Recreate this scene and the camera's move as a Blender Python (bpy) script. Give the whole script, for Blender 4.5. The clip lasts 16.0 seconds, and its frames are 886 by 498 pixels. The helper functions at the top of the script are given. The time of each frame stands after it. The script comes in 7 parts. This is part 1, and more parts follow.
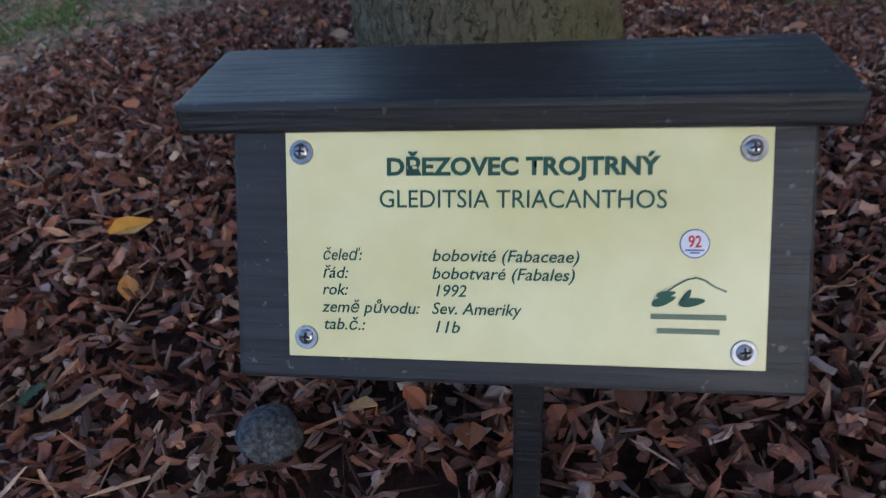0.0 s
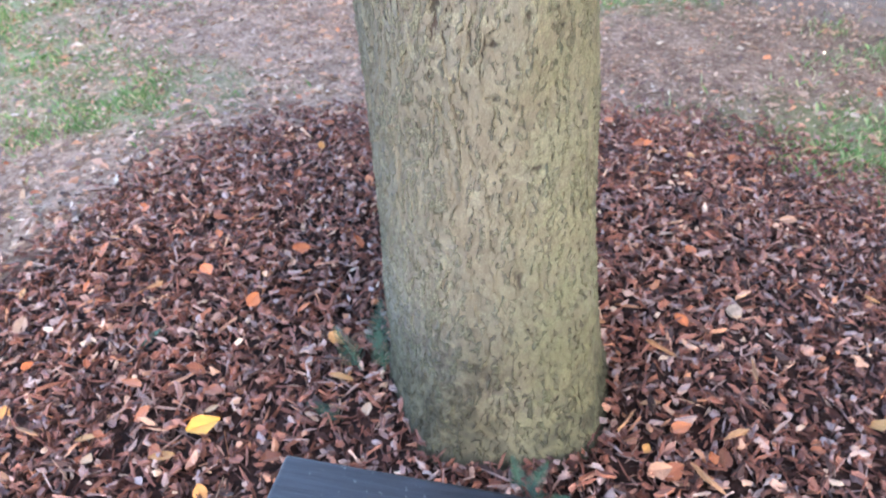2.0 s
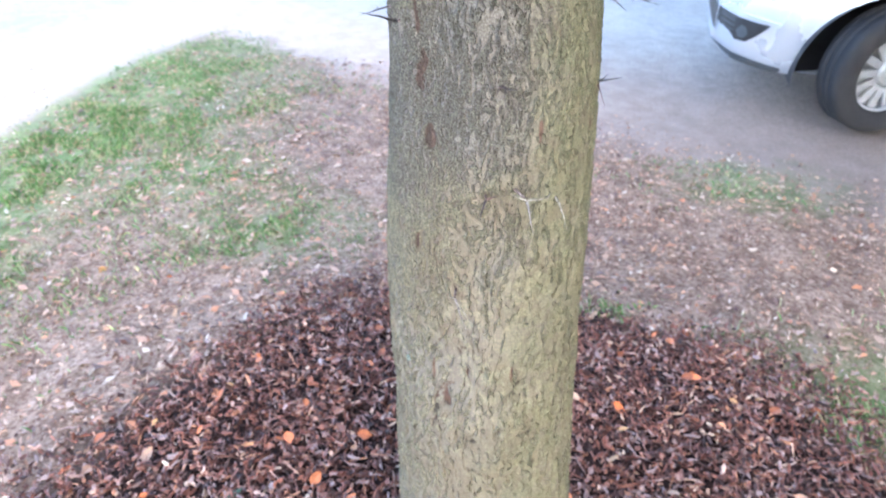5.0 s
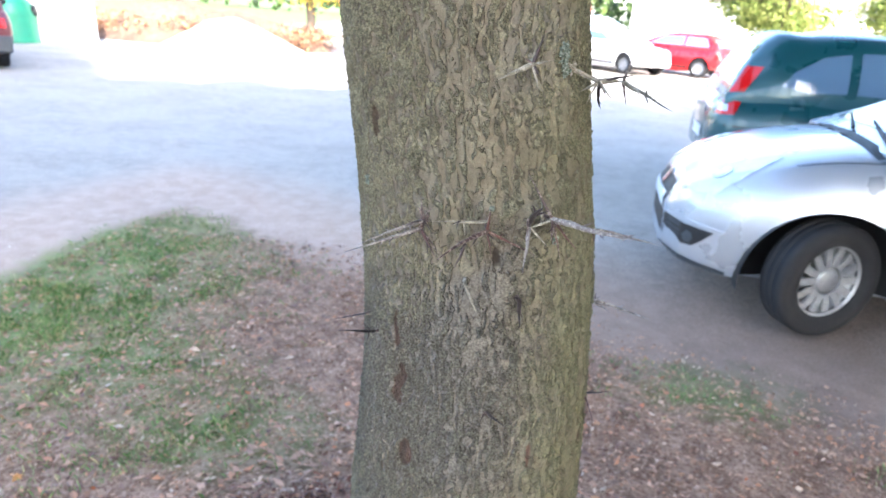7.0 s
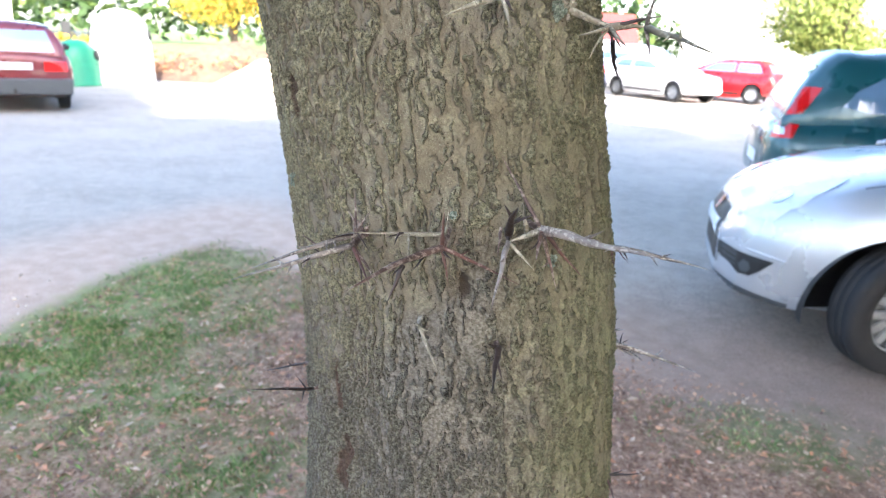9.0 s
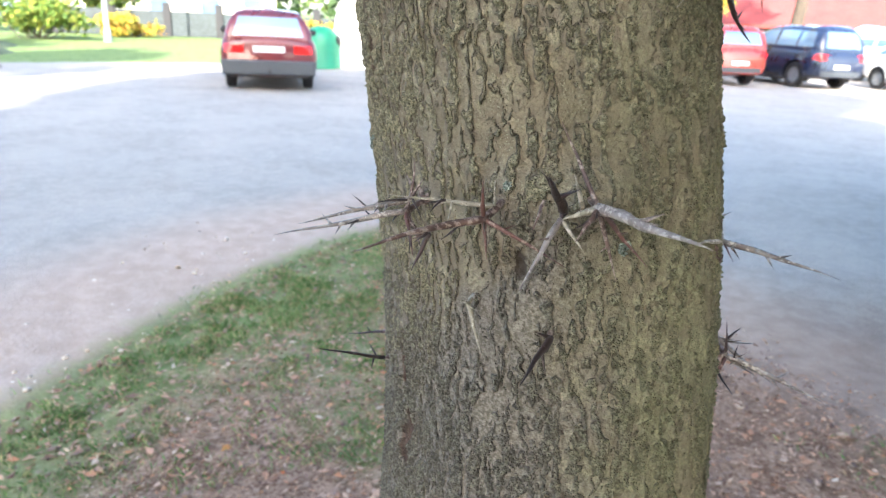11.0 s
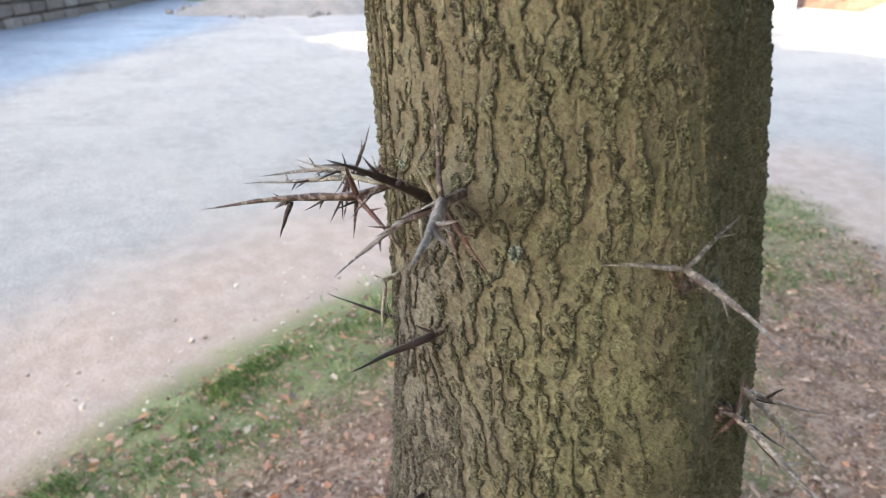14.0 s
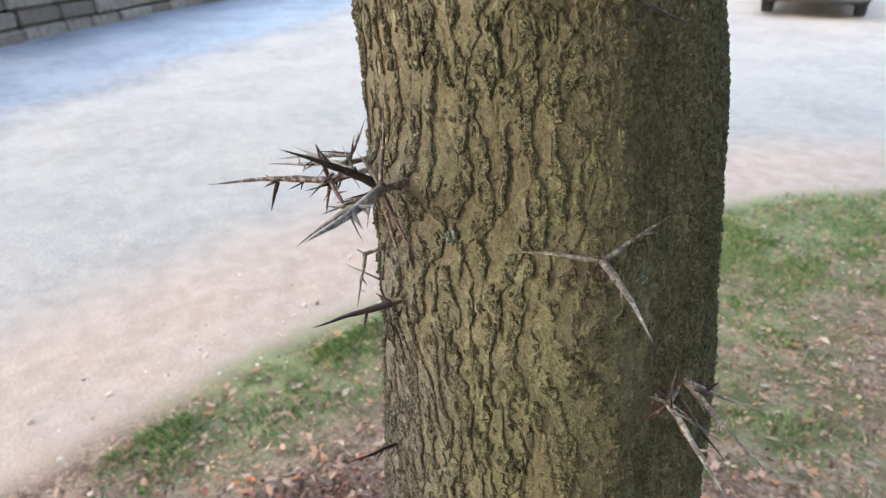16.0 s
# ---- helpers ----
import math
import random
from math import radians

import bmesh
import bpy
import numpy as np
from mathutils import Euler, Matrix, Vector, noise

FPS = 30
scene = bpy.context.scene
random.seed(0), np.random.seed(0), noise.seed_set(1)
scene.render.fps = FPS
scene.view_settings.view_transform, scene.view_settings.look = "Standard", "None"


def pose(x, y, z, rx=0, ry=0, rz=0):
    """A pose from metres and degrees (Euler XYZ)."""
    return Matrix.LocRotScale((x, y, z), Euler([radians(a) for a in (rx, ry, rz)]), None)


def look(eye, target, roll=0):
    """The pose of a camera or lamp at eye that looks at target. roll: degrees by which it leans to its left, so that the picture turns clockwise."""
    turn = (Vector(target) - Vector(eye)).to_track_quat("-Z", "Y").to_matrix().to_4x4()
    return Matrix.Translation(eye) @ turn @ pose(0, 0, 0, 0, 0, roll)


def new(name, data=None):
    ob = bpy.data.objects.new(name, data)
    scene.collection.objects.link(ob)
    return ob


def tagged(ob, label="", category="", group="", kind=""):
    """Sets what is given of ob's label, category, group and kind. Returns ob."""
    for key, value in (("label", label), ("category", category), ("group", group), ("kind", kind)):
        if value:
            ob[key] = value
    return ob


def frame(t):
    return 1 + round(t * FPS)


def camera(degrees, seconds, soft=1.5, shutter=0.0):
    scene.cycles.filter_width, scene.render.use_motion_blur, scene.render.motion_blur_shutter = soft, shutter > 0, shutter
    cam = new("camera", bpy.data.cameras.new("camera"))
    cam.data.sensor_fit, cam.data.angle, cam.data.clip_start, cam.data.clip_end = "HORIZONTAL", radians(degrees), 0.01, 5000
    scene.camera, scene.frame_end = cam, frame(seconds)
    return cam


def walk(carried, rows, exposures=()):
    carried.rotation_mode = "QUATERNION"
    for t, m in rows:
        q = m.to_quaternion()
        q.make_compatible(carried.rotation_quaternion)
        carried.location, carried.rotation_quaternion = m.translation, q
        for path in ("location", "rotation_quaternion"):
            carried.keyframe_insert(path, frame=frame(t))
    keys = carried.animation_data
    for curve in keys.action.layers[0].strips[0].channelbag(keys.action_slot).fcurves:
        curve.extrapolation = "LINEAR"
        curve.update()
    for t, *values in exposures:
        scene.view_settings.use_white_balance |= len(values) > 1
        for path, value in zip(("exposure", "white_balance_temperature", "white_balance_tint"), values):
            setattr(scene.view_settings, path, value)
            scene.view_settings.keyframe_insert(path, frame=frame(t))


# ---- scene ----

# ================= camera =================
cam = camera(66.55, 16.0, soft=1.15, shutter=0.25)
cam.data.dof.use_dof = True
cam.data.dof.focus_distance = 0.33
cam.data.dof.aperture_fstop = 17.0


def aim(eye, yaw, pitch, roll):
    a, b = radians(yaw), radians(pitch)
    way = Vector((-math.sin(a) * math.cos(b), math.cos(a) * math.cos(b), math.sin(b)))
    return look(eye, Vector(eye) + way, roll)


PATH = [
    (0.0, (0.0241, -0.6518, 0.5587), -12.03, -36.81, -4.43),
    (0.5, (0.0325, -0.6762, 0.6483), -10.96, -38.88, -3.66),
    (1.0, (0.0591, -0.6686, 0.7445), -8.47, -39.76, -3.81),
    (1.5, (0.0782, -0.6557, 0.8416), -7.20, -39.84, -3.32),
    (2.0, (0.0857, -0.6212, 0.9285), -7.70, -38.26, -1.91),
    (2.5, (0.0922, -0.6164, 1.0235), -8.08, -37.92, -1.75),
    (3.0, (0.1197, -0.6261, 1.0899), -7.93, -38.53, -1.43),
    (3.2, (0.1425, -0.6258, 1.1226), -7.36, -38.82, -1.04),
    (3.7, (0.1694, -0.6316, 1.1840), -5.21, -38.61, -0.63),
    (4.2, (0.1955, -0.6369, 1.2582), -0.87, -37.27, -0.06),
    (4.8, (0.2168, -0.6364, 1.3417), 4.26, -34.54, 0.89),
    (5.3, (0.2185, -0.6251, 1.3877), 6.01, -31.65, 1.95),
    (5.5, (0.2202, -0.6197, 1.4088), 6.79, -30.27, 2.36),
    (6.0, (0.2025, -0.5896, 1.4467), 5.67, -25.53, 4.35),
    (6.5, (0.1895, -0.5637, 1.4650), 3.91, -21.78, 4.92),
    (7.0, (0.1791, -0.5282, 1.4590), 1.32, -19.39, 4.76),
    (7.5, (0.1903, -0.4864, 1.4440), 0.21, -18.46, 4.00),
    (8.0, (0.2025, -0.4382, 1.4257), 1.92, -17.71, 3.34),
    (8.2, (0.2062, -0.4176, 1.4169), 2.63, -17.84, 3.14),
    (8.7, (0.2197, -0.3881, 1.4080), 4.37, -17.32, 2.94),
    (9.2, (0.2404, -0.3671, 1.4058), 7.06, -16.66, 3.03),
    (9.8, (0.2659, -0.3510, 1.4061), 11.25, -16.26, 3.23),
    (10.3, (0.2804, -0.3433, 1.4039), 15.34, -16.76, 3.21),
    (10.5, (0.2936, -0.3458, 1.4064), 17.53, -17.24, 3.11),
    (11.0, (0.2989, -0.3321, 1.3944), 23.92, -18.80, 2.81),
    (11.5, (0.3240, -0.2828, 1.3882), 29.76, -18.74, 1.97),
    (12.0, (0.3588, -0.2521, 1.3814), 36.84, -20.02, 0.58),
    (12.5, (0.3866, -0.2472, 1.3957), 44.26, -20.64, -0.67),
    (13.0, (0.4128, -0.2110, 1.3982), 52.42, -22.35, -1.30),
    (13.5, (0.4108, -0.1901, 1.3950), 54.32, -23.38, -0.11),
    (14.0, (0.4413, -0.1851, 1.4092), 55.80, -24.26, 0.76),
    (14.5, (0.4778, -0.1888, 1.4232), 59.08, -23.86, 0.55),
    (15.0, (0.4689, -0.1703, 1.4219), 61.60, -24.33, 0.76),
    (15.5, (0.4736, -0.1519, 1.4185), 62.63, -25.00, 0.69),
    (16.0, (0.5128, -0.1354, 1.4266), 67.30, -25.74, -0.32),
]
walk(cam, [(t, aim(eye, yaw, pitch, roll)) for t, eye, yaw, pitch, roll in PATH],
     exposures=[(0.0, 1.22, 5800, 11), (0.6, 1.28, 5800, 11), (1.0, 1.68, 5700, 12), (1.4, 2.75, 5800, 13), (2.0, 3.72, 6000, 14), (3.2, 3.92, 6000, 14), (5.3, 3.9, 5950, 13), (6.2, 3.55, 6050, 12),
                (7.5, 3.12, 6100, 12), (8.2, 3.12, 6200, 12), (10.3, 3.05, 6300, 10), (11.3, 2.97, 6500, 9), (12.0, 2.95, 6900, 10), (13.2, 2.97, 7050, 10), (14.5, 3.07, 7250, 10), (16.0, 3.12, 7350, 10)])

# ================= light =================
SUN_TO = Vector((0.37, -0.93, 0.0)).normalized()
SUN_UP = 30.0
world = bpy.data.worlds.new("sky")
scene.world = world
world.use_nodes = True
wn = world.node_tree.nodes
sky = wn.new("ShaderNodeTexSky")
sky.sky_type = "NISHITA"
sky.sun_disc = False
sky.sun_elevation = radians(SUN_UP)
sky.sun_rotation = math.atan2(SUN_TO.x, SUN_TO.y)
sky.air_density, sky.dust_density, sky.ozone_density = 1.0, 2.0, 1.0
wn["Background"].inputs["Strength"].default_value = 0.15
world.node_tree.links.new(sky.outputs[0], wn["Background"].inputs["Color"])
sun = new("sun", bpy.data.lights.new("sun", "SUN"))
sun.data.energy, sun.data.angle, sun.data.color = 3.0, radians(0.6), (1.0, 0.93, 0.82)
sun.matrix_world = look((0, 0, 30), Vector((0, 0, 30)) - SUN_TO * math.cos(radians(SUN_UP)) - Vector((0, 0, math.sin(radians(SUN_UP)))))


# ================= materials =================
def lin(c):
    """A colour given as it looks on a screen, 0 to 1, as linear light."""
    return tuple(v / 12.92 if v <= 0.04045 else ((v + 0.055) / 1.055) ** 2.4 for v in c) + (1.0,)


class Mat:
    """A small builder for node materials."""

    def __init__(self, name, rough=0.7, metal=0.0, spec=0.5):
        self.m = bpy.data.materials.new(name)
        self.m.use_nodes = True
        self.t = self.m.node_tree
        self.b = self.t.nodes["Principled BSDF"]
        self.b.inputs["Roughness"].default_value = rough
        self.b.inputs["Metallic"].default_value = metal
        self.b.inputs["Specular IOR Level"].default_value = spec

    def node(self, kind, **values):
        n = self.t.nodes.new(kind)
        for k, v in values.items():
            n.inputs[k.replace("_", " ")].default_value = v
        return n

    def link(self, a, b):
        self.t.links.new(a, b)

    def place(self, kind="Object"):
        if not hasattr(self, "c"):
            self.c = self.node("ShaderNodeTexCoord")
        return self.c.outputs[kind]

    def where(self):
        return self.node("ShaderNodeNewGeometry").outputs["Position"]

    def scaled(self, src, s):
        n = self.node("ShaderNodeMapping")
        n.inputs["Scale"].default_value = s
        self.link(src, n.inputs["Vector"])
        return n.outputs[0]

    def noise(self, src, scale, detail=4.0, rough=0.55, warp=0.0):
        n = self.node("ShaderNodeTexNoise", Scale=scale, Detail=detail, Roughness=rough, Distortion=warp)
        self.link(src, n.inputs["Vector"])
        return n.outputs["Fac"]

    def cells(self, src, scale, out="Distance", feature="F1", rand=1.0):
        n = self.node("ShaderNodeTexVoronoi", Scale=scale, Randomness=rand)
        n.feature = feature
        self.link(src, n.inputs["Vector"])
        return n.outputs[out]

    def step(self, src, a, b, lo=0.0, hi=1.0):
        n = self.node("ShaderNodeMapRange", From_Min=a, From_Max=b, To_Min=lo, To_Max=hi)
        n.interpolation_type = "SMOOTHSTEP"
        self.link(src, n.inputs["Value"])
        return n.outputs[0]

    def math(self, op, a, b):
        n = self.node("ShaderNodeMath")
        n.operation = op
        for k, v in enumerate((a, b)):
            if isinstance(v, (int, float)):
                n.inputs[k].default_value = v
            else:
                self.link(v, n.inputs[k])
        return n.outputs[0]

    def mix(self, fac, a, b, blend="MIX"):
        n = self.node("ShaderNodeMix")
        n.data_type, n.blend_type = "RGBA", blend
        if isinstance(fac, (int, float)):
            n.inputs[0].default_value = fac
        else:
            self.link(fac, n.inputs[0])
        for k, v in ((6, a), (7, b)):
            if isinstance(v, tuple):
                n.inputs[k].default_value = v
            else:
                self.link(v, n.inputs[k])
        return n.outputs[2]

    def ramp(self, src, stops):
        n = self.node("ShaderNodeValToRGB")
        e = n.color_ramp.elements
        while len(e) < len(stops):
            e.new(0.5)
        for k, (p, c) in enumerate(stops):
            e[k].position, e[k].color = p, c
        self.link(src, n.inputs[0])
        return n.outputs[0]

    def colour(self, v):
        if isinstance(v, tuple):
            self.b.inputs["Base Color"].default_value = v
        else:
            self.link(v, self.b.inputs["Base Color"])
        return self

    def roughness(self, v):
        self.link(v, self.b.inputs["Roughness"])
        return self

    def bump(self, height, metres, strength=1.0):
        n = self.node("ShaderNodeBump", Strength=strength, Distance=metres)
        self.link(height, n.inputs["Height"])
        if self.b.inputs["Normal"].is_linked:
            self.link(self.b.inputs["Normal"].links[0].from_socket, n.inputs["Normal"])
        self.link(n.outputs[0], self.b.inputs["Normal"])
        return self

    def random(self):
        return self.node("ShaderNodeObjectInfo").outputs["Random"]

    def island(self):
        return self.node("ShaderNodeNewGeometry").outputs["Random Per Island"]


def plain(name, c, rough=0.6, metal=0.0, grain=40.0, depth=0.0, vary=0.12, spec=0.5):
    """A surface of one colour with grain and faint patches."""
    m = Mat(name, rough, metal, spec)
    n = m.noise(m.place(), grain, 5)
    big = m.noise(m.place(), grain * 0.12, 3)
    dark = tuple(v * (1 - vary * 2) for v in c[:3]) + (1.0,)
    m.colour(m.mix(m.step(m.math("ADD", n, big), 0.7, 1.3), dark, c))
    m.roughness(m.step(big, 0.3, 0.7, max(0.03, rough - 0.06), min(1.0, rough + 0.06)))
    if depth:
        m.bump(n, depth)
    return m.m


# ---- bark of the trunk: attribute "ridge" says how high a point of the bark stands; crack shade is coloured by it ----
def bark_material():
    m = Mat("bark", 0.92, 0.0, 0.2)
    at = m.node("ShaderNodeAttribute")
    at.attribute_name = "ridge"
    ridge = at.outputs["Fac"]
    p = m.where()
    fine = m.noise(p, 1100, 3, 0.6)
    grain = m.noise(p, 520, 4, 0.65)
    mid = m.noise(p, 38, 5, 0.6)
    wide = m.noise(p, 7, 4, 0.6)
    tall = m.noise(m.scaled(p, (1, 1, 0.25)), 70, 4, 0.6)
    plate = m.mix(m.step(tall, 0.35, 0.68), lin((0.355, 0.326, 0.268)), lin((0.405, 0.376, 0.312)))
    plate = m.mix(m.step(wide, 0.45, 0.66, 0.0, 0.6), plate, lin((0.40, 0.385, 0.355)))
    algae = m.mix(m.step(grain, 0.41, 0.59), lin((0.425, 0.405, 0.325)), lin((0.560, 0.540, 0.440)))
    much = m.math("MULTIPLY", m.step(m.math("ADD", ridge, m.math("MULTIPLY", m.math("SUBTRACT", fine, 0.5), 0.30)), 0.36, 0.50), m.step(mid, 0.30, 0.52, 0.55, 1.0))
    much = m.math("MAXIMUM", much, m.math("MULTIPLY", m.step(m.noise(p, 90, 4, 0.7), 0.48, 0.62), m.step(wide, 0.40, 0.55, 0.15, 0.6)))
    c = m.mix(much, plate, algae)
    dots = m.math("MULTIPLY", m.step(fine, 0.57, 0.66), m.step(mid, 0.42, 0.62, 0.05, 0.6))
    c = m.mix(dots, c, lin((0.55, 0.55, 0.47)))
    # reddish inner bark, darkened so that crack shade sits in the colour
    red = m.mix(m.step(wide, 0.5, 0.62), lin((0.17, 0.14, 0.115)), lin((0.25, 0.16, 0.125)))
    zone = m.node("ShaderNodeSeparateXYZ")
    m.link(p, zone.inputs[0])
    band = m.math("ADD", zone.outputs[2], m.math("MULTIPLY", m.math("SUBTRACT", wide, 0.5), 0.4))
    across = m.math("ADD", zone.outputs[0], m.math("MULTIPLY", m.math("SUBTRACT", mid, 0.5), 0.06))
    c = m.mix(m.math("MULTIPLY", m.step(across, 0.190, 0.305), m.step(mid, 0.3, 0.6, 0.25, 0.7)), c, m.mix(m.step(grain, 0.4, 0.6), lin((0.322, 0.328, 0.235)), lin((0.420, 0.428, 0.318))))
    # a darker, greyer band of bark below the thorns, towards the left
    grey_band = m.math("MULTIPLY", m.math("MULTIPLY", m.step(band, 1.29, 1.22), m.step(band, 0.96, 1.06)), m.step(across, 0.285, 0.212))
    c = m.mix(m.math("MULTIPLY", grey_band, 0.7), c, m.mix(m.step(grain, 0.42, 0.6), lin((0.275, 0.262, 0.243)), lin((0.435, 0.42, 0.395))))
    dry = m.math("MULTIPLY", m.step(band, 1.14, 0.90), m.step(band, 0.32, 0.55))
    c = m.mix(m.math("MULTIPLY", dry, m.step(ridge, 0.2, 0.3, 0.0, 0.18)), c, m.mix(m.step(grain, 0.4, 0.6), lin((0.36, 0.315, 0.26)), lin((0.50, 0.445, 0.375))))
    # green algae and damp soil on the foot of the trunk
    z = m.node("ShaderNodeSeparateXYZ")
    m.link(p, z.inputs[0])
    low = m.math("ADD", z.outputs[2], m.math("MULTIPLY", wide, 0.35))
    c = m.mix(m.math("MULTIPLY", m.step(low, 0.62, 0.36), 0.55), c, m.mix(m.step(mid, 0.4, 0.6), lin((0.26, 0.245, 0.185)), lin((0.38, 0.365, 0.275))))
    c = m.mix(m.math("MULTIPLY", m.step(m.math("ADD", low, m.math("MULTIPLY", mid, 0.2)), 0.54, 0.42), 0.6), c, lin((0.17, 0.165, 0.13)))
    # lays that painted shade over the cracks and hollows
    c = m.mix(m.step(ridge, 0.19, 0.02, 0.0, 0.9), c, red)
    bare = m.node("ShaderNodeAttribute")
    bare.attribute_name = "raw"
    c = m.mix(m.step(bare.outputs["Fac"], 0.2, 0.8, 0.0, 0.75), c, m.mix(m.step(tall, 0.35, 0.65), lin((0.26, 0.185, 0.155)), lin((0.40, 0.30, 0.26))))
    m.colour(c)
    rough = m.step(ridge, 0.33, 0.47, 0.12, 1.0)
    nubs = m.step(m.cells(p, 780), 0.62, 0.15)
    m.bump(m.math("MULTIPLY", m.math("ADD", m.math("ADD", m.math("MULTIPLY", fine, 0.6), grain), m.math("MULTIPLY", nubs, 0.6)), rough), 0.0030, 1.0)
    m.bump(m.noise(m.scaled(p, (1, 1, 0.35)), 240, 4, 0.6), 0.0010, 0.7)
    return m.m


BARK = bark_material()


def chip_material(name, stops):
    m = Mat(name, 0.58, 0.0, 0.45)
    pick = m.math("FRACT", m.math("ADD", m.random(), m.math("MULTIPLY", m.island(), 7.31)), 0.0)
    c = m.ramp(pick, stops)
    n = m.noise(m.scaled(m.place(), (1, 4, 1)), 140, 4)
    c = m.mix(m.step(n, 0.3, 0.7, 0.0, 0.55), c, m.mix(0.5, c, lin((0.17, 0.12, 0.10))))
    m.colour(c).bump(n, 0.0015, 0.7)
    return m.m


CHIP = chip_material("bark_chip", [(0.0, lin((0.22, 0.14, 0.11))), (0.25, lin((0.365, 0.215, 0.17))), (0.48, lin((0.485, 0.295, 0.225))),
                                   (0.66, lin((0.57, 0.36, 0.28))), (0.80, lin((0.58, 0.48, 0.45))), (0.90, lin((0.66, 0.56, 0.52))), (0.96, lin((0.72, 0.48, 0.33))), (1.0, lin((0.86, 0.76, 0.66)))])
CRUMB = chip_material("litter_crumb", [(0.0, lin((0.37, 0.26, 0.20))), (0.3, lin((0.55, 0.42, 0.33))), (0.6, lin((0.68, 0.56, 0.47))), (0.82, lin((0.70, 0.48, 0.34))), (1.0, lin((0.78, 0.70, 0.61)))])
LEAF = chip_material("fallen_leaf", [(0.0, lin((0.40, 0.23, 0.15))), (0.35, lin((0.58, 0.33, 0.20))), (0.6, lin((0.78, 0.43, 0.22))),
                                     (0.8, lin((0.62, 0.50, 0.40))), (1.0, lin((0.74, 0.52, 0.27)))])


def ground_material():
    """Gravel yard, pinkish grit along the edge of the island, bare earth with litter, and the dark soil under the mulch."""
    m = Mat("ground", 0.95, 0.0, 0.2)
    p = m.where()
    xyz = m.node("ShaderNodeSeparateXYZ")
    m.link(p, xyz.inputs[0])
    x, y = xyz.outputs[0], xyz.outputs[1]
    fine, grit, mid, big = m.noise(p, 260, 3), m.noise(p, 70, 5, 0.65), m.noise(p, 9, 5, 0.6), m.noise(p, 1.1, 4, 0.6)
    stones = m.cells(p, 75)
    tone = m.cells(p, 75, "Color")
    yard = m.mix(m.step(big, 0.35, 0.65), lin((0.58, 0.555, 0.525)), lin((0.635, 0.605, 0.57)))
    yard = m.mix(m.step(mid, 0.35, 0.65, 0.0, 0.5), yard, lin((0.68, 0.645, 0.60)))
    yard = m.mix(m.step(grit, 0.4, 0.62, 0.0, 0.35), yard, lin((0.38, 0.37, 0.37)))
    pink = m.mix(m.step(m.math("ADD", grit, mid), 0.75, 1.25), lin((0.625, 0.545, 0.485)), lin((0.695, 0.615, 0.555)))
    pink = m.mix(m.step(tone, 0.88, 0.95, 0.0, 0.35), pink, lin((0.74, 0.70, 0.65)))
    earth = m.mix(m.step(mid, 0.35, 0.65), lin((0.46, 0.37, 0.30)), lin((0.61, 0.51, 0.43)))
    earth = m.mix(m.step(grit, 0.45, 0.62, 0.0, 0.8), earth, lin((0.36, 0.25, 0.19)))
    earth = m.mix(m.step(tone, 0.72, 0.85, 0.0, 0.7), earth, lin((0.64, 0.55, 0.48)))
    soil = m.mix(m.step(grit, 0.35, 0.65), lin((0.13, 0.09, 0.075)), lin((0.25, 0.165, 0.135)))
    lawn = m.mix(m.step(mid, 0.3, 0.65), lin((0.34, 0.42, 0.22)), lin((0.47, 0.53, 0.33)))
    wob = m.math("MULTIPLY", m.math("SUBTRACT", mid, 0.5), 0.9)
    wob2 = m.math("MULTIPLY", m.math("SUBTRACT", big, 0.5), 1.2)

    def disc(cx, cy, r, soft, ax=1.0, ay=1.0, w=0.3):
        dx = m.math("MULTIPLY", m.math("SUBTRACT", x, cx), ax)
        dy = m.math("MULTIPLY", m.math("SUBTRACT", y, cy), ay)
        d = m.math("SQRT", m.math("ADD", m.math("MULTIPLY", dx, dx), m.math("MULTIPLY", dy, dy)), 0.0)
        d = m.math("ADD", d, m.math("MULTIPLY", wob, w))
        return m.step(d, r + soft, r - soft)

    def before(v, a, b):
        return m.step(m.math("ADD", v, m.math("MULTIPLY", wob, 0.35)), a, b)

    # the island: right of x = -2, up to y = 4 on its far side, falling back to y = 2.4 beside the parked car
    far = m.math("ADD", m.math("MULTIPLY", x, 0.62), y)
    bend = m.math("SUBTRACT", y, 2.3)
    left = m.math("SUBTRACT", x, m.math("MULTIPLY", m.math("MULTIPLY", bend, bend), 0.095))
    island = m.math("MULTIPLY", before(left, -2.26, -2.06), before(far, 3.15, 2.65))
    wide = m.math("MULTIPLY", before(left, -3.7, -2.7), before(far, 4.8, 3.4))
    c = m.mix(wide, yard, pink)
    # trodden brown earth where the car stands
    c = m.mix(m.math("MULTIPLY", disc(2.3, 2.9, 1.3, 0.7, 0.75, 1.0, 0.8), 0.6), c, m.mix(m.step(grit, 0.4, 0.62), lin((0.46, 0.40, 0.36)), lin((0.33, 0.27, 0.235))))
    c = m.mix(island, c, earth)
    strip = m.math("MULTIPLY", before(left, -2.3, -2.05), m.math("MULTIPLY", before(left, -1.35, -1.85), m.math("MULTIPLY", m.step(y, -0.6, 0.1), m.step(y, 3.9, 3.3))))
    c = m.mix(m.math("MULTIPLY", strip, 0.7), c, lawn)
    c = m.mix(m.math("MULTIPLY", disc(-1.55, 2.7, 0.55, 0.4, 1.1, 0.5, 0.6), m.math("MULTIPLY", island, 0.6)), c, lawn)
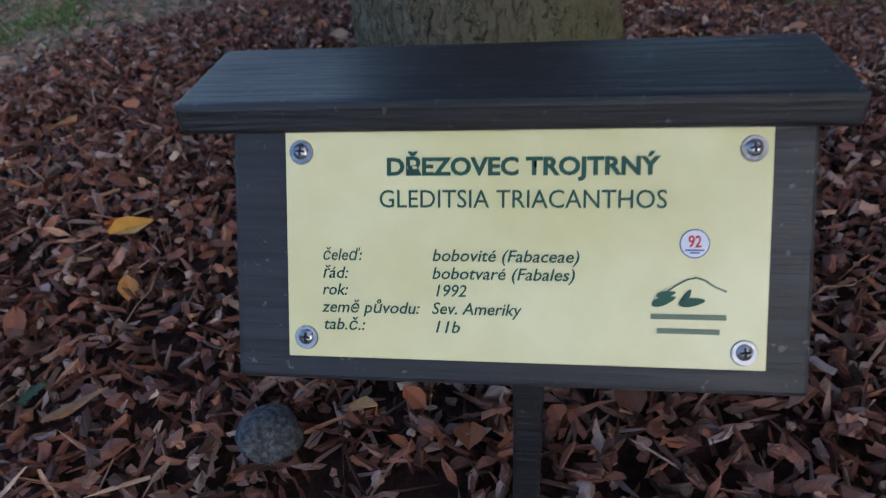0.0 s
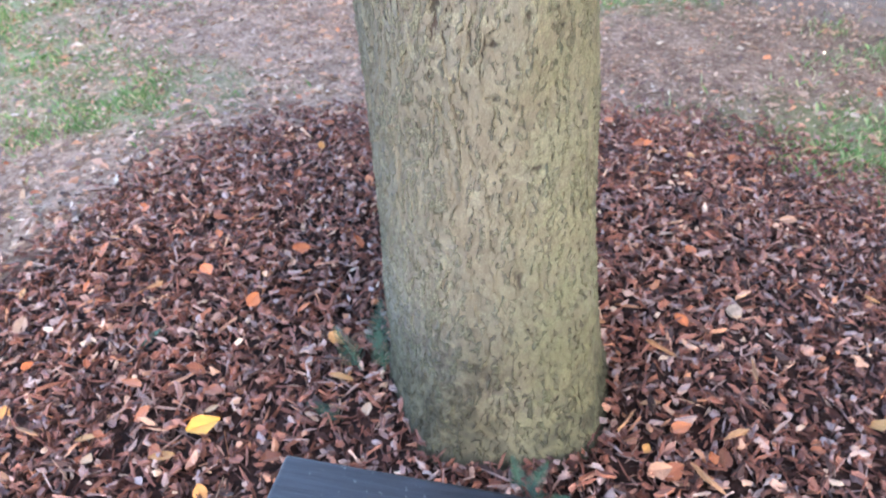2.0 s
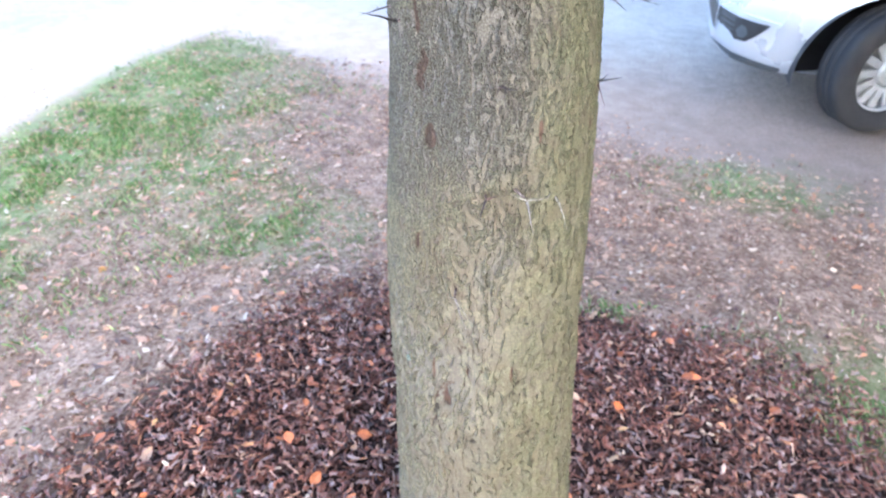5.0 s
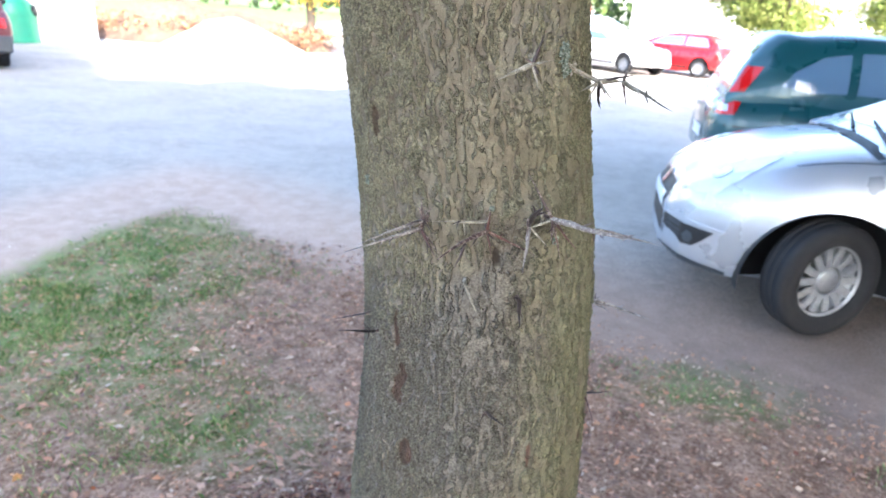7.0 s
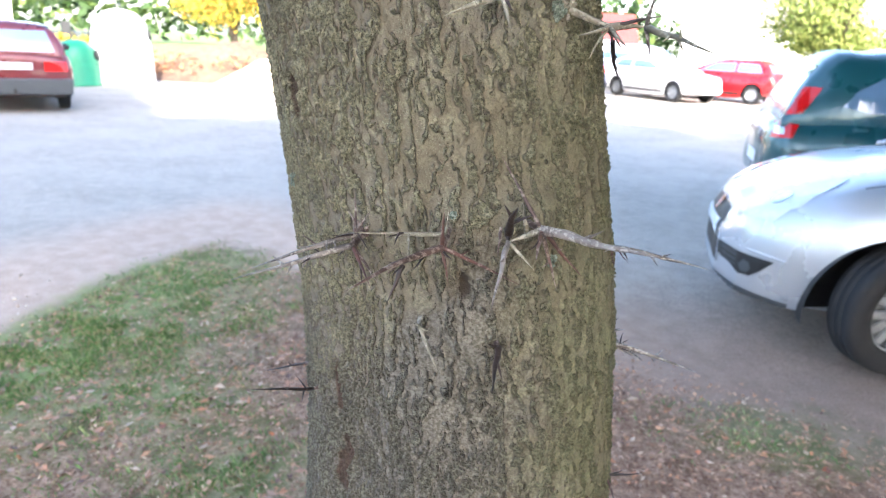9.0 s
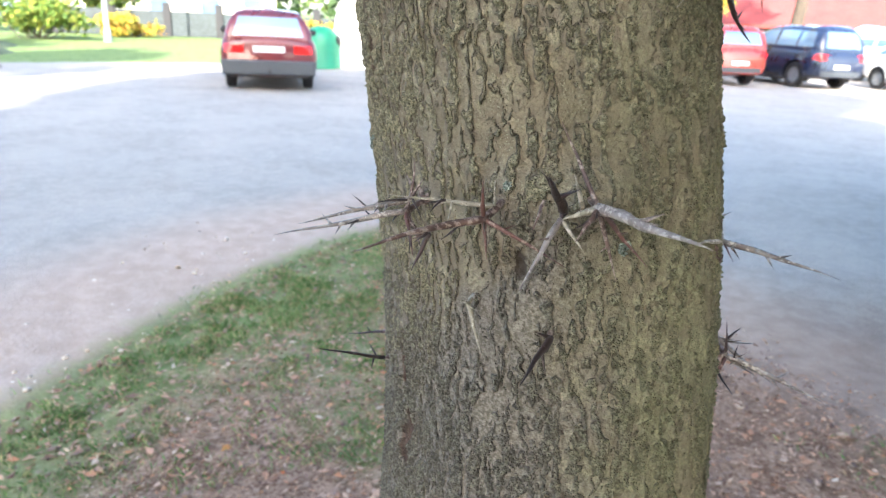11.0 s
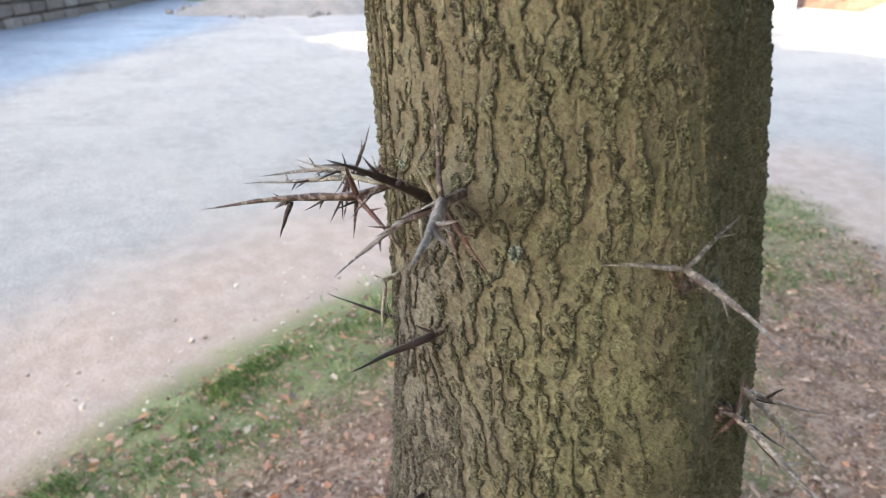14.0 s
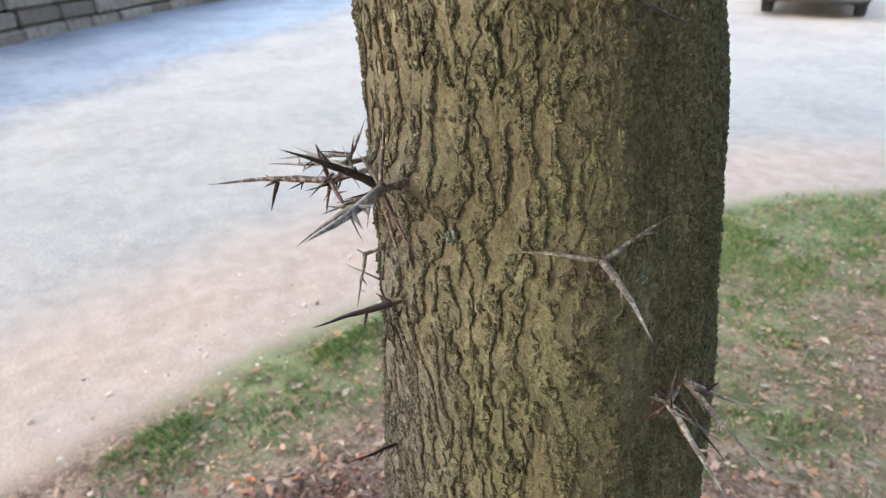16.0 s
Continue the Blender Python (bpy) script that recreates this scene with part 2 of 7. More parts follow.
    for cx, cy, r in ((1.35, 0.75, 0.28), (1.35, 2.12, 0.22), (-0.6, 1.5, 0.22), (-1.1, 1.9, 0.25)):
        c = m.mix(m.math("MULTIPLY", disc(cx, cy, r, 0.22, 0.8, 1.1, 0.7), 0.6), c, lawn)
    c = m.mix(disc(0.28, 0.05, 1.02, 0.09, 1.0, 1.0, 0.35), c, soil)
    # the lawn across the road
    line = m.math("ADD", m.math("MULTIPLY", x, 0.86), m.math("MULTIPLY", y, -0.5))
    c = m.mix(m.math("MULTIPLY", m.step(m.math("ADD", line, wob2), -18.2, -19.0), m.math("MULTIPLY", m.step(y, 7.0, 8.6), m.step(x, -9.0, -12.0))), c, lawn)
    # the asphalt lane that leaves the yard along the bank
    lane = m.math("ADD", m.math("MULTIPLY", m.math("ADD", x, 6.3), 0.606), m.math("MULTIPLY", m.math("ADD", y, 1.44), 0.795))
    lane = m.step(m.math("ADD", lane, wob2), 0.7, -0.5)
    c = m.mix(lane, c, m.mix(m.step(m.math("ADD", mid, big), 0.75, 1.2), lin((0.36, 0.38, 0.41)), lin((0.47, 0.49, 0.515))))
    m.roughness(m.step(lane, 0.0, 1.0, 0.95, 0.42))
    m.colour(c)
    m.bump(stones, 0.004, 0.4)
    m.bump(m.math("ADD", grit, m.math("MULTIPLY", mid, 1.2)), 0.007, 0.8)
    return m.m


GROUND = ground_material()


def wood_dark():
    m = Mat("dark_stained_wood", 0.42, 0.0, 0.5)
    p = m.place()
    g = m.noise(m.scaled(p, (1.2, 26, 26)), 9, 6, 0.6, 0.4)
    big = m.noise(p, 9, 3)
    c = m.mix(m.step(g, 0.3, 0.7), lin((0.085, 0.085, 0.095)), lin((0.155, 0.16, 0.18)))
    c = m.mix(m.step(m.noise(p, 160, 4), 0.64, 0.72, 0.0, 0.5), c, lin((0.45, 0.44, 0.42)))
    m.colour(c).roughness(m.step(big, 0.3, 0.7, 0.36, 0.52)).bump(g, 0.0016, 0.8)
    return m.m


STAINED = wood_dark()


def panel_material():
    m = Mat("cream_panel", 0.24, 0.0, 0.5)
    p = m.place()
    big = m.noise(p, 14, 4)
    c = m.mix(m.step(big, 0.3, 0.75), lin((0.85, 0.815, 0.60)), lin((0.90, 0.87, 0.68)))
    c = m.mix(m.step(m.noise(p, 55, 5, 0.7), 0.66, 0.75, 0.0, 0.25), c, lin((0.62, 0.55, 0.40)))
    m.colour(c)
    return m.m


PANEL = panel_material()
INK = plain("dark_green_ink", lin((0.07, 0.31, 0.235)), 0.5)
INK_PALE = plain("worn_green_ink", lin((0.42, 0.48, 0.38)), 0.5)
INK_RED = plain("red_ink", lin((0.80, 0.13, 0.15)), 0.5)
INK_BLUE = plain("blue_ink", lin((0.25, 0.33, 0.55)), 0.5)
LABEL_WHITE = plain("white_label", lin((0.90, 0.90, 0.93)), 0.4)
STEEL = plain("screw_steel", lin((0.62, 0.62, 0.64)), 0.28, 0.9, 300, 0.0003)


# ================= mesh helpers =================
def link(name, bm, material, parent=None, label="", smooth=False):
    me = bpy.data.meshes.new(name)
    if smooth:
        for f in bm.faces:
            f.smooth = True
    bm.to_mesh(me)
    bm.free()
    me.materials.append(material)
    ob = new(name, me)
    if parent is not None:
        ob.parent = parent
    if label:
        ob["label"] = label
    return ob


def part(name, bm, material, parent, label="", smooth=False):
    return link(name, bm, material, parent, label, smooth)


def empty(name, m=None):
    ob = new(name)
    ob.empty_display_size = 0.1
    if m is not None:
        ob.matrix_world = m
    return ob


def box(bm, size, at=(0, 0, 0), turn=None, bevel=0.0, segments=2):
    m = Matrix.Translation(at) @ (turn.to_4x4() if turn is not None else Matrix()) @ Matrix.Diagonal((*size, 1))
    vs = bmesh.ops.create_cube(bm, size=1.0, matrix=m)["verts"]
    if bevel:
        es = list({e for v in vs for e in v.link_edges})
        bmesh.ops.bevel(bm, geom=es, offset=bevel, segments=segments, profile=0.5, affect="EDGES")
    return bm


def grid_faces(nu, nv, wrap):
    i, j = np.meshgrid(np.arange(nv - 1), np.arange(nu if wrap else nu - 1), indexing="ij")
    k = (j + 1) % nu
    return np.stack([i * nu + j, i * nu + k, (i + 1) * nu + k, (i + 1) * nu + j], -1).reshape(-1, 4)


def mesh_np(name, verts, faces, material, parent=None, smooth=True, label=""):
    me = bpy.data.meshes.new(name)
    me.vertices.add(len(verts))
    me.vertices.foreach_set("co", np.asarray(verts, np.float32).ravel())
    n = faces.shape[1]
    me.loops.add(faces.size)
    me.loops.foreach_set("vertex_index", faces.astype(np.int32).ravel())
    me.polygons.add(len(faces))
    me.polygons.foreach_set("loop_start", np.arange(0, faces.size, n, dtype=np.int32))
    me.polygons.foreach_set("loop_total", np.full(len(faces), n, np.int32))
    me.polygons.foreach_set("use_smooth", np.full(len(faces), smooth))
    me.update(calc_edges=True)
    me.materials.append(material)
    ob = new(name, me)
    if parent is not None:
        ob.parent = parent
    if label:
        ob["label"] = label
    return ob


def value_noise(u, v, nu, nv, seed):
    """Smooth noise 0 to 1 on a lattice that repeats after nu steps in u."""
    g = np.random.RandomState(seed).rand(nv + 3, nu)
    iu, iv = np.floor(u).astype(int), np.clip(np.floor(v).astype(int), 0, nv)
    fu, fv = u - np.floor(u), np.clip(v - iv, 0, 1)
    fu, fv = fu * fu * (3 - 2 * fu), fv * fv * (3 - 2 * fv)
    a, b = g[iv, iu % nu], g[iv, (iu + 1) % nu]
    c, d = g[iv + 1, iu % nu], g[iv + 1, (iu + 1) % nu]
    return (a * (1 - fu) + b * fu) * (1 - fv) + (c * (1 - fu) + d * fu) * fv


# ================= ground =================
def height(x, y):
    """The low mound of mulch round the tree on an otherwise level yard."""
    r = np.sqrt((x - 0.12) ** 2 + (y - 0.12) ** 2)
    h = -0.03 + 0.168 / (1 + (r / 1.04) ** 4)
    return h + 0.012 * np.sin(x * 2.3 + 1) * np.cos(y * 1.9)


def build_ground():
    # rings that widen outwards, one sheet to the horizon
    radii = np.r_[0.0, np.linspace(0.05, 4.5, 150), np.geomspace(4.6, 600, 90)]
    ang = np.linspace(0, 2 * np.pi, 220, endpoint=False)
    rr, aa = np.meshgrid(radii[1:], ang, indexing="ij")
    x, y = 0.2 + rr * np.cos(aa), 0.3 + rr * np.sin(aa)
    z = height(x, y)
    fade = np.clip(1 - rr / 7, 0, 1)
    z = z + 0.012 * fade * (value_noise(x * 9 + 900, y * 9 + 90, 4000, 300, 3) - 0.5) + 0.02 * fade * (value_noise(x * 3 + 300, y * 3 + 40, 4000, 300, 4) - 0.5)
    v = np.stack([x, y, z], -1).reshape(-1, 3)
    g = mesh_np("ground", v, grid_faces(220, len(radii) - 1, True), GROUND)
    bm = bmesh.new()
    bm.from_mesh(g.data)
    bm.verts.ensure_lookup_table()
    bm.faces.new([bm.verts[k] for k in range(220)])
    bm.to_mesh(g.data)
    bm.free()
    tagged(g, "gravel yard with an island of bare earth, grass and mulch", "ground", kind="structure")


build_ground()

# ================= the tree =================
# the middle line and radius of the trunk, by height
TZ = np.array([-0.1, 0.1, 0.2, 0.3, 0.6, 0.9, 1.2, 1.5, 1.9, 2.6, 3.4])
TX = np.array([0.262, 0.259, 0.249, 0.240, 0.224, 0.209, 0.203, 0.163, 0.12, 0.08, 0.05])
TY = np.array([0.026, 0.029, 0.034, 0.039, 0.049, 0.060, 0.060, 0.053, 0.055, 0.08, 0.10])
TR = np.array([0.205, 0.172, 0.152, 0.141, 0.1235, 0.1165, 0.1030, 0.0970, 0.092, 0.085, 0.070])


def spline(z, xs, ys):
    """A smooth line through the given values."""
    m = np.gradient(ys, xs)
    k = np.clip(np.searchsorted(xs, z) - 1, 0, len(xs) - 2)
    h = xs[k + 1] - xs[k]
    q = (z - xs[k]) / h
    return (2 * q**3 - 3 * q**2 + 1) * ys[k] + (q**3 - 2 * q**2 + q) * h * m[k] + (-2 * q**3 + 3 * q**2) * ys[k + 1] + (q**3 - q**2) * h * m[k + 1]


def worley(s, z, ns, nz, seed):
    """Nearest and second nearest seed of a jittered lattice that repeats after ns cells in s; also the way from the seed, and its number."""
    rs = np.random.RandomState(seed)
    js, jz, num = rs.rand(nz + 4, ns), rs.rand(nz + 4, ns), rs.rand(nz + 4, ns)
    i0, k0 = np.floor(s).astype(int), np.floor(z).astype(int)
    f1, f2 = np.full(s.shape, 9.0), np.full(s.shape, 9.0)
    ds, own = np.zeros(s.shape), np.zeros(s.shape)
    for di in (-1, 0, 1):
        for dk in (-1, 0, 1):
            i, k = i0 + di, np.clip(k0 + dk, 0, nz + 3)
            a, b = s - (i + js[k, i % ns]), z - (k0 + dk + jz[k, i % ns])
            d = np.sqrt(a * a + b * b)
            near = d < f1
            f2 = np.where(near, f1, np.minimum(f2, d))
            ds, own = np.where(near, a, ds), np.where(near, num[k, i % ns], own)
            f1 = np.where(near, d, f1)
    return f1, f2, ds, own


def trunk_base(ang, z):
    """Radius of the trunk without its bark: root flare below, slightly oval above."""
    oval = 0.03 * np.clip((z - 0.85) / 0.3, 0, 1)
    flat = np.clip((z - 0.95) / 0.2, 0, 1) * (0.009 * np.exp(-((ang - 0.16) / 0.30) ** 2) + 0.0055 * np.exp(-((ang + 2.12) / 0.35) ** 2))
    return -flat + spline(z, TZ, TR) * (1 + np.clip(0.32 - z, 0, 1) * 0.35 * np.sin(ang * 5 + 0.6) + 0.010 * np.sin(2 * ang + 1.0 + z) + oval * np.cos(2 * ang))


def scales(turn, up, ns, nz, seed, warp, warp_z):
    """Plates of bark, each rising towards one side and breaking off there in a ragged lip: rise, lip, crack and strength of the plate."""
    f1, f2, ds, own = worley(turn * ns + warp, up * nz + warp_z, ns, int(3.7 * nz), seed)
    edge = f2 - f1
    side = ds / (f1 + 0.15)
    rise = np.clip(0.55 + 1.15 * ds, 0, 1) ** 1.6
    lip = np.exp(-((edge / 0.17) ** 2)) * np.clip(side * 2.2 - 0.3, 0, 1)
    crack = np.exp(-((edge / 0.11) ** 2)) * np.clip(-side * 2.2 - 0.4, 0, 1)
    return rise, lip, crack, np.clip(own * 1.5 + 0.05, 0, 1)


def trunk_surface(ang, z):
    """Radius, ridge height and raw red wood of the bark at an angle and a height."""
    base = trunk_base(ang, z)
    turn = ang / (2 * np.pi)
    up = z + 0.2
    w1 = value_noise(turn * 14, up * 11, 14, 60, 11) - 0.5
    w2 = value_noise(turn * 44, up * 44, 44, 170, 12) - 0.5
    w3 = value_noise(turn * 150, up * 150, 150, 560, 13) - 0.5
    w4 = value_noise(turn * 330, up * 360, 330, 1300, 14) - 0.5
    w5 = value_noise(turn * 520, up * 760, 520, 2700, 18) - 0.5
    v1 = value_noise(turn * 20, up * 24, 20, 90, 31) - 0.5
    v3 = value_noise(turn * 120, up * 130, 120, 480, 32) - 0.5
    # the bark is finer and grittier on the far sides and below the thorns
    rough = np.clip(value_noise(turn * 6, up * 5, 6, 25, 16) * 0.8 - 0.35 + 1.0 * np.clip((-1.72 - ang) / 0.45, 0, 1) + 0.9 * np.clip((ang + 0.35) / 0.5, 0, 1)
                    + 0.6 * np.clip((1.24 - z) / 0.06, 0, 1) * np.clip((-1.0 - ang) / 0.3, 0, 1) - 1.2 * np.clip((1.12 - z) / 0.45, 0, 1), 0, 1)
    lower = np.clip((1.16 - z) / 0.30, 0, 1) * np.clip((z - 0.12) / 0.2, 0.25, 1)
    patch = np.clip(value_noise(turn * 26, up * 22, 26, 90, 15) * 2.2 - 0.45, 0, 1)
    # broad plates with ragged lips
    rise, lip, crack, strong = scales(turn, up, 80, 58, 41, 2.0 * w1 + 0.8 * w2 + 0.42 * w3 + 0.26 * w4, 1.0 * v1 + 0.6 * v3 + 0.3 * w4)
    big = (1 - 0.72 * rough) * (1 - 0.45 * lower)
    # smaller scales between them, and upright shreds where the bark is rough
    rise2, lip2, crack2, strong2 = scales(turn, up, 132, 84, 42, 2.6 * w1 + 1.2 * w2 + 0.8 * w3 + 0.4 * w4, 1.2 * v1 + 0.8 * v3)
    small = (0.18 + 0.42 * patch + 0.55 * rough) * (1 - 0.35 * lower)
    # long splits lower down
    rise3, lip3, crack3, strong3 = scales(turn, up, 40, 19, 43, 1.5 * w1 + 0.8 * w2 + 0.4 * w3 + 0.14 * w4, 0.9 * v1)
    split = lower * (0.25 + 0.75 * np.clip(value_noise(turn * 22, up * 12, 22, 60, 21) * 3.0 - 1.0, 0, 1))
    crust = 1.25 * rise * strong * big * (0.55 + 0.6 * patch) + 0.6 * lip * big + 0.55 * rise2 * strong2 * small + 0.55 * rough + 0.6 * w3 + 0.3 * v3 + 0.5 * w4 - 0.22
    crust = np.clip((crust - 0.10) / 0.75, 0, 1)
    crust = crust * crust * (3 - 2 * crust)
    grit = w5 * (0.16 + 1.4 * crust) + w4 * (0.10 + 0.8 * crust)
    h = (0.0010 * rise + 0.0014 * lip) * strong * big + 0.0002 * crust - 0.0010 * crack * (0.35 + 0.65 * patch) * big + (0.0004 * rise2 + 0.0009 * lip2) * strong2 * small - 0.0006 * crack2 * small
    h = h + (0.0016 * rise3 + 0.0008 * lip3) * strong3 * lower - 0.0030 * crack3 * split + 0.0013 * grit + 0.0004 * w3 + 0.0010 * w2 + 0.004 * w1
    # cracks lower it further, so their shade gets painted in
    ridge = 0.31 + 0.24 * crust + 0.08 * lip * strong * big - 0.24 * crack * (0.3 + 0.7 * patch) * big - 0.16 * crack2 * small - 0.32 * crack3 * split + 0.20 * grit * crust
    raw = np.zeros_like(h)
    # knots, a branch hole and sunken spots; the hollows are also shaded dark through ridge
    for a0, z0, sa, sz, lift, hole in BARK_MARKS:
        da = (ang - a0 + np.pi) % (2 * np.pi) - np.pi
        q = ((da * base + 0.005 * w2) / sa) ** 2 + ((z - z0) / sz) ** 2
        h = h + lift * np.exp(-q * 0.5) - 0.6 * hole * np.exp(-q * 5)
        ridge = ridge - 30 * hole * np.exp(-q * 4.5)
    # torn strips that bare the reddish inner bark
    for a0, z0, sa, sz in BARK_SCARS:
        da = (ang - a0 + np.pi) % (2 * np.pi) - np.pi
        q = np.sqrt(((da * base) / sa + 0.7 * w2 + 0.5 * w3) ** 2 + ((z - z0) / sz + 0.4 * v3) ** 2)
        inside = np.clip((1.0 - q) / 0.25, 0, 1)
        h = h * (1 - 0.8 * inside) - 0.0022 * inside + 0.0016 * np.exp(-(((q - 1.15) / 0.2) ** 2))
        raw = np.maximum(raw, inside)
    return base + h - 0.0004, np.clip(ridge, 0, 1), raw


# angle, height, half width, half height, bulge and depth of hole, in metres
BARK_MARKS = [(-1.085, 1.320, 0.013, 0.010, 0.011, 0.0), (-1.46, 1.316, 0.010, 0.008, 0.005, 0.0), (-1.415, 1.284, 0.015, 0.018, 0.003, 0.014), (-1.425, 0.697, 0.016, 0.034, 0.010, 0.0), (-1.40, 0.727, 0.009, 0.007, 0.002, 0.014), (-1.52, 0.660, 0.012, 0.010, 0.003, 0.006),
              (-1.47, 1.243, 0.014, 0.014, 0.003, 0.005), (-1.30, 1.250, 0.012, 0.008, 0.003, 0.006), (-1.53, 1.139, 0.012, 0.009, 0.003, 0.006), (-1.53, 1.037, 0.020, 0.012, 0.004, 0.006),
              (-1.24, 0.800, 0.003, 0.022, 0.0, 0.007), (-1.17, 0.772, 0.003, 0.016, 0.0, 0.007), (-1.10, 0.752, 0.003, 0.016, 0.0, 0.006), (-2.045, 0.785, 0.003, 0.024, 0.0, 0.006), (-1.37, 0.610, 0.003, 0.014, 0.0, 0.005)]
# angle, height, half width and half height of the scars
BARK_SCARS = [(-2.462, 1.375, 0.005, 0.014), (-2.362, 1.199, 0.0045, 0.020), (-2.312, 1.150, 0.0065, 0.022), (-2.185, 1.087, 0.007, 0.015), (-1.095, 1.103, 0.003, 0.013), (-0.456, 1.097, 0.0025, 0.010),
              (-2.27, 0.966, 0.004, 0.012), (-2.05, 0.800, 0.0022, 0.022), (-1.26, 0.81, 0.0020, 0.014)]


def trunk_point(ang, z, out=0.0):
    r = float(trunk_surface(np.array([ang]), np.array([z]))[0][0]) + out
    cx, cy = float(spline(np.array([z]), TZ, TX)[0]), float(spline(np.array([z]), TZ, TY)[0])
    return Vector((cx + r * math.cos(ang), cy + r * math.sin(ang), z))


def build_trunk(parent):
    ang = np.r_[np.linspace(-3.3, 0.9, 600, endpoint=False), np.linspace(0.9, 2 * np.pi - 3.3, 40, endpoint=False)]
    nu = len(ang)
    zs = np.r_[np.linspace(0.02, 0.98, 440), np.linspace(0.981, 1.50, 720), np.linspace(1.502, 3.3, 120)]
    zz, aa = np.meshgrid(zs, ang, indexing="ij")
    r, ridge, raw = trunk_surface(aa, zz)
    x, y = spline(zz, TZ, TX) + r * np.cos(aa), spline(zz, TZ, TY) + r * np.sin(aa)
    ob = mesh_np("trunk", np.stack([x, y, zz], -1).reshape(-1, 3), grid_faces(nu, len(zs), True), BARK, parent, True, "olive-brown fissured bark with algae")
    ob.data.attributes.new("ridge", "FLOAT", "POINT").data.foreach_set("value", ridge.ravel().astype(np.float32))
    ob.data.attributes.new("raw", "FLOAT", "POINT").data.foreach_set("value", raw.ravel().astype(np.float32))
    return ob


tree = tagged(empty("honey_locust_tree"), "thorny tree with fissured olive-brown bark growing out of the mulch", "tree")
build_trunk(tree)

# ================= the sign =================
SIGN_U = Vector((0.931, -0.364, 0.012)).normalized()
SIGN_V = (Vector((0.19, 0.50, 0.845)) - SIGN_U * Vector((0.19, 0.50, 0.845)).dot(SIGN_U)).normalized()
SIGN_N = SIGN_U.cross(SIGN_V)
SIGN_C = Vector((0.113, -0.406, 0.3625))          # the middle of the cream panel's face
PW, PH = 0.231, 0.1135


def sign_pose(u=0.0, v=0.0, n=0.0):
    m = Matrix((SIGN_U, SIGN_V, SIGN_N)).transposed().to_4x4()
    m.translation = SIGN_C + SIGN_U * u + SIGN_V * v + SIGN_N * n
    return m


def flat_text(name, body, x, y, size, material, parent, align="LEFT", bold=0.0, slant=0.0, width=0.0):
    cu = bpy.data.curves.new(name, "FONT")
    cu.body, cu.size, cu.align_x, cu.align_y = body, size, align, "BOTTOM_BASELINE"
    cu.offset, cu.shear, cu.resolution_u = bold, slant, 3
    tmp = new(name, cu)
    me = bpy.data.meshes.new_from_object(tmp.evaluated_get(bpy.context.evaluated_depsgraph_get()))
    bpy.data.objects.remove(tmp)
    me.materials.append(material)
    ob = new(name, me)
    xs = [v.co.x for v in me.vertices]
    k = width / (max(xs) - min(xs)) if width and xs else 1.0
    ob.parent = parent
    ob.matrix_local = Matrix.Translation((x, y, 0.0006)) @ Matrix.Diagonal((k, 1, 1, 1))
    return ob


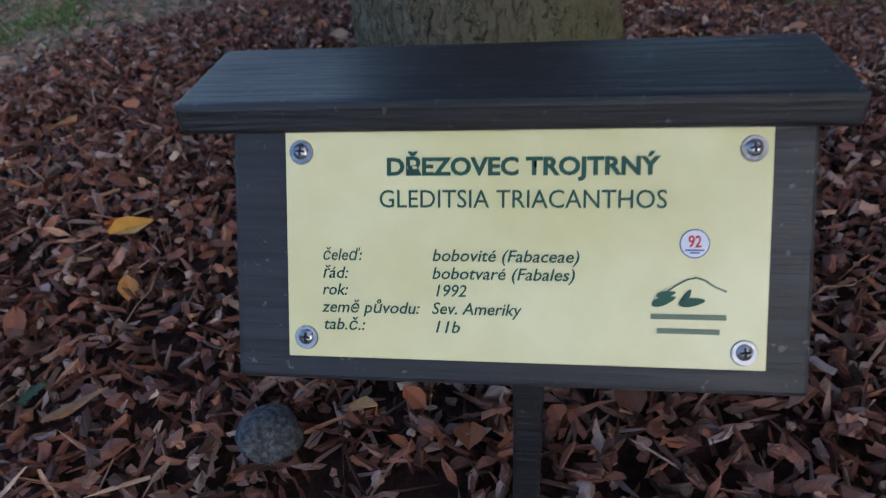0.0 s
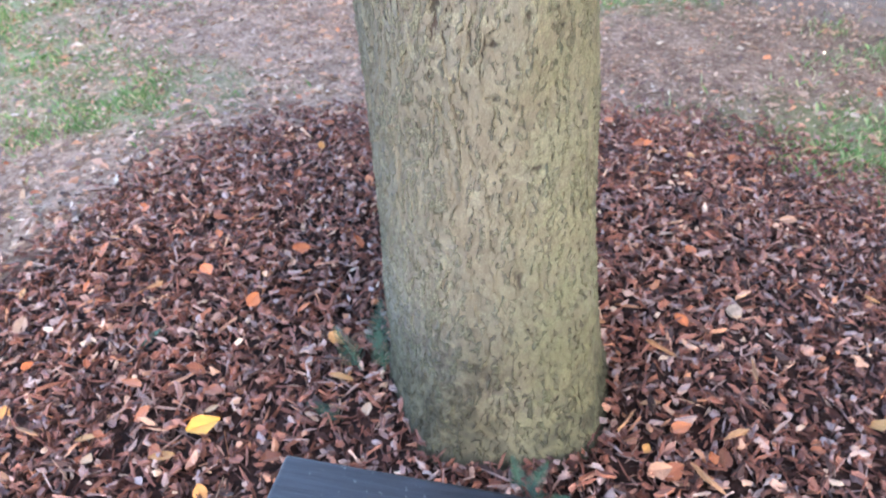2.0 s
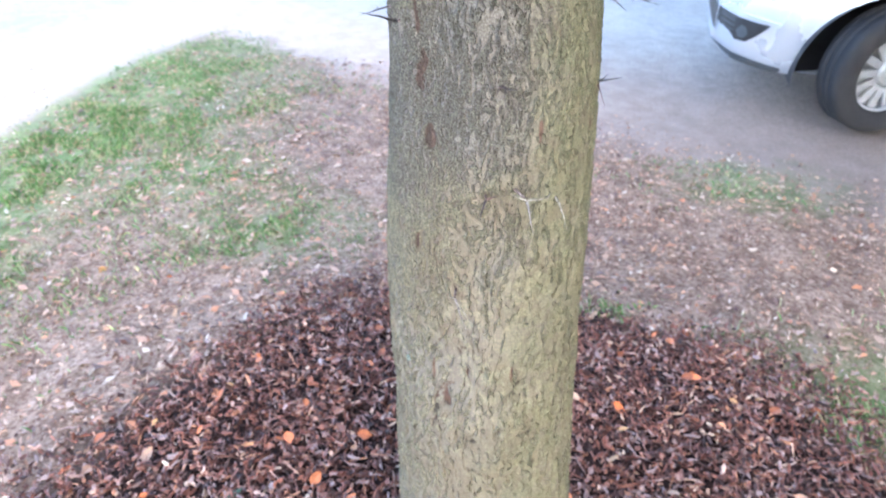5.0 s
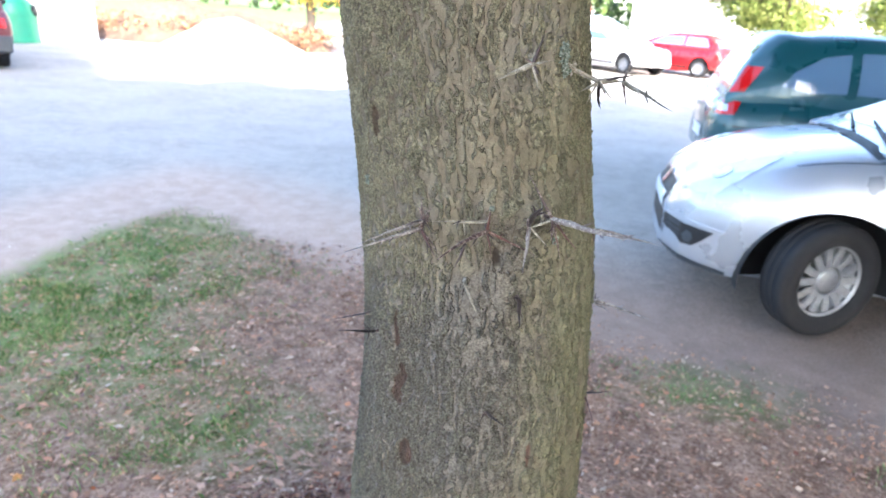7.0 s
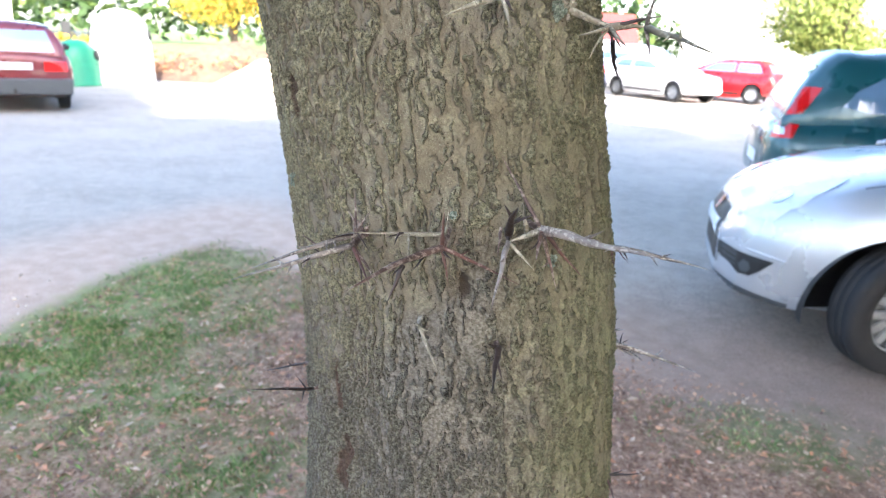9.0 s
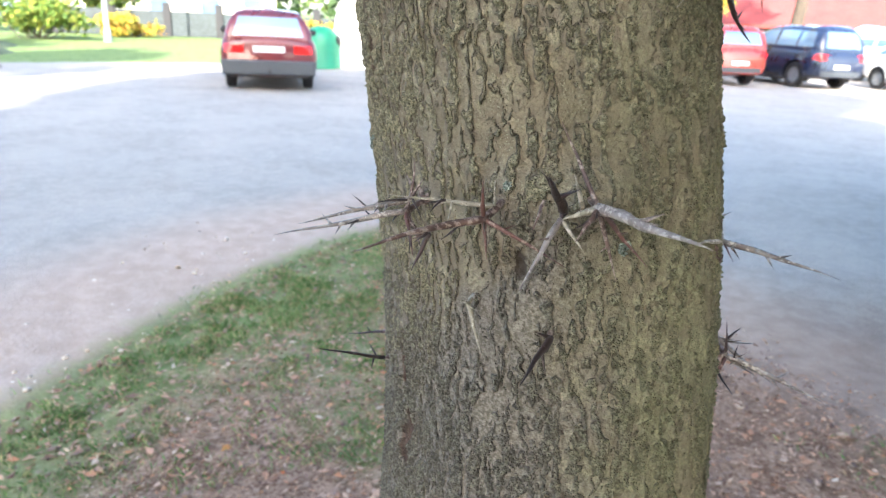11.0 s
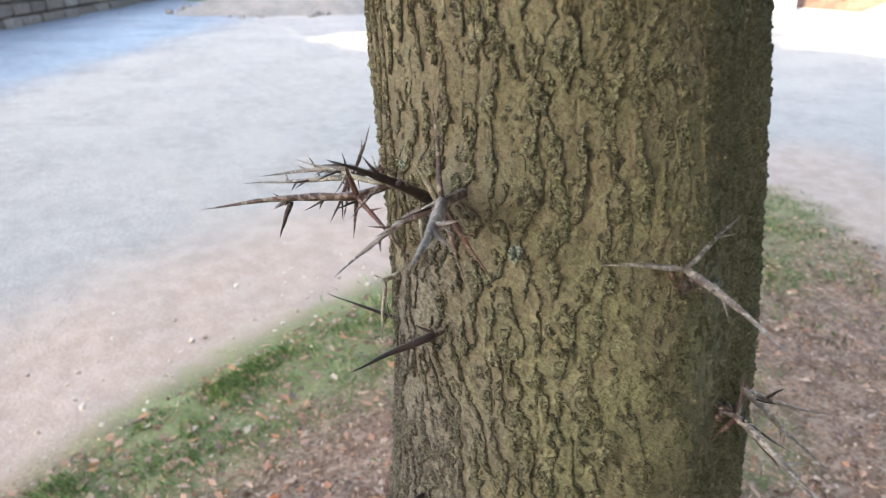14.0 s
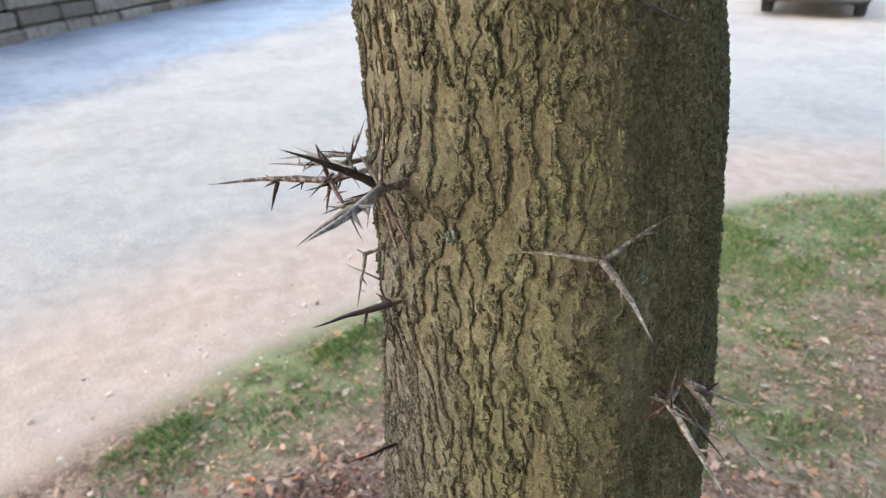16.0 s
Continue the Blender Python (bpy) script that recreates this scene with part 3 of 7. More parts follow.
def build_sign():
    sign = tagged(empty("tree_sign", sign_pose()), "dark-stained wooden stand with a cream botanical panel on a post", "sign")
    bm = bmesh.new()
    box(bm, (0.2805, 0.1455, 0.019), (-0.0042, 0.0032, -0.0125), bevel=0.0025)
    part("board", bm, STAINED, sign)
    bm = bmesh.new()
    box(bm, (PW, PH, 0.0025), (0, 0, -0.00125), bevel=0.0006)
    face = part("panel", bm, PANEL, sign, "cream printed panel with dark green lettering")
    # the little roof lies level: its slope against the board undoes the board's lean
    flat = SIGN_U.cross(Vector((0, 0, 1))).normalized() * -1
    rm = Matrix((SIGN_U, flat, SIGN_U.cross(flat))).transposed()
    inv = sign_pose().to_3x3().inverted() @ rm
    bm = bmesh.new()
    box(bm, (0.322, 0.075, 0.017), (0, 0, 0), bevel=0.0035, segments=3)
    mid = sign_pose().inverted() @ Vector((0.1275, -0.342, 0.4180))
    roof = part("roof_board", bm, STAINED, sign)
    roof.matrix_local = Matrix.Translation(mid) @ inv.to_4x4()
    for x, y in ((-0.1072, 0.0466), (0.1066, 0.0466), (-0.1061, -0.0465), (0.1054, -0.0479)):
        bm = bmesh.new()
        bmesh.ops.create_uvsphere(bm, u_segments=20, v_segments=10, radius=0.0049, matrix=Matrix.Translation((x, y, -0.0012)) @ Matrix.Diagonal((1, 1, 0.72, 1)))
        screw = part("screw", bm, STEEL, sign, "domed steel screw", True)
        bm = bmesh.new()
        for a in (0, 90):
            box(bm, (0.0046, 0.0010, 0.0008), (x, y, 0.0022), Matrix.Rotation(radians(a + x * 900), 3, "Z"))
        part("screw_slot", bm, plain("slot_black", lin((0.10, 0.10, 0.11)), 0.7), screw)
        bm = bmesh.new()
        bmesh.ops.create_cone(bm, cap_ends=True, segments=24, radius1=0.0062, radius2=0.0057, depth=0.0009, matrix=Matrix.Translation((x, y - 0.0004, 0.00045)))
        part("washer", bm, STEEL, screw)
    k = PW / 866.0                          # the panel's width in units of the layout below

    def at(px, py):
        """From the layout's units to metres on the panel; the layout is drawn a little in perspective."""
        q = 0.000126935 * px + -5.32957e-05 * py + 1
        return (0.00029438 * px + 7.74334e-07 * py + -0.270317) / q, (1.17506e-06 * px + -0.000294067 * py + 0.127316) / q

    text = [
            ("DŘEZOVEC TROJTRNÝ", -0.0642, 0.0348, 0.0117, 0.1294, 0.00042, 0),
            ("GLEDITSIA TRIACANTHOS", -0.0680, 0.0190, 0.0124, 0.1364, 0.00004, 0),
            ("čeleď:", -0.0972, -0.0072, 0.0083, 0.0200, 8e-05, 0.22),
            ("řád:", -0.0973, -0.0162, 0.0083, 0.0131, 8e-05, 0.22),
            ("rok:", -0.0975, -0.0247, 0.0083, 0.0131, 8e-05, 0.22),
            ("země původu:", -0.0976, -0.0335, 0.0083, 0.0501, 8e-05, 0.22),
            ("tab.č.:", -0.0971, -0.0423, 0.0083, 0.0213, 8e-05, 0.22),
            ("bobovité (Fabaceae)", -0.0417, -0.0071, 0.0083, 0.0707, 8e-05, 0.22),
            ("bobotvaré (Fabales)", -0.0418, -0.0159, 0.0083, 0.0688, 8e-05, 0.22),
            ("1992", -0.0410, -0.0245, 0.0083, 0.0150, 8e-05, 0.22),
            ("Sev. Ameriky", -0.0419, -0.0333, 0.0083, 0.0441, 8e-05, 0.22),
            ("11b", -0.0413, -0.0425, 0.0083, 0.0120, 8e-05, 0.22),
    ]
    for body, x, y, size, wide, bold, slant in text:
        flat_text("lettering", body, x, y, size, INK, face, "LEFT", bold, slant, wide)
    # round sticker
    x, y = at(1232, 428)
    bm = bmesh.new()
    bmesh.ops.create_circle(bm, cap_ends=True, segments=40, radius=0.0068, matrix=Matrix.Translation((x, y, 0.0005)))
    part("sticker_rim", bm, INK_BLUE, face)
    bm = bmesh.new()
    bmesh.ops.create_circle(bm, cap_ends=True, segments=40, radius=0.0063, matrix=Matrix.Translation((x, y, 0.0008)))
    st = part("sticker", bm, LABEL_WHITE, face, "round white sticker with a red number")
    flat_text("sticker_number", "92", x, y - 0.0016, 0.0078, INK_RED, face, "CENTER", 0.00015, 0, 22 * k).location.z = 0.0011
    bm = bmesh.new()
    for dy, w in ((-0.0030, 0.0086), (-0.0042, 0.0044)):
        box(bm, (w, 0.0007, 0.0002), (x, y + dy, 0.0010))
    part("sticker_bar", bm, INK_BLUE, face)
    # emblem: a hill line over four leaves, and two worn bars of lettering
    bm = bmesh.new()
    hill = [(1183, 515), (1200, 503), (1218, 493), (1236, 489), (1252, 494), (1268, 505), (1290, 514)]
    pts = [Vector((*at(*p), 0.0007)) for p in hill]
    for a, b in zip(pts, pts[1:]):
        d = (b - a).normalized()
        s = Vector((-d.y, d.x, 0)) * 0.00035
        bm.faces.new([bm.verts.new(v) for v in (a - s, b - s, b + s, a + s)])
    part("emblem_line", bm, INK, face)
    for px, py, a, n in ((1182, 519, 12, 34), (1178, 531, 20, 44), (1218, 524, 62, 32), (1228, 533, 8, 46)):
        bm = bmesh.new()
        cx, cy = at(px, py)
        ring = []
        for q in range(14):
            u = 2 * math.pi * q / 14
            lx, ly = math.cos(u) * n * k / 2, math.sin(u) * n * k * 0.17 * (1 - 0.3 * math.cos(u))
            c, s = math.cos(radians(a)), math.sin(radians(a))
            ring.append(bm.verts.new((cx + c * lx - s * ly, cy + s * lx + c * ly, 0.0007)))
        bm.faces.new(ring)
        part("emblem_leaf", bm, INK, face)
    for px, py, w in ((1222, 560, 128), (1222, 586, 106)):
        cx, cy = at(px, py)
        bm = bmesh.new()
        box(bm, (w * k, 0.0024, 0.0002), (cx, cy, 0.0006))
        part("emblem_bar", bm, INK_PALE, face, "worn bar of pale lettering")
    bm = bmesh.new()
    low = sign_pose(0.006, -0.052, -0.027).translation
    box(bm, (0.017, 0.010, 0.30), (0, 0, 0), bevel=0.0015)
    post = part("post", bm, STAINED, sign, "short dark metal post")
    post.matrix_local = sign_pose().inverted() @ Matrix.Translation((low.x, low.y, low.z - 0.15)) @ Matrix.Rotation(radians(-21), 4, "Z")


build_sign()

# ================= thorns =================
def thorn_material(name, dark, light, weathered, share):
    m = Mat(name, 0.52, 0.0, 0.4)
    p = m.where()
    n = m.noise(p, 330, 4, 0.6)
    big = m.noise(p, 60, 3, 0.6)
    c = m.mix(m.step(big, 0.35, 0.65), lin(dark), lin(light))
    c = m.mix(m.step(n, 0.62 - 0.3 * share, 0.74 - 0.3 * share, 0.0, 0.75), c, lin(weathered))
    c = m.mix(m.step(m.noise(p, 700, 3, 0.6), 0.58, 0.68, 0.0, 0.5), c, lin((0.14, 0.105, 0.095)))
    m.colour(c).bump(n, 0.0005, 0.6)
    return m.m


THORN_DARK = thorn_material("dark_thorn", (0.115, 0.085, 0.08), (0.19, 0.14, 0.13), (0.34, 0.30, 0.28), 0.1)
THORN_BROWN = thorn_material("brown_thorn", (0.215, 0.155, 0.135), (0.345, 0.27, 0.24), (0.55, 0.505, 0.47), 0.45)
THORN_RED = thorn_material("reddish_thorn", (0.21, 0.125, 0.11), (0.33, 0.21, 0.185), (0.50, 0.44, 0.40), 0.25)
THORN_GREY = thorn_material("grey_thorn", (0.33, 0.30, 0.285), (0.47, 0.445, 0.425), (0.62, 0.60, 0.575), 0.4)
THORN_PALE = thorn_material("pale_grey_thorn", (0.37, 0.35, 0.30), (0.50, 0.48, 0.42), (0.63, 0.61, 0.56), 0.4)
TONES = {"d": THORN_DARK, "b": THORN_BROWN, "r": THORN_RED, "g": THORN_GREY, "p": THORN_PALE}
rng = random.Random(7)


def spine(a, b, thick, bow=0.02, rings=14, sides=8, buds=0):
    """A woody spine from a to b: stoutest a fifth of the way up, bowed a little, drawn out into a needle point."""
    bm = bmesh.new()
    a, b = Vector(a), Vector(b)
    d = b - a
    n = d.normalized()
    side = n.cross(Vector((rng.uniform(-1, 1), rng.uniform(-1, 1), rng.uniform(-1, 1)))).normalized()
    up = n.cross(side)
    loops = []
    for k in range(rings + 1):
        q = k / rings
        mid = a + d * q + side * d.length * bow * math.sin(math.pi * q) + up * d.length * 0.006 * math.sin(9 * q)
        body = min(1.0, 0.80 + q) * (1 - q) ** 0.85
        r = thick * (body + 0.035) * (1 + 0.07 * math.sin(k * 2.1 + thick * 9000))
        loops.append([bm.verts.new(mid + (side * math.cos(t) + up * math.sin(t)) * r * (1 + 0.12 * math.sin(3 * t + k))) for t in [2 * math.pi * s / sides for s in range(sides)]])
    for l0, l1 in zip(loops, loops[1:]):
        for s in range(sides):
            bm.faces.new((l0[s], l0[(s + 1) % sides], l1[(s + 1) % sides], l1[s]))
    tip = bm.verts.new(b + n * thick * 0.5)
    for s in range(sides):
        bm.faces.new((loops[-1][s], loops[-1][(s + 1) % sides], tip))
    bm.faces.new(loops[0][::-1])
    for _ in range(buds):
        # small spurs that stand off the spine
        q = rng.uniform(0.18, 0.6)
        foot = a + d * q + side * d.length * bow * math.sin(math.pi * q)
        w = (side * rng.uniform(-1, 1) + up * rng.uniform(-1, 1) + n * 0.55).normalized()
        tall = thick * rng.uniform(3.0, 5.0)
        bmesh.ops.create_cone(bm, segments=6, radius1=thick * 0.5, radius2=thick * 0.04, depth=tall,
                              matrix=Matrix.Translation(foot + w * tall * 0.5) @ w.to_track_quat("Z", "Y").to_matrix().to_4x4())
    return bm


def limb(bm, pts, r0, r1, sides=9):
    loops = []
    for k, p in enumerate(pts):
        q = k / (len(pts) - 1)
        d = (Vector(pts[min(k + 1, len(pts) - 1)]) - Vector(pts[max(k - 1, 0)])).normalized()
        s = d.cross(Vector((0.3, 1, 0.1))).normalized()
        u = d.cross(s)
        r = r0 + (r1 - r0) * q
        loops.append([bm.verts.new(Vector(p) + (s * math.cos(t) + u * math.sin(t)) * r) for t in [2 * math.pi * i / sides for i in range(sides)]])
    for a, b in zip(loops, loops[1:]):
        for i in range(sides):
            bm.faces.new((a[i], a[(i + 1) % sides], b[(i + 1) % sides], b[i]))


def thorns(root, head, *spines, extra=0):
    """One cluster of branched thorns: a woody spur from the bark at root to head, and its spines, each (from, to, thickness in mm, tone)."""
    root, head = Vector(root), Vector(head)
    axis = Vector((float(spline(np.array([root.z]), TZ, TX)[0]), float(spline(np.array([root.z]), TZ, TY)[0]), root.z))
    out = (root - axis).normalized()
    foot = axis + out * (float(trunk_base(np.array([math.atan2(out.y, out.x)]), np.array([root.z]))[0]) - 0.005)
    bm = bmesh.new()
    way = head - foot
    stem = [foot - out * 0.002, foot + way * 0.3 + Vector((0, 0, 0.0006)), foot + way * 0.65, head, head + way.normalized() * 0.0012]
    limb(bm, stem, 0.0012 + 0.00013 * min(len(spines), 7), 0.0010 + 0.00006 * min(len(spines), 7), 10)
    for v in bm.verts:
        v.co += Vector((noise.noise(v.co * 300), noise.noise(v.co * 300 + Vector((5, 0, 0))), noise.noise(v.co * 300 + Vector((0, 7, 0))))) * 0.0013
    for k in range(9 if len(spines) > 4 else 0):
        # crumbled bark round the foot
        w = rng.uniform(0, 6.28)
        at = foot + out * 0.006 + (Vector((-out.y, out.x, 0)) * math.cos(w) + Vector((0, 0, 1)) * math.sin(w)) * rng.uniform(0.002, 0.006)
        bmesh.ops.create_icosphere(bm, subdivisions=1, radius=rng.uniform(0.0008, 0.0018), matrix=Matrix.Translation(at) @ Euler((rng.random() * 3, rng.random() * 3, 0)).to_matrix().to_4x4() @ Matrix.Diagonal((1.6, 1, 0.8, 1)))
    knob = part("thorn_spur", bm, THORN_PALE if spines[0][3] == "p" else THORN_BROWN, tree, "woody foot of a cluster of sharp thorns", True)
    for a, b, mm, tone in spines:
        ln = (Vector(b) - Vector(a)).length
        part("thorn", spine(a, b, mm / 1600, rng.uniform(-0.03, 0.03), 14, 8, 3 if ln > 0.05 else 1 if ln > 0.03 else 0), TONES[tone], knob, "", True)
    for _ in range(extra):
        # short side thorns off the longer ones
        a, b, mm, tone = spines[rng.randrange(min(len(spines), 5))]
        a, d = Vector(a), Vector(b) - Vector(a)
        f = a + d * rng.uniform(0.05, 0.5)
        w = (d.normalized() * 0.4 + Vector((rng.uniform(-1, 1), rng.uniform(-1, 1), rng.uniform(-1, 1))) + out * 0.5).normalized()
        part("thorn", spine(f, f + w * rng.uniform(0.007, 0.015), 0.0007, rng.uniform(-0.05, 0.05), 6, 6), TONES[rng.choice("ddb")], knob, "", True)


def build_thorns():
    # the stout cluster with a grey thorn that stands straight out
    j, k, x = (0.2463, -0.0533, 1.3218), (0.2304, -0.0528, 1.3140), (0.2267, -0.0690, 1.3256)
    thorns((0.2434, -0.0424, 1.3204), j, (j, (0.2233, -0.0425, 1.3561), 2.1, "b"), (j, (0.2936, -0.0967, 1.3247), 4.6, "g"), (j, (0.2434, -0.0796, 1.3135), 2.6, "b"),
           (k, (0.2254, -0.0890, 1.2916), 2.8, "g"), ((0.2300, -0.0470, 1.3165), (0.2335, -0.0924, 1.3411), 4.2, "d"), (x, (0.2262, -0.0809, 1.3149), 1.6, "b"),
           ((0.2390, -0.0500, 1.3190), (0.2357, -0.0599, 1.3365), 2.4, "p"), (j, (0.2687, -0.0456, 1.2968), 2.2, "r"), (j, (0.2569, -0.0489, 1.2894), 2.2, "b"),
           (j, k, 3.2, "p"), (k, (0.2440, -0.0600, 1.3030), 1.8, "p"), ((0.2300, -0.0470, 1.3165), k, 3.2, "d"), extra=3)
    # the long brown thorn beside it, with red and pale forks
    j, h = (0.1990, -0.0646, 1.3123), (0.1990, -0.0520, 1.3155)
    thorns((0.2010, -0.0420, 1.3160), j, (j, (0.1654, -0.1201, 1.3067), 3.4, "b"), (j, (0.2388, -0.0604, 1.2946), 2.0, "r"), (j, (0.2000, -0.0709, 1.3321), 2.2, "r"), (j, (0.2034, -0.0692, 1.2957), 1.9, "r"),
           (h, (0.1555, -0.0744, 1.3193), 2.2, "p"), (h, (0.2005, -0.0580, 1.3300), 1.2, "p"), ((0.1840, -0.0880, 1.3095), (0.1778, -0.0920, 1.2918), 2.2, "d"), (j, h, 3.0, "b"),
           ((0.1820, -0.0610, 1.3165), (0.1830, -0.0680, 1.3080), 1.0, "p"), extra=6)
    # the bundle that sticks out past the edge
    j, h = (0.1500, -0.0440, 1.3030), (0.1500, -0.0400, 1.3080)
    thorns((0.1490, -0.0260, 1.3060), j, (j, (0.0973, -0.0806, 1.2911), 3.0, "g"), (h, (0.1080, -0.0760, 1.2975), 3.0, "g"), (h, (0.1472, -0.0300, 1.3275), 1.6, "b"), (h, (0.1583, -0.0400, 1.3217), 1.4, "b"),
           (j, (0.1640, -0.0620, 1.2870), 2.0, "r"), (j, (0.1660, -0.0560, 1.2880), 1.8, "b"), (h, (0.1400, -0.0580, 1.3090), 1.2, "d"), (j, h, 3.0, "b"), (j, (0.1560, -0.0380, 1.2890), 1.6, "b"), extra=8)
    # the three-armed thorn
    j = (0.2944, 0.0316, 1.2922)
    thorns((0.2860, 0.0330, 1.2860), j, (j, (0.2836, -0.0070, 1.2999), 2.4, "g"), (j, (0.2895, 0.0720, 1.3056), 2.6, "g"), (j, (0.3496, 0.0166, 1.2867), 3.2, "g"), ((0.2965, 0.0290, 1.2915), (0.3020, 0.0157, 1.2870), 1.0, "r"),
           ((0.2900, 0.0300, 1.2890), (0.2935, 0.0320, 1.2690), 2.2, "d"), ((0.3000, 0.0280, 1.2910), (0.3050, 0.0350, 1.2830), 1.2, "b"))
    # the dense bundle below it
    j, k = (0.3083, 0.0702, 1.2120), (0.3000, 0.0868, 1.2156)
    thorns((0.2980, 0.0740, 1.2090), j, (j, (0.3640, 0.0600, 1.2005), 3.2, "g"), (k, (0.3400, 0.1090, 1.1815), 3.0, "g"), (j, (0.3270, 0.0924, 1.1934), 2.2, "g"), (k, (0.3256, 0.1248, 1.2006), 2.4, "g"),
           ((0.3080, 0.0960, 1.2120), (0.3145, 0.0956, 1.2215), 1.6, "d"), (j, (0.3054, 0.0763, 1.2321), 1.7, "b"), (j, (0.3029, 0.0595, 1.1978), 1.5, "r"), (j, (0.3085, 0.0546, 1.2215), 1.6, "g"),
           ((0.2990, 0.0840, 1.2060), (0.3180, 0.1080, 1.1680), 2.6, "d"), (j, k, 3.4, "b"), (j, (0.3060, 0.0640, 1.2020), 2.4, "r"), (k, (0.3030, 0.0800, 1.2280), 1.3, "b"), extra=7)
    # single thorns
    thorns((0.2300, -0.0400, 1.2540), (0.2296, -0.0470, 1.2530), ((0.2296, -0.0453, 1.2535), (0.2283, -0.0861, 1.2484), 3.4, "d"), ((0.2296, -0.0450, 1.2535), (0.2240, -0.0520, 1.2580), 2.0, "d"))
    thorns((0.1860, -0.0400, 1.2640), (0.1867, -0.0456, 1.2624), ((0.1867, -0.0456, 1.2624), (0.2012, -0.0562, 1.2379), 2.2, "p"), ((0.1870, -0.0450, 1.2620), (0.1840, -0.0500, 1.2650), 1.4, "p"), ((0.1880, -0.0465, 1.2610), (0.1925, -0.0480, 1.2605), 1.0, "p"))
    thorns((0.1180, 0.0060, 1.1890), (0.1128, 0.0035, 1.1900), ((0.1135, 0.0035, 1.1900), (0.0854, -0.0321, 1.2058), 2.2, "d"), ((0.1090, -0.0020, 1.1920), (0.1080, -0.0040, 1.1840), 1.2, "d"), ((0.1100, -0.0010, 1.1920), (0.1030, 0.0010, 1.1990), 1.2, "d"))
    thorns((0.1090, 0.0220, 1.1990), (0.1035, 0.0199, 1.1988), ((0.1035, 0.0199, 1.1988), (0.0707, 0.0253, 1.1863), 1.6, "d"), ((0.0930, 0.0210, 1.1950), (0.0910, 0.0190, 1.2000), 0.9, "d"))
    thorns((0.2131, -0.0370, 1.1471), (0.2140, -0.0420, 1.1475), ((0.2140, -0.0400, 1.1475), (0.2297, -0.0764, 1.1580), 2.2, "d"), ((0.2190, -0.0510, 1.1505), (0.2180, -0.0560, 1.1420), 1.3, "d"), ((0.2140, -0.0400, 1.1475), (0.2100, -0.0480, 1.1400), 1.5, "d"))
    # the two clusters above
    j = (0.2190, -0.0480, 1.4290)
    thorns((0.2205, -0.0300, 1.4311), j, (j, (0.1948, -0.0640, 1.4179), 3.6, "p"), (j, (0.2245, -0.0560, 1.4130), 2.4, "p"), (j, (0.2250, -0.0450, 1.4500), 2.6, "d"), (j, (0.2330, -0.0500, 1.4340), 1.8, "p"), (j, (0.2110, -0.0520, 1.4340), 1.8, "b"), (j, (0.2240, -0.0530, 1.4215), 2.2, "d"))
    j, k = (0.2720, -0.0080, 1.4185), (0.2910, -0.0043, 1.4196)
    thorns((0.2552, -0.0130, 1.4269), j, (j, k, 4.4, "p"), (k, (0.3144, -0.0615, 1.4075), 3.2, "p"), (j, (0.2990, -0.0060, 1.4255), 2.4, "d"), (j, (0.2620, -0.0271, 1.4026), 1.8, "p"), ((0.2780, 0.0200, 1.4120), (0.2904, 0.0652, 1.3899), 2.6, "d"),
           (k, (0.2944, -0.0120, 1.4033), 2.0, "b"), (j, (0.2541, -0.0390, 1.4130), 2.0, "p"), (j, (0.2815, -0.0060, 1.4060), 1.6, "b"), (k, (0.2910, -0.0230, 1.4370), 2.0, "g"), (j, (0.2800, -0.0300, 1.4080), 2.2, "p"), (j, (0.2780, 0.0200, 1.4120), 3.0, "b"))
    # short broken ones lower down
    thorns((0.3020, 0.0300, 1.1350), (0.3080, 0.0280, 1.1340), ((0.3080, 0.0280, 1.1340), (0.3330, 0.0260, 1.1400), 1.8, "d"), ((0.3080, 0.0280, 1.1340), (0.3170, 0.0100, 1.1140), 1.6, "r"), ((0.3120, 0.0280, 1.1350), (0.3180, 0.0200, 1.1450), 1.2, "d"))
    j = (0.2474, -0.0620, 1.0443)
    thorns((0.2332, -0.0474, 1.0454), j, (j, (0.2560, -0.0760, 1.0130), 2.0, "g"), (j, (0.2680, -0.0600, 1.0470), 2.4, "p"), ((0.2650, -0.0600, 1.0465), (0.2700, -0.0620, 1.0560), 1.5, "p"), (j, (0.2290, -0.0600, 1.0490), 1.8, "p"))
    thorns((0.2780, -0.0250, 1.0310), (0.2800, -0.0350, 1.0300), ((0.2800, -0.0350, 1.0300), (0.2900, -0.0500, 1.0080), 2.0, "p"), ((0.2800, -0.0350, 1.0300), (0.2760, -0.0420, 1.0330), 1.4, "p"))
    thorns((0.2060, -0.0430, 1.0400), (0.2080, -0.0560, 1.0390), ((0.2080, -0.0560, 1.0390), (0.2030, -0.0720, 1.0240), 2.2, "d"), ((0.2080, -0.0560, 1.0390), (0.2180, -0.0740, 1.0540), 2.0, "r"))
    thorns((0.1790, -0.0540, 0.9230), (0.1810, -0.0620, 0.9200), ((0.1810, -0.0620, 0.9200), (0.1960, -0.0800, 0.8900), 1.9, "g"), ((0.1810, -0.0620, 0.9200), (0.2060, -0.0780, 0.8920), 1.6, "p"), ((0.1810, -0.0620, 0.9200), (0.1740, -0.0680, 0.9260), 1.4, "p"))


build_thorns()


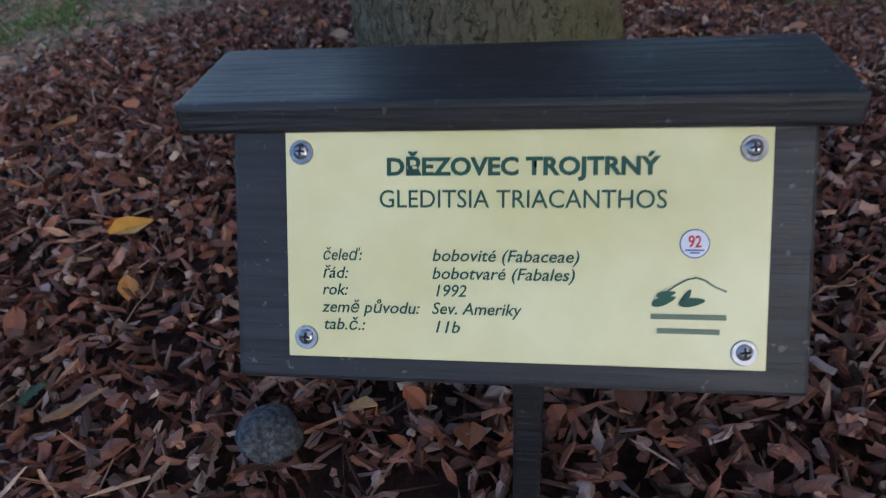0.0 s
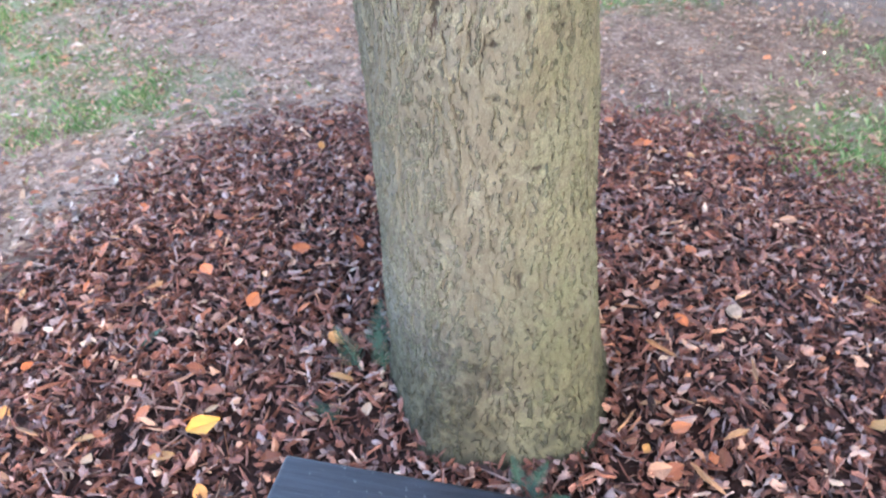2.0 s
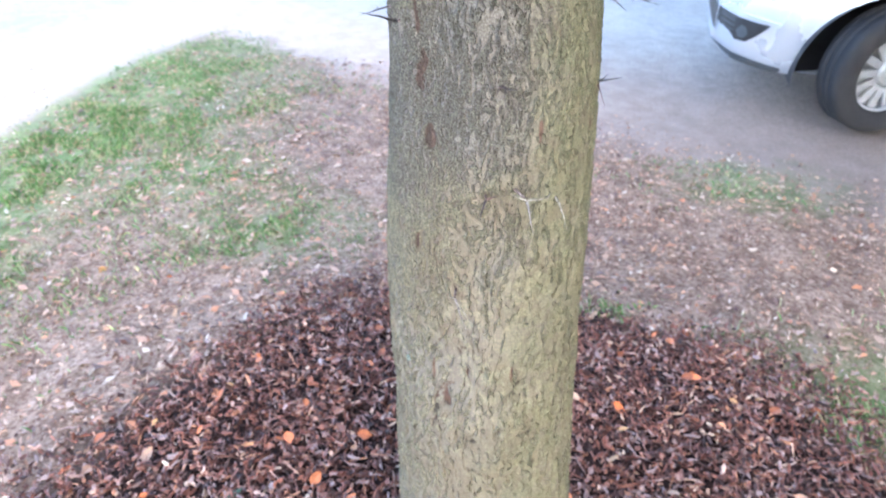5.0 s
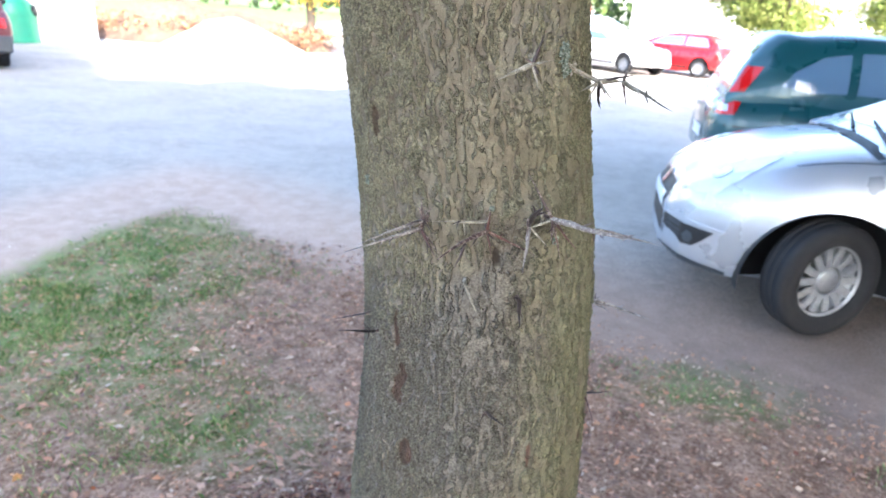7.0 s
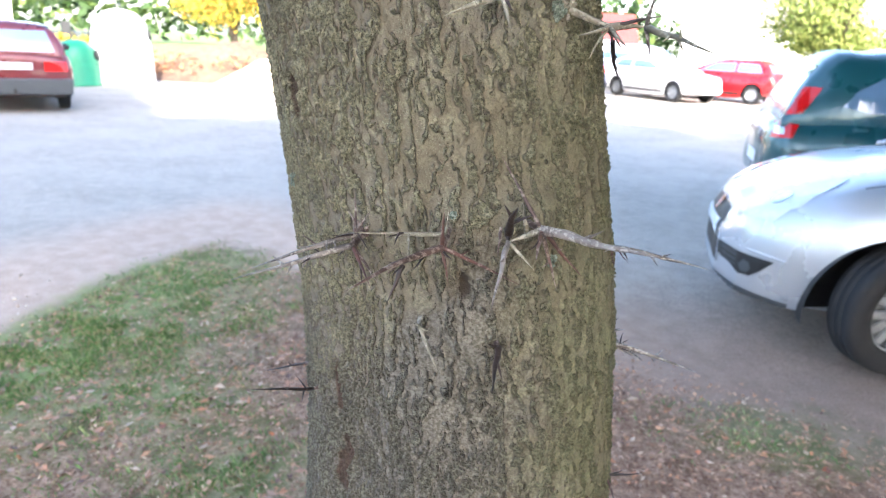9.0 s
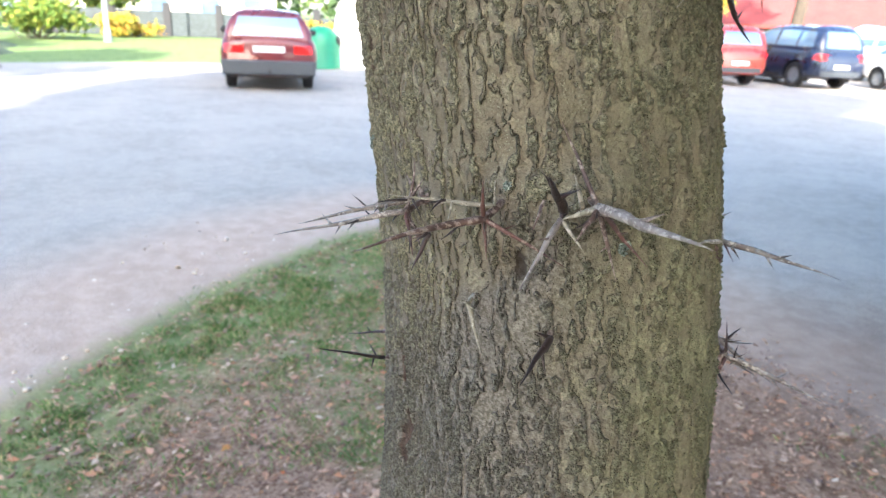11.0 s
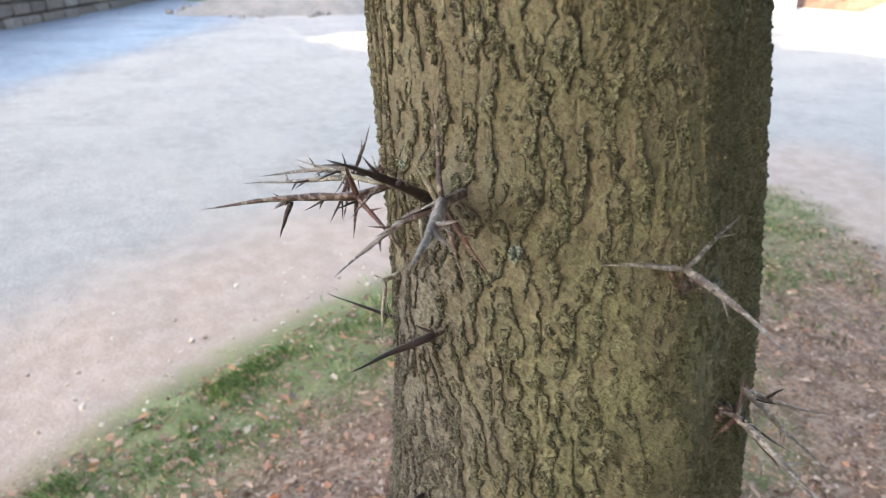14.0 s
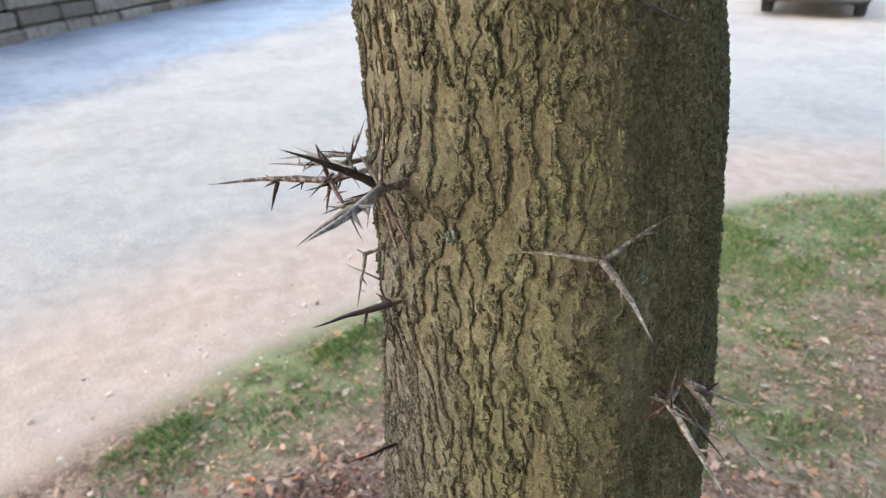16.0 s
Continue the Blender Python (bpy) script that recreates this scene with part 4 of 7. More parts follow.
# ---- lichen on the bark ----
def build_lichen():
    m = Mat("lichen", 0.95, 0.0, 0.2)
    n = m.noise(m.where(), 500, 4)
    m.colour(m.mix(m.step(n, 0.35, 0.65), lin((0.33, 0.37, 0.33)), lin((0.56, 0.60, 0.55)))).bump(n, 0.002)
    for a, z, r in ((-0.914, 1.297, 0.0035), (-0.802, 1.437, 0.0070), (-0.769, 1.425, 0.0050), (-0.029, 1.278, 0.0030), (-1.442, 1.3234, 0.0022), (-2.62, 1.325, 0.004), (-2.375, 0.798, 0.004)):
        bm = bmesh.new()
        at = trunk_point(a, z, 0.0002)
        out = Vector((math.cos(a), math.sin(a), 0))
        for k in range(70):
            w, n, ring = rng.uniform(0, 6.28), math.sqrt(rng.random()) * r, rng.uniform(0.07, 0.2) * r
            q = Vector((-out.y, out.x, 0)) * math.cos(w) * n * 0.8 + Vector((0, 0, 1)) * math.sin(w) * n
            turn = Euler((rng.uniform(-0.7, 0.7), rng.uniform(-0.7, 0.7), w)).to_matrix().to_4x4()
            flake = bmesh.ops.create_circle(bm, cap_ends=True, segments=6, radius=ring * 1.5, matrix=Matrix.Translation(at + q + out * rng.uniform(0.0, 0.0022)) @ out.to_track_quat("Z", "Y").to_matrix().to_4x4() @ turn)
            for v in flake["verts"]:
                v.co += Vector((rng.uniform(-1, 1), rng.uniform(-1, 1), rng.uniform(-1, 1))) * ring * 0.5
        bmesh.ops.solidify(bm, geom=bm.faces[:], thickness=0.0003)
        part("lichen", bm, m.m, tree, "pale grey-green crusty lichen", True)


build_lichen()


# ---- limbs and crown, above the camera ----
def wander(a, b, n, amount, rnd):
    a, b = Vector(a), Vector(b)
    return [a + (b - a) * (k / n) + Vector((rnd.uniform(-1, 1), rnd.uniform(-1, 1), rnd.uniform(-0.5, 0.5))) * amount * (k > 0) * (a - b).length for k in range(n + 1)]


def leaf_material(name, stops):
    m = Mat(name, 0.65, 0.0, 0.3)
    m.colour(m.ramp(m.island(), stops))
    m.b.inputs["Transmission Weight"].default_value = 0.0
    return m.m


LEAVES_GREEN = leaf_material("green_leaves", [(0.0, lin((0.20, 0.30, 0.10))), (0.5, lin((0.33, 0.42, 0.15))), (1.0, lin((0.52, 0.53, 0.22)))])
LEAVES_AUTUMN = leaf_material("autumn_leaves", [(0.0, lin((0.38, 0.42, 0.15))), (0.4, lin((0.60, 0.56, 0.20))), (0.75, lin((0.74, 0.62, 0.25))), (1.0, lin((0.70, 0.44, 0.20)))])
LEAVES_WILLOW = leaf_material("willow_leaves", [(0.0, lin((0.33, 0.40, 0.17))), (0.5, lin((0.47, 0.53, 0.26))), (1.0, lin((0.62, 0.63, 0.36)))])
LEAVES_DARK = leaf_material("dark_leaves", [(0.0, lin((0.10, 0.16, 0.08))), (0.6, lin((0.20, 0.29, 0.13))), (1.0, lin((0.32, 0.38, 0.18)))])
WOOD = plain("grey_brown_bark", lin((0.33, 0.29, 0.25)), 0.9, 0, 30, 0.01, 0.2)


def leaf_cloud(name, blobs, n, size, material, parent, seed, droop=0.0):
    """Many small leaves, each a bent blade of two faces, crowded into overlapping uneven blobs with gaps between."""
    rs = np.random.RandomState(seed)
    b = np.array(blobs, float)
    w = b[:, 3] * b[:, 4] * b[:, 5]
    pick = rs.choice(len(b), n, p=w / w.sum())
    d = rs.normal(size=(n, 3))
    d /= np.linalg.norm(d, axis=1)[:, None]
    rad = rs.rand(n) ** 0.42
    clump = 0.75 + 0.35 * np.sin(d[:, 0] * 7 + pick) * np.sin(d[:, 1] * 6 + 2 * pick) * np.sin(d[:, 2] * 8)
    at = b[pick, :3] + d * (rad * clump)[:, None] * b[pick, 3:6]
    at[:, 2] -= droop * rs.rand(n) ** 2
    t = rs.normal(size=(n, 3))
    t[:, 2] -= droop * 2
    t /= np.linalg.norm(t, axis=1)[:, None]
    s = np.cross(t, rs.normal(size=(n, 3)))
    s /= np.linalg.norm(s, axis=1)[:, None]
    up = np.cross(s, t)
    ln, wd = size * (0.6 + 0.8 * rs.rand(n))[:, None], size * (0.22 + 0.2 * rs.rand(n))[:, None]
    v = np.stack([at - t * ln / 2, at + s * wd - up * wd * 0.3, at + t * ln / 2, at - s * wd - up * wd * 0.3], 1).reshape(-1, 3)
    k = np.arange(n)[:, None] * 4
    f = np.concatenate([k + [0, 1, 2], k + [0, 2, 3]])
    return mesh_np(name, v, f, material, parent, False)


def crown_blobs(c, r, h, n, rnd):
    out = []
    for _ in range(n):
        a, q = rnd.uniform(0, 2 * math.pi), rnd.uniform(-1, 1)
        k = math.sqrt(max(0.05, 1 - q * q)) * r * rnd.uniform(0.35, 0.78)
        s = rnd.uniform(0.28, 0.46)
        out.append((c[0] + k * math.cos(a), c[1] + k * math.sin(a), c[2] + q * h * 0.72, r * s, r * s, h * s * 0.8))
    return out


def leafy_tree(name, label, at, tall, radius, low, leaves, n, size, seed, droop=0.0, trunk_r=0.16, thick=22):
    rnd = random.Random(seed)
    ob = tagged(empty(name, Matrix.Translation((at[0], at[1], -0.06))), label, "tree")
    mid = (low + tall) / 2
    bm = bmesh.new()
    limb(bm, wander((0, 0, -0.1), (rnd.uniform(-0.3, 0.3), rnd.uniform(-0.3, 0.3), mid), 6, 0.02, rnd), trunk_r, trunk_r * 0.55)
    part("trunk", bm, WOOD, ob)
    blobs = crown_blobs((0, 0, mid), radius, (tall - low) / 2, thick, rnd)
    bm = bmesh.new()
    for b in blobs[:12]:
        limb(bm, wander((0, 0, low + (mid - low) * rnd.uniform(0.1, 0.9)), b[:3], 4, 0.05, rnd), trunk_r * 0.4, 0.02, 6)
    part("branchwork", bm, WOOD, ob)
    leaf_cloud("crown", blobs, n, size, leaves, ob, seed, droop)
    return ob


def build_crown():
    rnd = random.Random(21)
    bm = bmesh.new()
    ends = [(1.3, 0.4, 5.2), (-1.2, 0.7, 5.4), (0.3, -1.2, 5.0), (0.2, 1.4, 5.6), (-0.5, -0.7, 6.2), (0.7, -0.5, 6.6)]
    for e in ends:
        limb(bm, wander((0.07, 0.10, 3.15), e, 5, 0.05, rnd), 0.045, 0.012)
    limb(bm, wander((0.065, 0.10, 3.2), (0.0, 0.1, 7.0), 6, 0.02, rnd), 0.068, 0.015)
    part("branchwork", bm, WOOD, tree)
    leaf_cloud("crown", [(e[0] * 1.1, e[1] * 1.1, e[2], 1.2, 1.2, 0.8) for e in ends], 13000, 0.13, LEAVES_GREEN, tree, 22)


build_crown()

# unseen trees added behind the camera to shade the yard
shade_label = "unseen broad leafy tree, added to shade the gravel yard"
# they stand well back, tall and bare below; those on the right reach low to block side light
BACK = 16.0
for k, (x, y, tall, r) in enumerate(((-2.5, -6.0, 15.5, 2.7), (2.4, -6.2, 11.5, 3.1), (7.2, -6.4, 12.5, 3.2), (12.0, -6.0, 13.5, 3.4), (-9.6, -5.5, 14.0, 3.2), (-15.5, -5.0, 14.0, 3.6),
                                     (-5.8, -6.2, 7.0, 2.2), (-0.2, -6.4, 7.5, 1.8), (-12.6, -5.6, 7.5, 2.3), (-0.5, -6.2, 15.0, 1.5), (9.8, -6.1, 21.5, 3.4), (5.4, -6.3, 9.5, 2.6))):
    at = (x + 0.32 * BACK, y - 0.805 * BACK)
    tagged(leafy_tree("unseen_shade_tree", shade_label, at, tall + 0.5 * BACK, r, 1.2 if x > 5 and tall < 20 else 21.0 if tall > 20 else 1.2 + 0.5 * BACK, LEAVES_GREEN, 20000 if x > 5 else 15000, 0.42, 40 + k, 0, 0.22, 60 if x > 5 else 46), group="trees that shade the yard")
# unseen canopy, added to keep skylight off the trunk's right side
tagged(leafy_tree("garden_tree", "unseen broad tree added beside the mulch to darken the trunk's right side", (4.2, 2.5), 6.8, 4.1, 2.4, LEAVES_DARK, 34000, 0.42, 47, 0, 0.2, 60))


# more unseen trees, added as blockers of the low sky on the right
for k, (x, y, tall, r) in enumerate(((6.4, -2.4, 7.5, 3.0), (8.6, -7.6, 9.0, 3.4), (5.2, -0.1, 5.5, 2.0))):
    tagged(leafy_tree("garden_tree", "unseen dense tree with low branches, added to block light from the right", (x, y), tall, r, 0.6, LEAVES_DARK, 18000, 0.42, 60 + k, 0, 0.2, 50))


# ================= mulch, litter and grass =================
def ground_z(x, y):
    return float(height(np.array([x]), np.array([y]))[0])


def in_mulch(x, y, rs):
    d = math.hypot(x - 0.28, y - 0.05) + 0.10 * math.sin(5 * math.atan2(y - 0.05, x - 0.28) + 1) + min(rs.uniform(-0.12, 0.10), rs.gauss(0.0, 0.13))
    return d < 1.02 and math.hypot(x - 0.255, y - 0.03) > 0.15


def chip_shape(rs, ln, wd, th):
    """An uneven flake of bark: a broken six-sided outline, thinner at the ends."""
    v = []
    for sz in (-1, 1):
        for k in range(6):
            a = math.pi * (k + rs.uniform(-0.45, 0.45)) / 3
            q = rs.uniform(0.45, 1.12) if k % 3 else rs.uniform(0.8, 1.1)
            v.append((ln / 2 * q * math.cos(a), wd / 2 * q * math.sin(a), sz * th / 2 * rs.uniform(0.2, 1.4) + th * rs.uniform(-0.9, 0.9)))
    return v


CHIP_FACES = [(5, 4, 3, 2, 1, 0), (6, 7, 8, 9, 10, 11), (0, 1, 7, 6), (1, 2, 8, 7), (2, 3, 9, 8), (3, 4, 10, 9), (4, 5, 11, 10), (5, 0, 6, 11)]
CHIP_TRIS = [t for f in CHIP_FACES[1:] for t in [(f[0], f[k], f[k + 1]) for k in range(1, len(f) - 1)]]


def build_mulch():
    rs = random.Random(5)
    mulch = tagged(empty("mulch_bed"), "bed of dark reddish-brown bark chips round the tree", "mulch", kind="stuff")
    meshes = []
    for k in range(10):
        bm = bmesh.new()
        vs = [bm.verts.new(v) for v in chip_shape(rs, rs.uniform(0.016, 0.040), rs.uniform(0.006, 0.016), rs.uniform(0.003, 0.007))]
        for f in CHIP_FACES:
            bm.faces.new([vs[i] for i in f])
        me = bpy.data.meshes.new("chip")
        bm.to_mesh(me)
        bm.free()
        me.materials.append(CHIP)
        meshes.append(me)
    near = 0
    while near < 300:
        x, y = rs.uniform(-0.5, 0.95), rs.uniform(-0.5, 0.25)
        if not in_mulch(x, y, rs):
            continue
        near += 1
        ob = new("bark_chip", rs.choice(meshes))
        ob.parent = mulch
        ob.matrix_basis = Matrix.LocRotScale((x, y, ground_z(x, y) + rs.uniform(0.016, 0.026)), Euler((rs.gauss(0, 0.35), rs.gauss(0, 0.35), rs.uniform(0, 6.28))), None)
    verts, faces = [], []
    n = 0
    while n < 42000:
        x, y = rs.uniform(-1.0, 1.5), rs.uniform(-0.95, 1.25)
        if not in_mulch(x, y, rs):
            continue
        kind = rs.random()
        ln, wd, th = (rs.uniform(0.006, 0.026) * rs.uniform(0.8, 1.3), rs.uniform(0.004, 0.014), rs.uniform(0.002, 0.006)) if kind < 0.60 else (rs.uniform(0.012, 0.055), rs.uniform(0.0014, 0.0045), rs.uniform(0.0015, 0.004))
        m = Matrix.LocRotScale((x, y, ground_z(x, y) + rs.uniform(0.0, 0.020)), Euler((rs.gauss(0, 0.55), rs.gauss(0, 0.5), rs.uniform(0, 6.28))), None)
        verts += [tuple(m @ Vector(v)) for v in chip_shape(rs, ln, wd, th)]
        faces += [tuple(12 * n + i for i in f) for f in CHIP_TRIS]
        n += 1
    ob = mesh_np("chips", np.array(verts), np.array(faces), CHIP, mulch, False)
    ob["kind"] = "stuff"


build_mulch()


def leaf_mesh(rs, size):
    """A dry leaf with a midrib fold, lobed outline and curled rim."""
    bm = bmesh.new()
    curl = rs.uniform(0.1, 0.5)
    mid = [bm.verts.new((size * (k / 4 - 0.5), 0, -size * 0.05)) for k in range(5)]
    for s in (-1, 1):
        rim = []
        for k in range(5):
            q = k / 4
            w = size * 0.36 * math.sin(math.pi * min(1, q * 0.92 + 0.06)) * rs.uniform(0.75, 1.15)
            rim.append(bm.verts.new((size * (q - 0.5), s * w, curl * w * 0.8 * rs.uniform(0.4, 1.2))))
        for k in range(4):
            f = (mid[k], mid[k + 1], rim[k + 1], rim[k])
            bm.faces.new(f if s > 0 else f[::-1])
    me = bpy.data.meshes.new("leaf")
    bm.to_mesh(me)
    bm.free()
    return me


def build_litter():
    rs = random.Random(9)
    kinds = []
    for k in range(8):
        me = leaf_mesh(rs, rs.uniform(0.028, 0.05))
        me.materials.append(LEAF)
        kinds.append(me)
    litter = tagged(empty("leaf_litter"), "scattered dry orange and brown leaves on earth and mulch", "leaves", kind="stuff")
    n = 0
    while n < 300:
        x, y = (rs.uniform(-1.3, 1.7), rs.uniform(-0.55, 2.0)) if n % 3 == 0 else (rs.gauss(0.2, 0.6), rs.gauss(0.15, 0.45))
        if math.hypot(x - 0.255, y - 0.03) < 0.2:
            continue
        n += 1
        ob = new("fallen_leaf", rs.choice(kinds))
        ob.parent = litter
        ob.matrix_basis = Matrix.LocRotScale((x, y, ground_z(x, y) + (0.024 if math.hypot(x - 0.28, y - 0.05) < 1.0 else 0.008)), Euler((rs.gauss(0, 0.35), rs.gauss(0, 0.35), rs.uniform(0, 6.28))), [rs.uniform(0.4, 0.95)] * 3)
    # crumbs of leaves and straw over the bare earth
    r = np.random.RandomState(3)
    m = 62000
    x, y = r.uniform(-2.1, 3.2, m), r.uniform(-1.0, 3.6, m)
    keep = (np.hypot(x - 0.28, y - 0.05) > 0.95) & (y + 0.62 * x < 3.2 + r.normal(0, 0.15, m)) & (x - 0.095 * (y - 2.3) ** 2 > -2.1)
    x, y = x[keep], y[keep]
    m = len(x)
    z = height(x, y) + r.uniform(0.002, 0.008, m)
    a, ln, wd = r.uniform(0, 6.28, m), r.uniform(0.006, 0.034, m), r.uniform(0.003, 0.014, m)
    whole = r.rand(m) < 0.07
    ln, wd, z = np.where(whole, r.uniform(0.03, 0.052, m), ln), np.where(whole, r.uniform(0.014, 0.026, m), wd), np.where(whole, z + 0.006, z)
    c, s = np.cos(a), np.sin(a)
    tz = r.normal(0, 0.004, (m, 4))
    v = np.stack([np.stack([x + c * ln * p - s * wd * q, y + s * ln * p + c * wd * q, z + tz[:, k]], -1) for k, (p, q) in enumerate(((-0.5, 0), (0, -0.5), (0.5, 0.1), (0, 0.5)))], 1)
    f = np.arange(4 * m).reshape(m, 4)
    ob = mesh_np("crumbs", v.reshape(-1, 3), f, CRUMB, litter, False)
    ob["kind"] = "stuff"


build_litter()


def build_grass():
    m = Mat("grass", 0.7, 0.0, 0.3)
    m.colour(m.ramp(m.island(), [(0.0, lin((0.26, 0.38, 0.18))), (0.48, lin((0.38, 0.50, 0.27))), (0.76, lin((0.50, 0.57, 0.37))), (1.0, lin((0.66, 0.58, 0.46)))]))
    r = np.random.RandomState(12)
    spots = [(-1.62, 2.7, 0.5, 0.95, 16000), (1.38, 0.72, 0.32, 0.28, 3600), (1.4, 2.12, 0.4, 0.18, 2400), (-0.6, 1.5, 0.25, 0.14, 1200),
             (-1.15, 1.9, 0.35, 0.22, 3400), (0.62, 1.05, 0.13, 0.08, 500), (1.9, 1.4, 0.3, 0.2, 1200), (-1.2, 2.9, 0.5, 0.5, 3600), (-1.2, 1.0, 0.35, 0.35, 1500), (-0.75, 1.3, 0.2, 0.15, 700)]
    xs, ys = [], []
    for cx, cy, sx, sy, n in spots:
        xs.append(cx + sx * r.normal(0, 0.72, n))
        ys.append(cy + sy * r.normal(0, 0.72, n))
    ys.append(r.uniform(-0.5, 2.6, 22000))
    xs.append(-2.04 + 0.095 * (ys[-1] - 2.3) ** 2 + np.abs(r.normal(0, 0.20, 22000)) * (0.75 + 0.5 * np.abs(ys[-1])))
    x, y = np.concatenate(xs), np.concatenate(ys)
    bare = value_noise(x * 7 + 700, y * 7 + 90, 4000, 200, 8) + 0.5 * value_noise(x * 19 + 700, y * 19 + 190, 4000, 400, 9)
    keep = (bare + r.normal(0, 0.14, len(x)) > 0.77) & (x - 0.095 * (y - 2.3) ** 2 > -2.2 + 0.06 * np.sin(y * 5)) & (y + 0.62 * x < 3.0 + 0.1 * np.sin(x * 7)) & (np.hypot(x - 0.28, y - 0.05) > 0.98)
    x, y = x[keep], y[keep]
    n = len(x)
    z = height(x, y) - 0.004
    a, h = r.uniform(0, 6.28, n), r.uniform(0.010, 0.036, n)
    lean = h * r.uniform(0.2, 1.0, n)
    w = r.uniform(0.0009, 0.0022, n)
    c, s = np.cos(a), np.sin(a)
    v = np.stack([np.stack([x - s * w, y + c * w, z], -1), np.stack([x + s * w, y - c * w, z], -1),
                  np.stack([x + c * lean * 0.4 + s * w * 0.8, y + s * lean * 0.4 - c * w * 0.8, z + h * 0.65], -1), np.stack([x + c * lean, y + s * lean, z + h], -1)], 1)
    f = np.arange(4 * n).reshape(n, 4)
    tagged(mesh_np("grass", v.reshape(-1, 3), f, m.m, None, False), "short patchy grass with dry blades", "grass", kind="stuff")


build_grass()


def build_pebbles():
    """Pale pebbles and curled dry leaves strewn along the gravel margin of the island, joined."""
    r = np.random.RandomState(77)
    m = Mat("pale_pebble", 0.85, 0.0, 0.3)
    m.colour(m.ramp(m.island(), [(0.0, lin((0.62, 0.55, 0.49))), (0.5, lin((0.72, 0.66, 0.59))), (0.85, lin((0.80, 0.75, 0.69))), (1.0, lin((0.74, 0.60, 0.45)))]))
    bm = bmesh.new()
    for k in range(170):
        y = r.uniform(-1.2, 3.2)
        x = -2.1 + 0.095 * (y - 2.3) ** 2 - abs(r.normal(0, 0.45)) + r.uniform(-0.05, 0.15)
        w = r.uniform(0.006, 0.012) if k % 5 else r.uniform(0.012, 0.019)
        t = Matrix.LocRotScale((x, y, ground_z(x, y) + 0.3 * w), Euler((r.normal(0, 0.3), r.normal(0, 0.3), r.uniform(0, 6.28))), (1.0, r.uniform(0.6, 0.9), r.uniform(0.3, 0.6)))
        vs = bmesh.ops.create_icosphere(bm, subdivisions=1, radius=w, matrix=t)["verts"]
        for v in vs:
            v.co += Vector(r.normal(0, 0.12 * w, 3))
    tagged(link("pebbles", bm, m.m, None, "", True), "pale pebbles and dry leaves strewn along the gravel margin", "pebbles", kind="stuff")


build_pebbles()


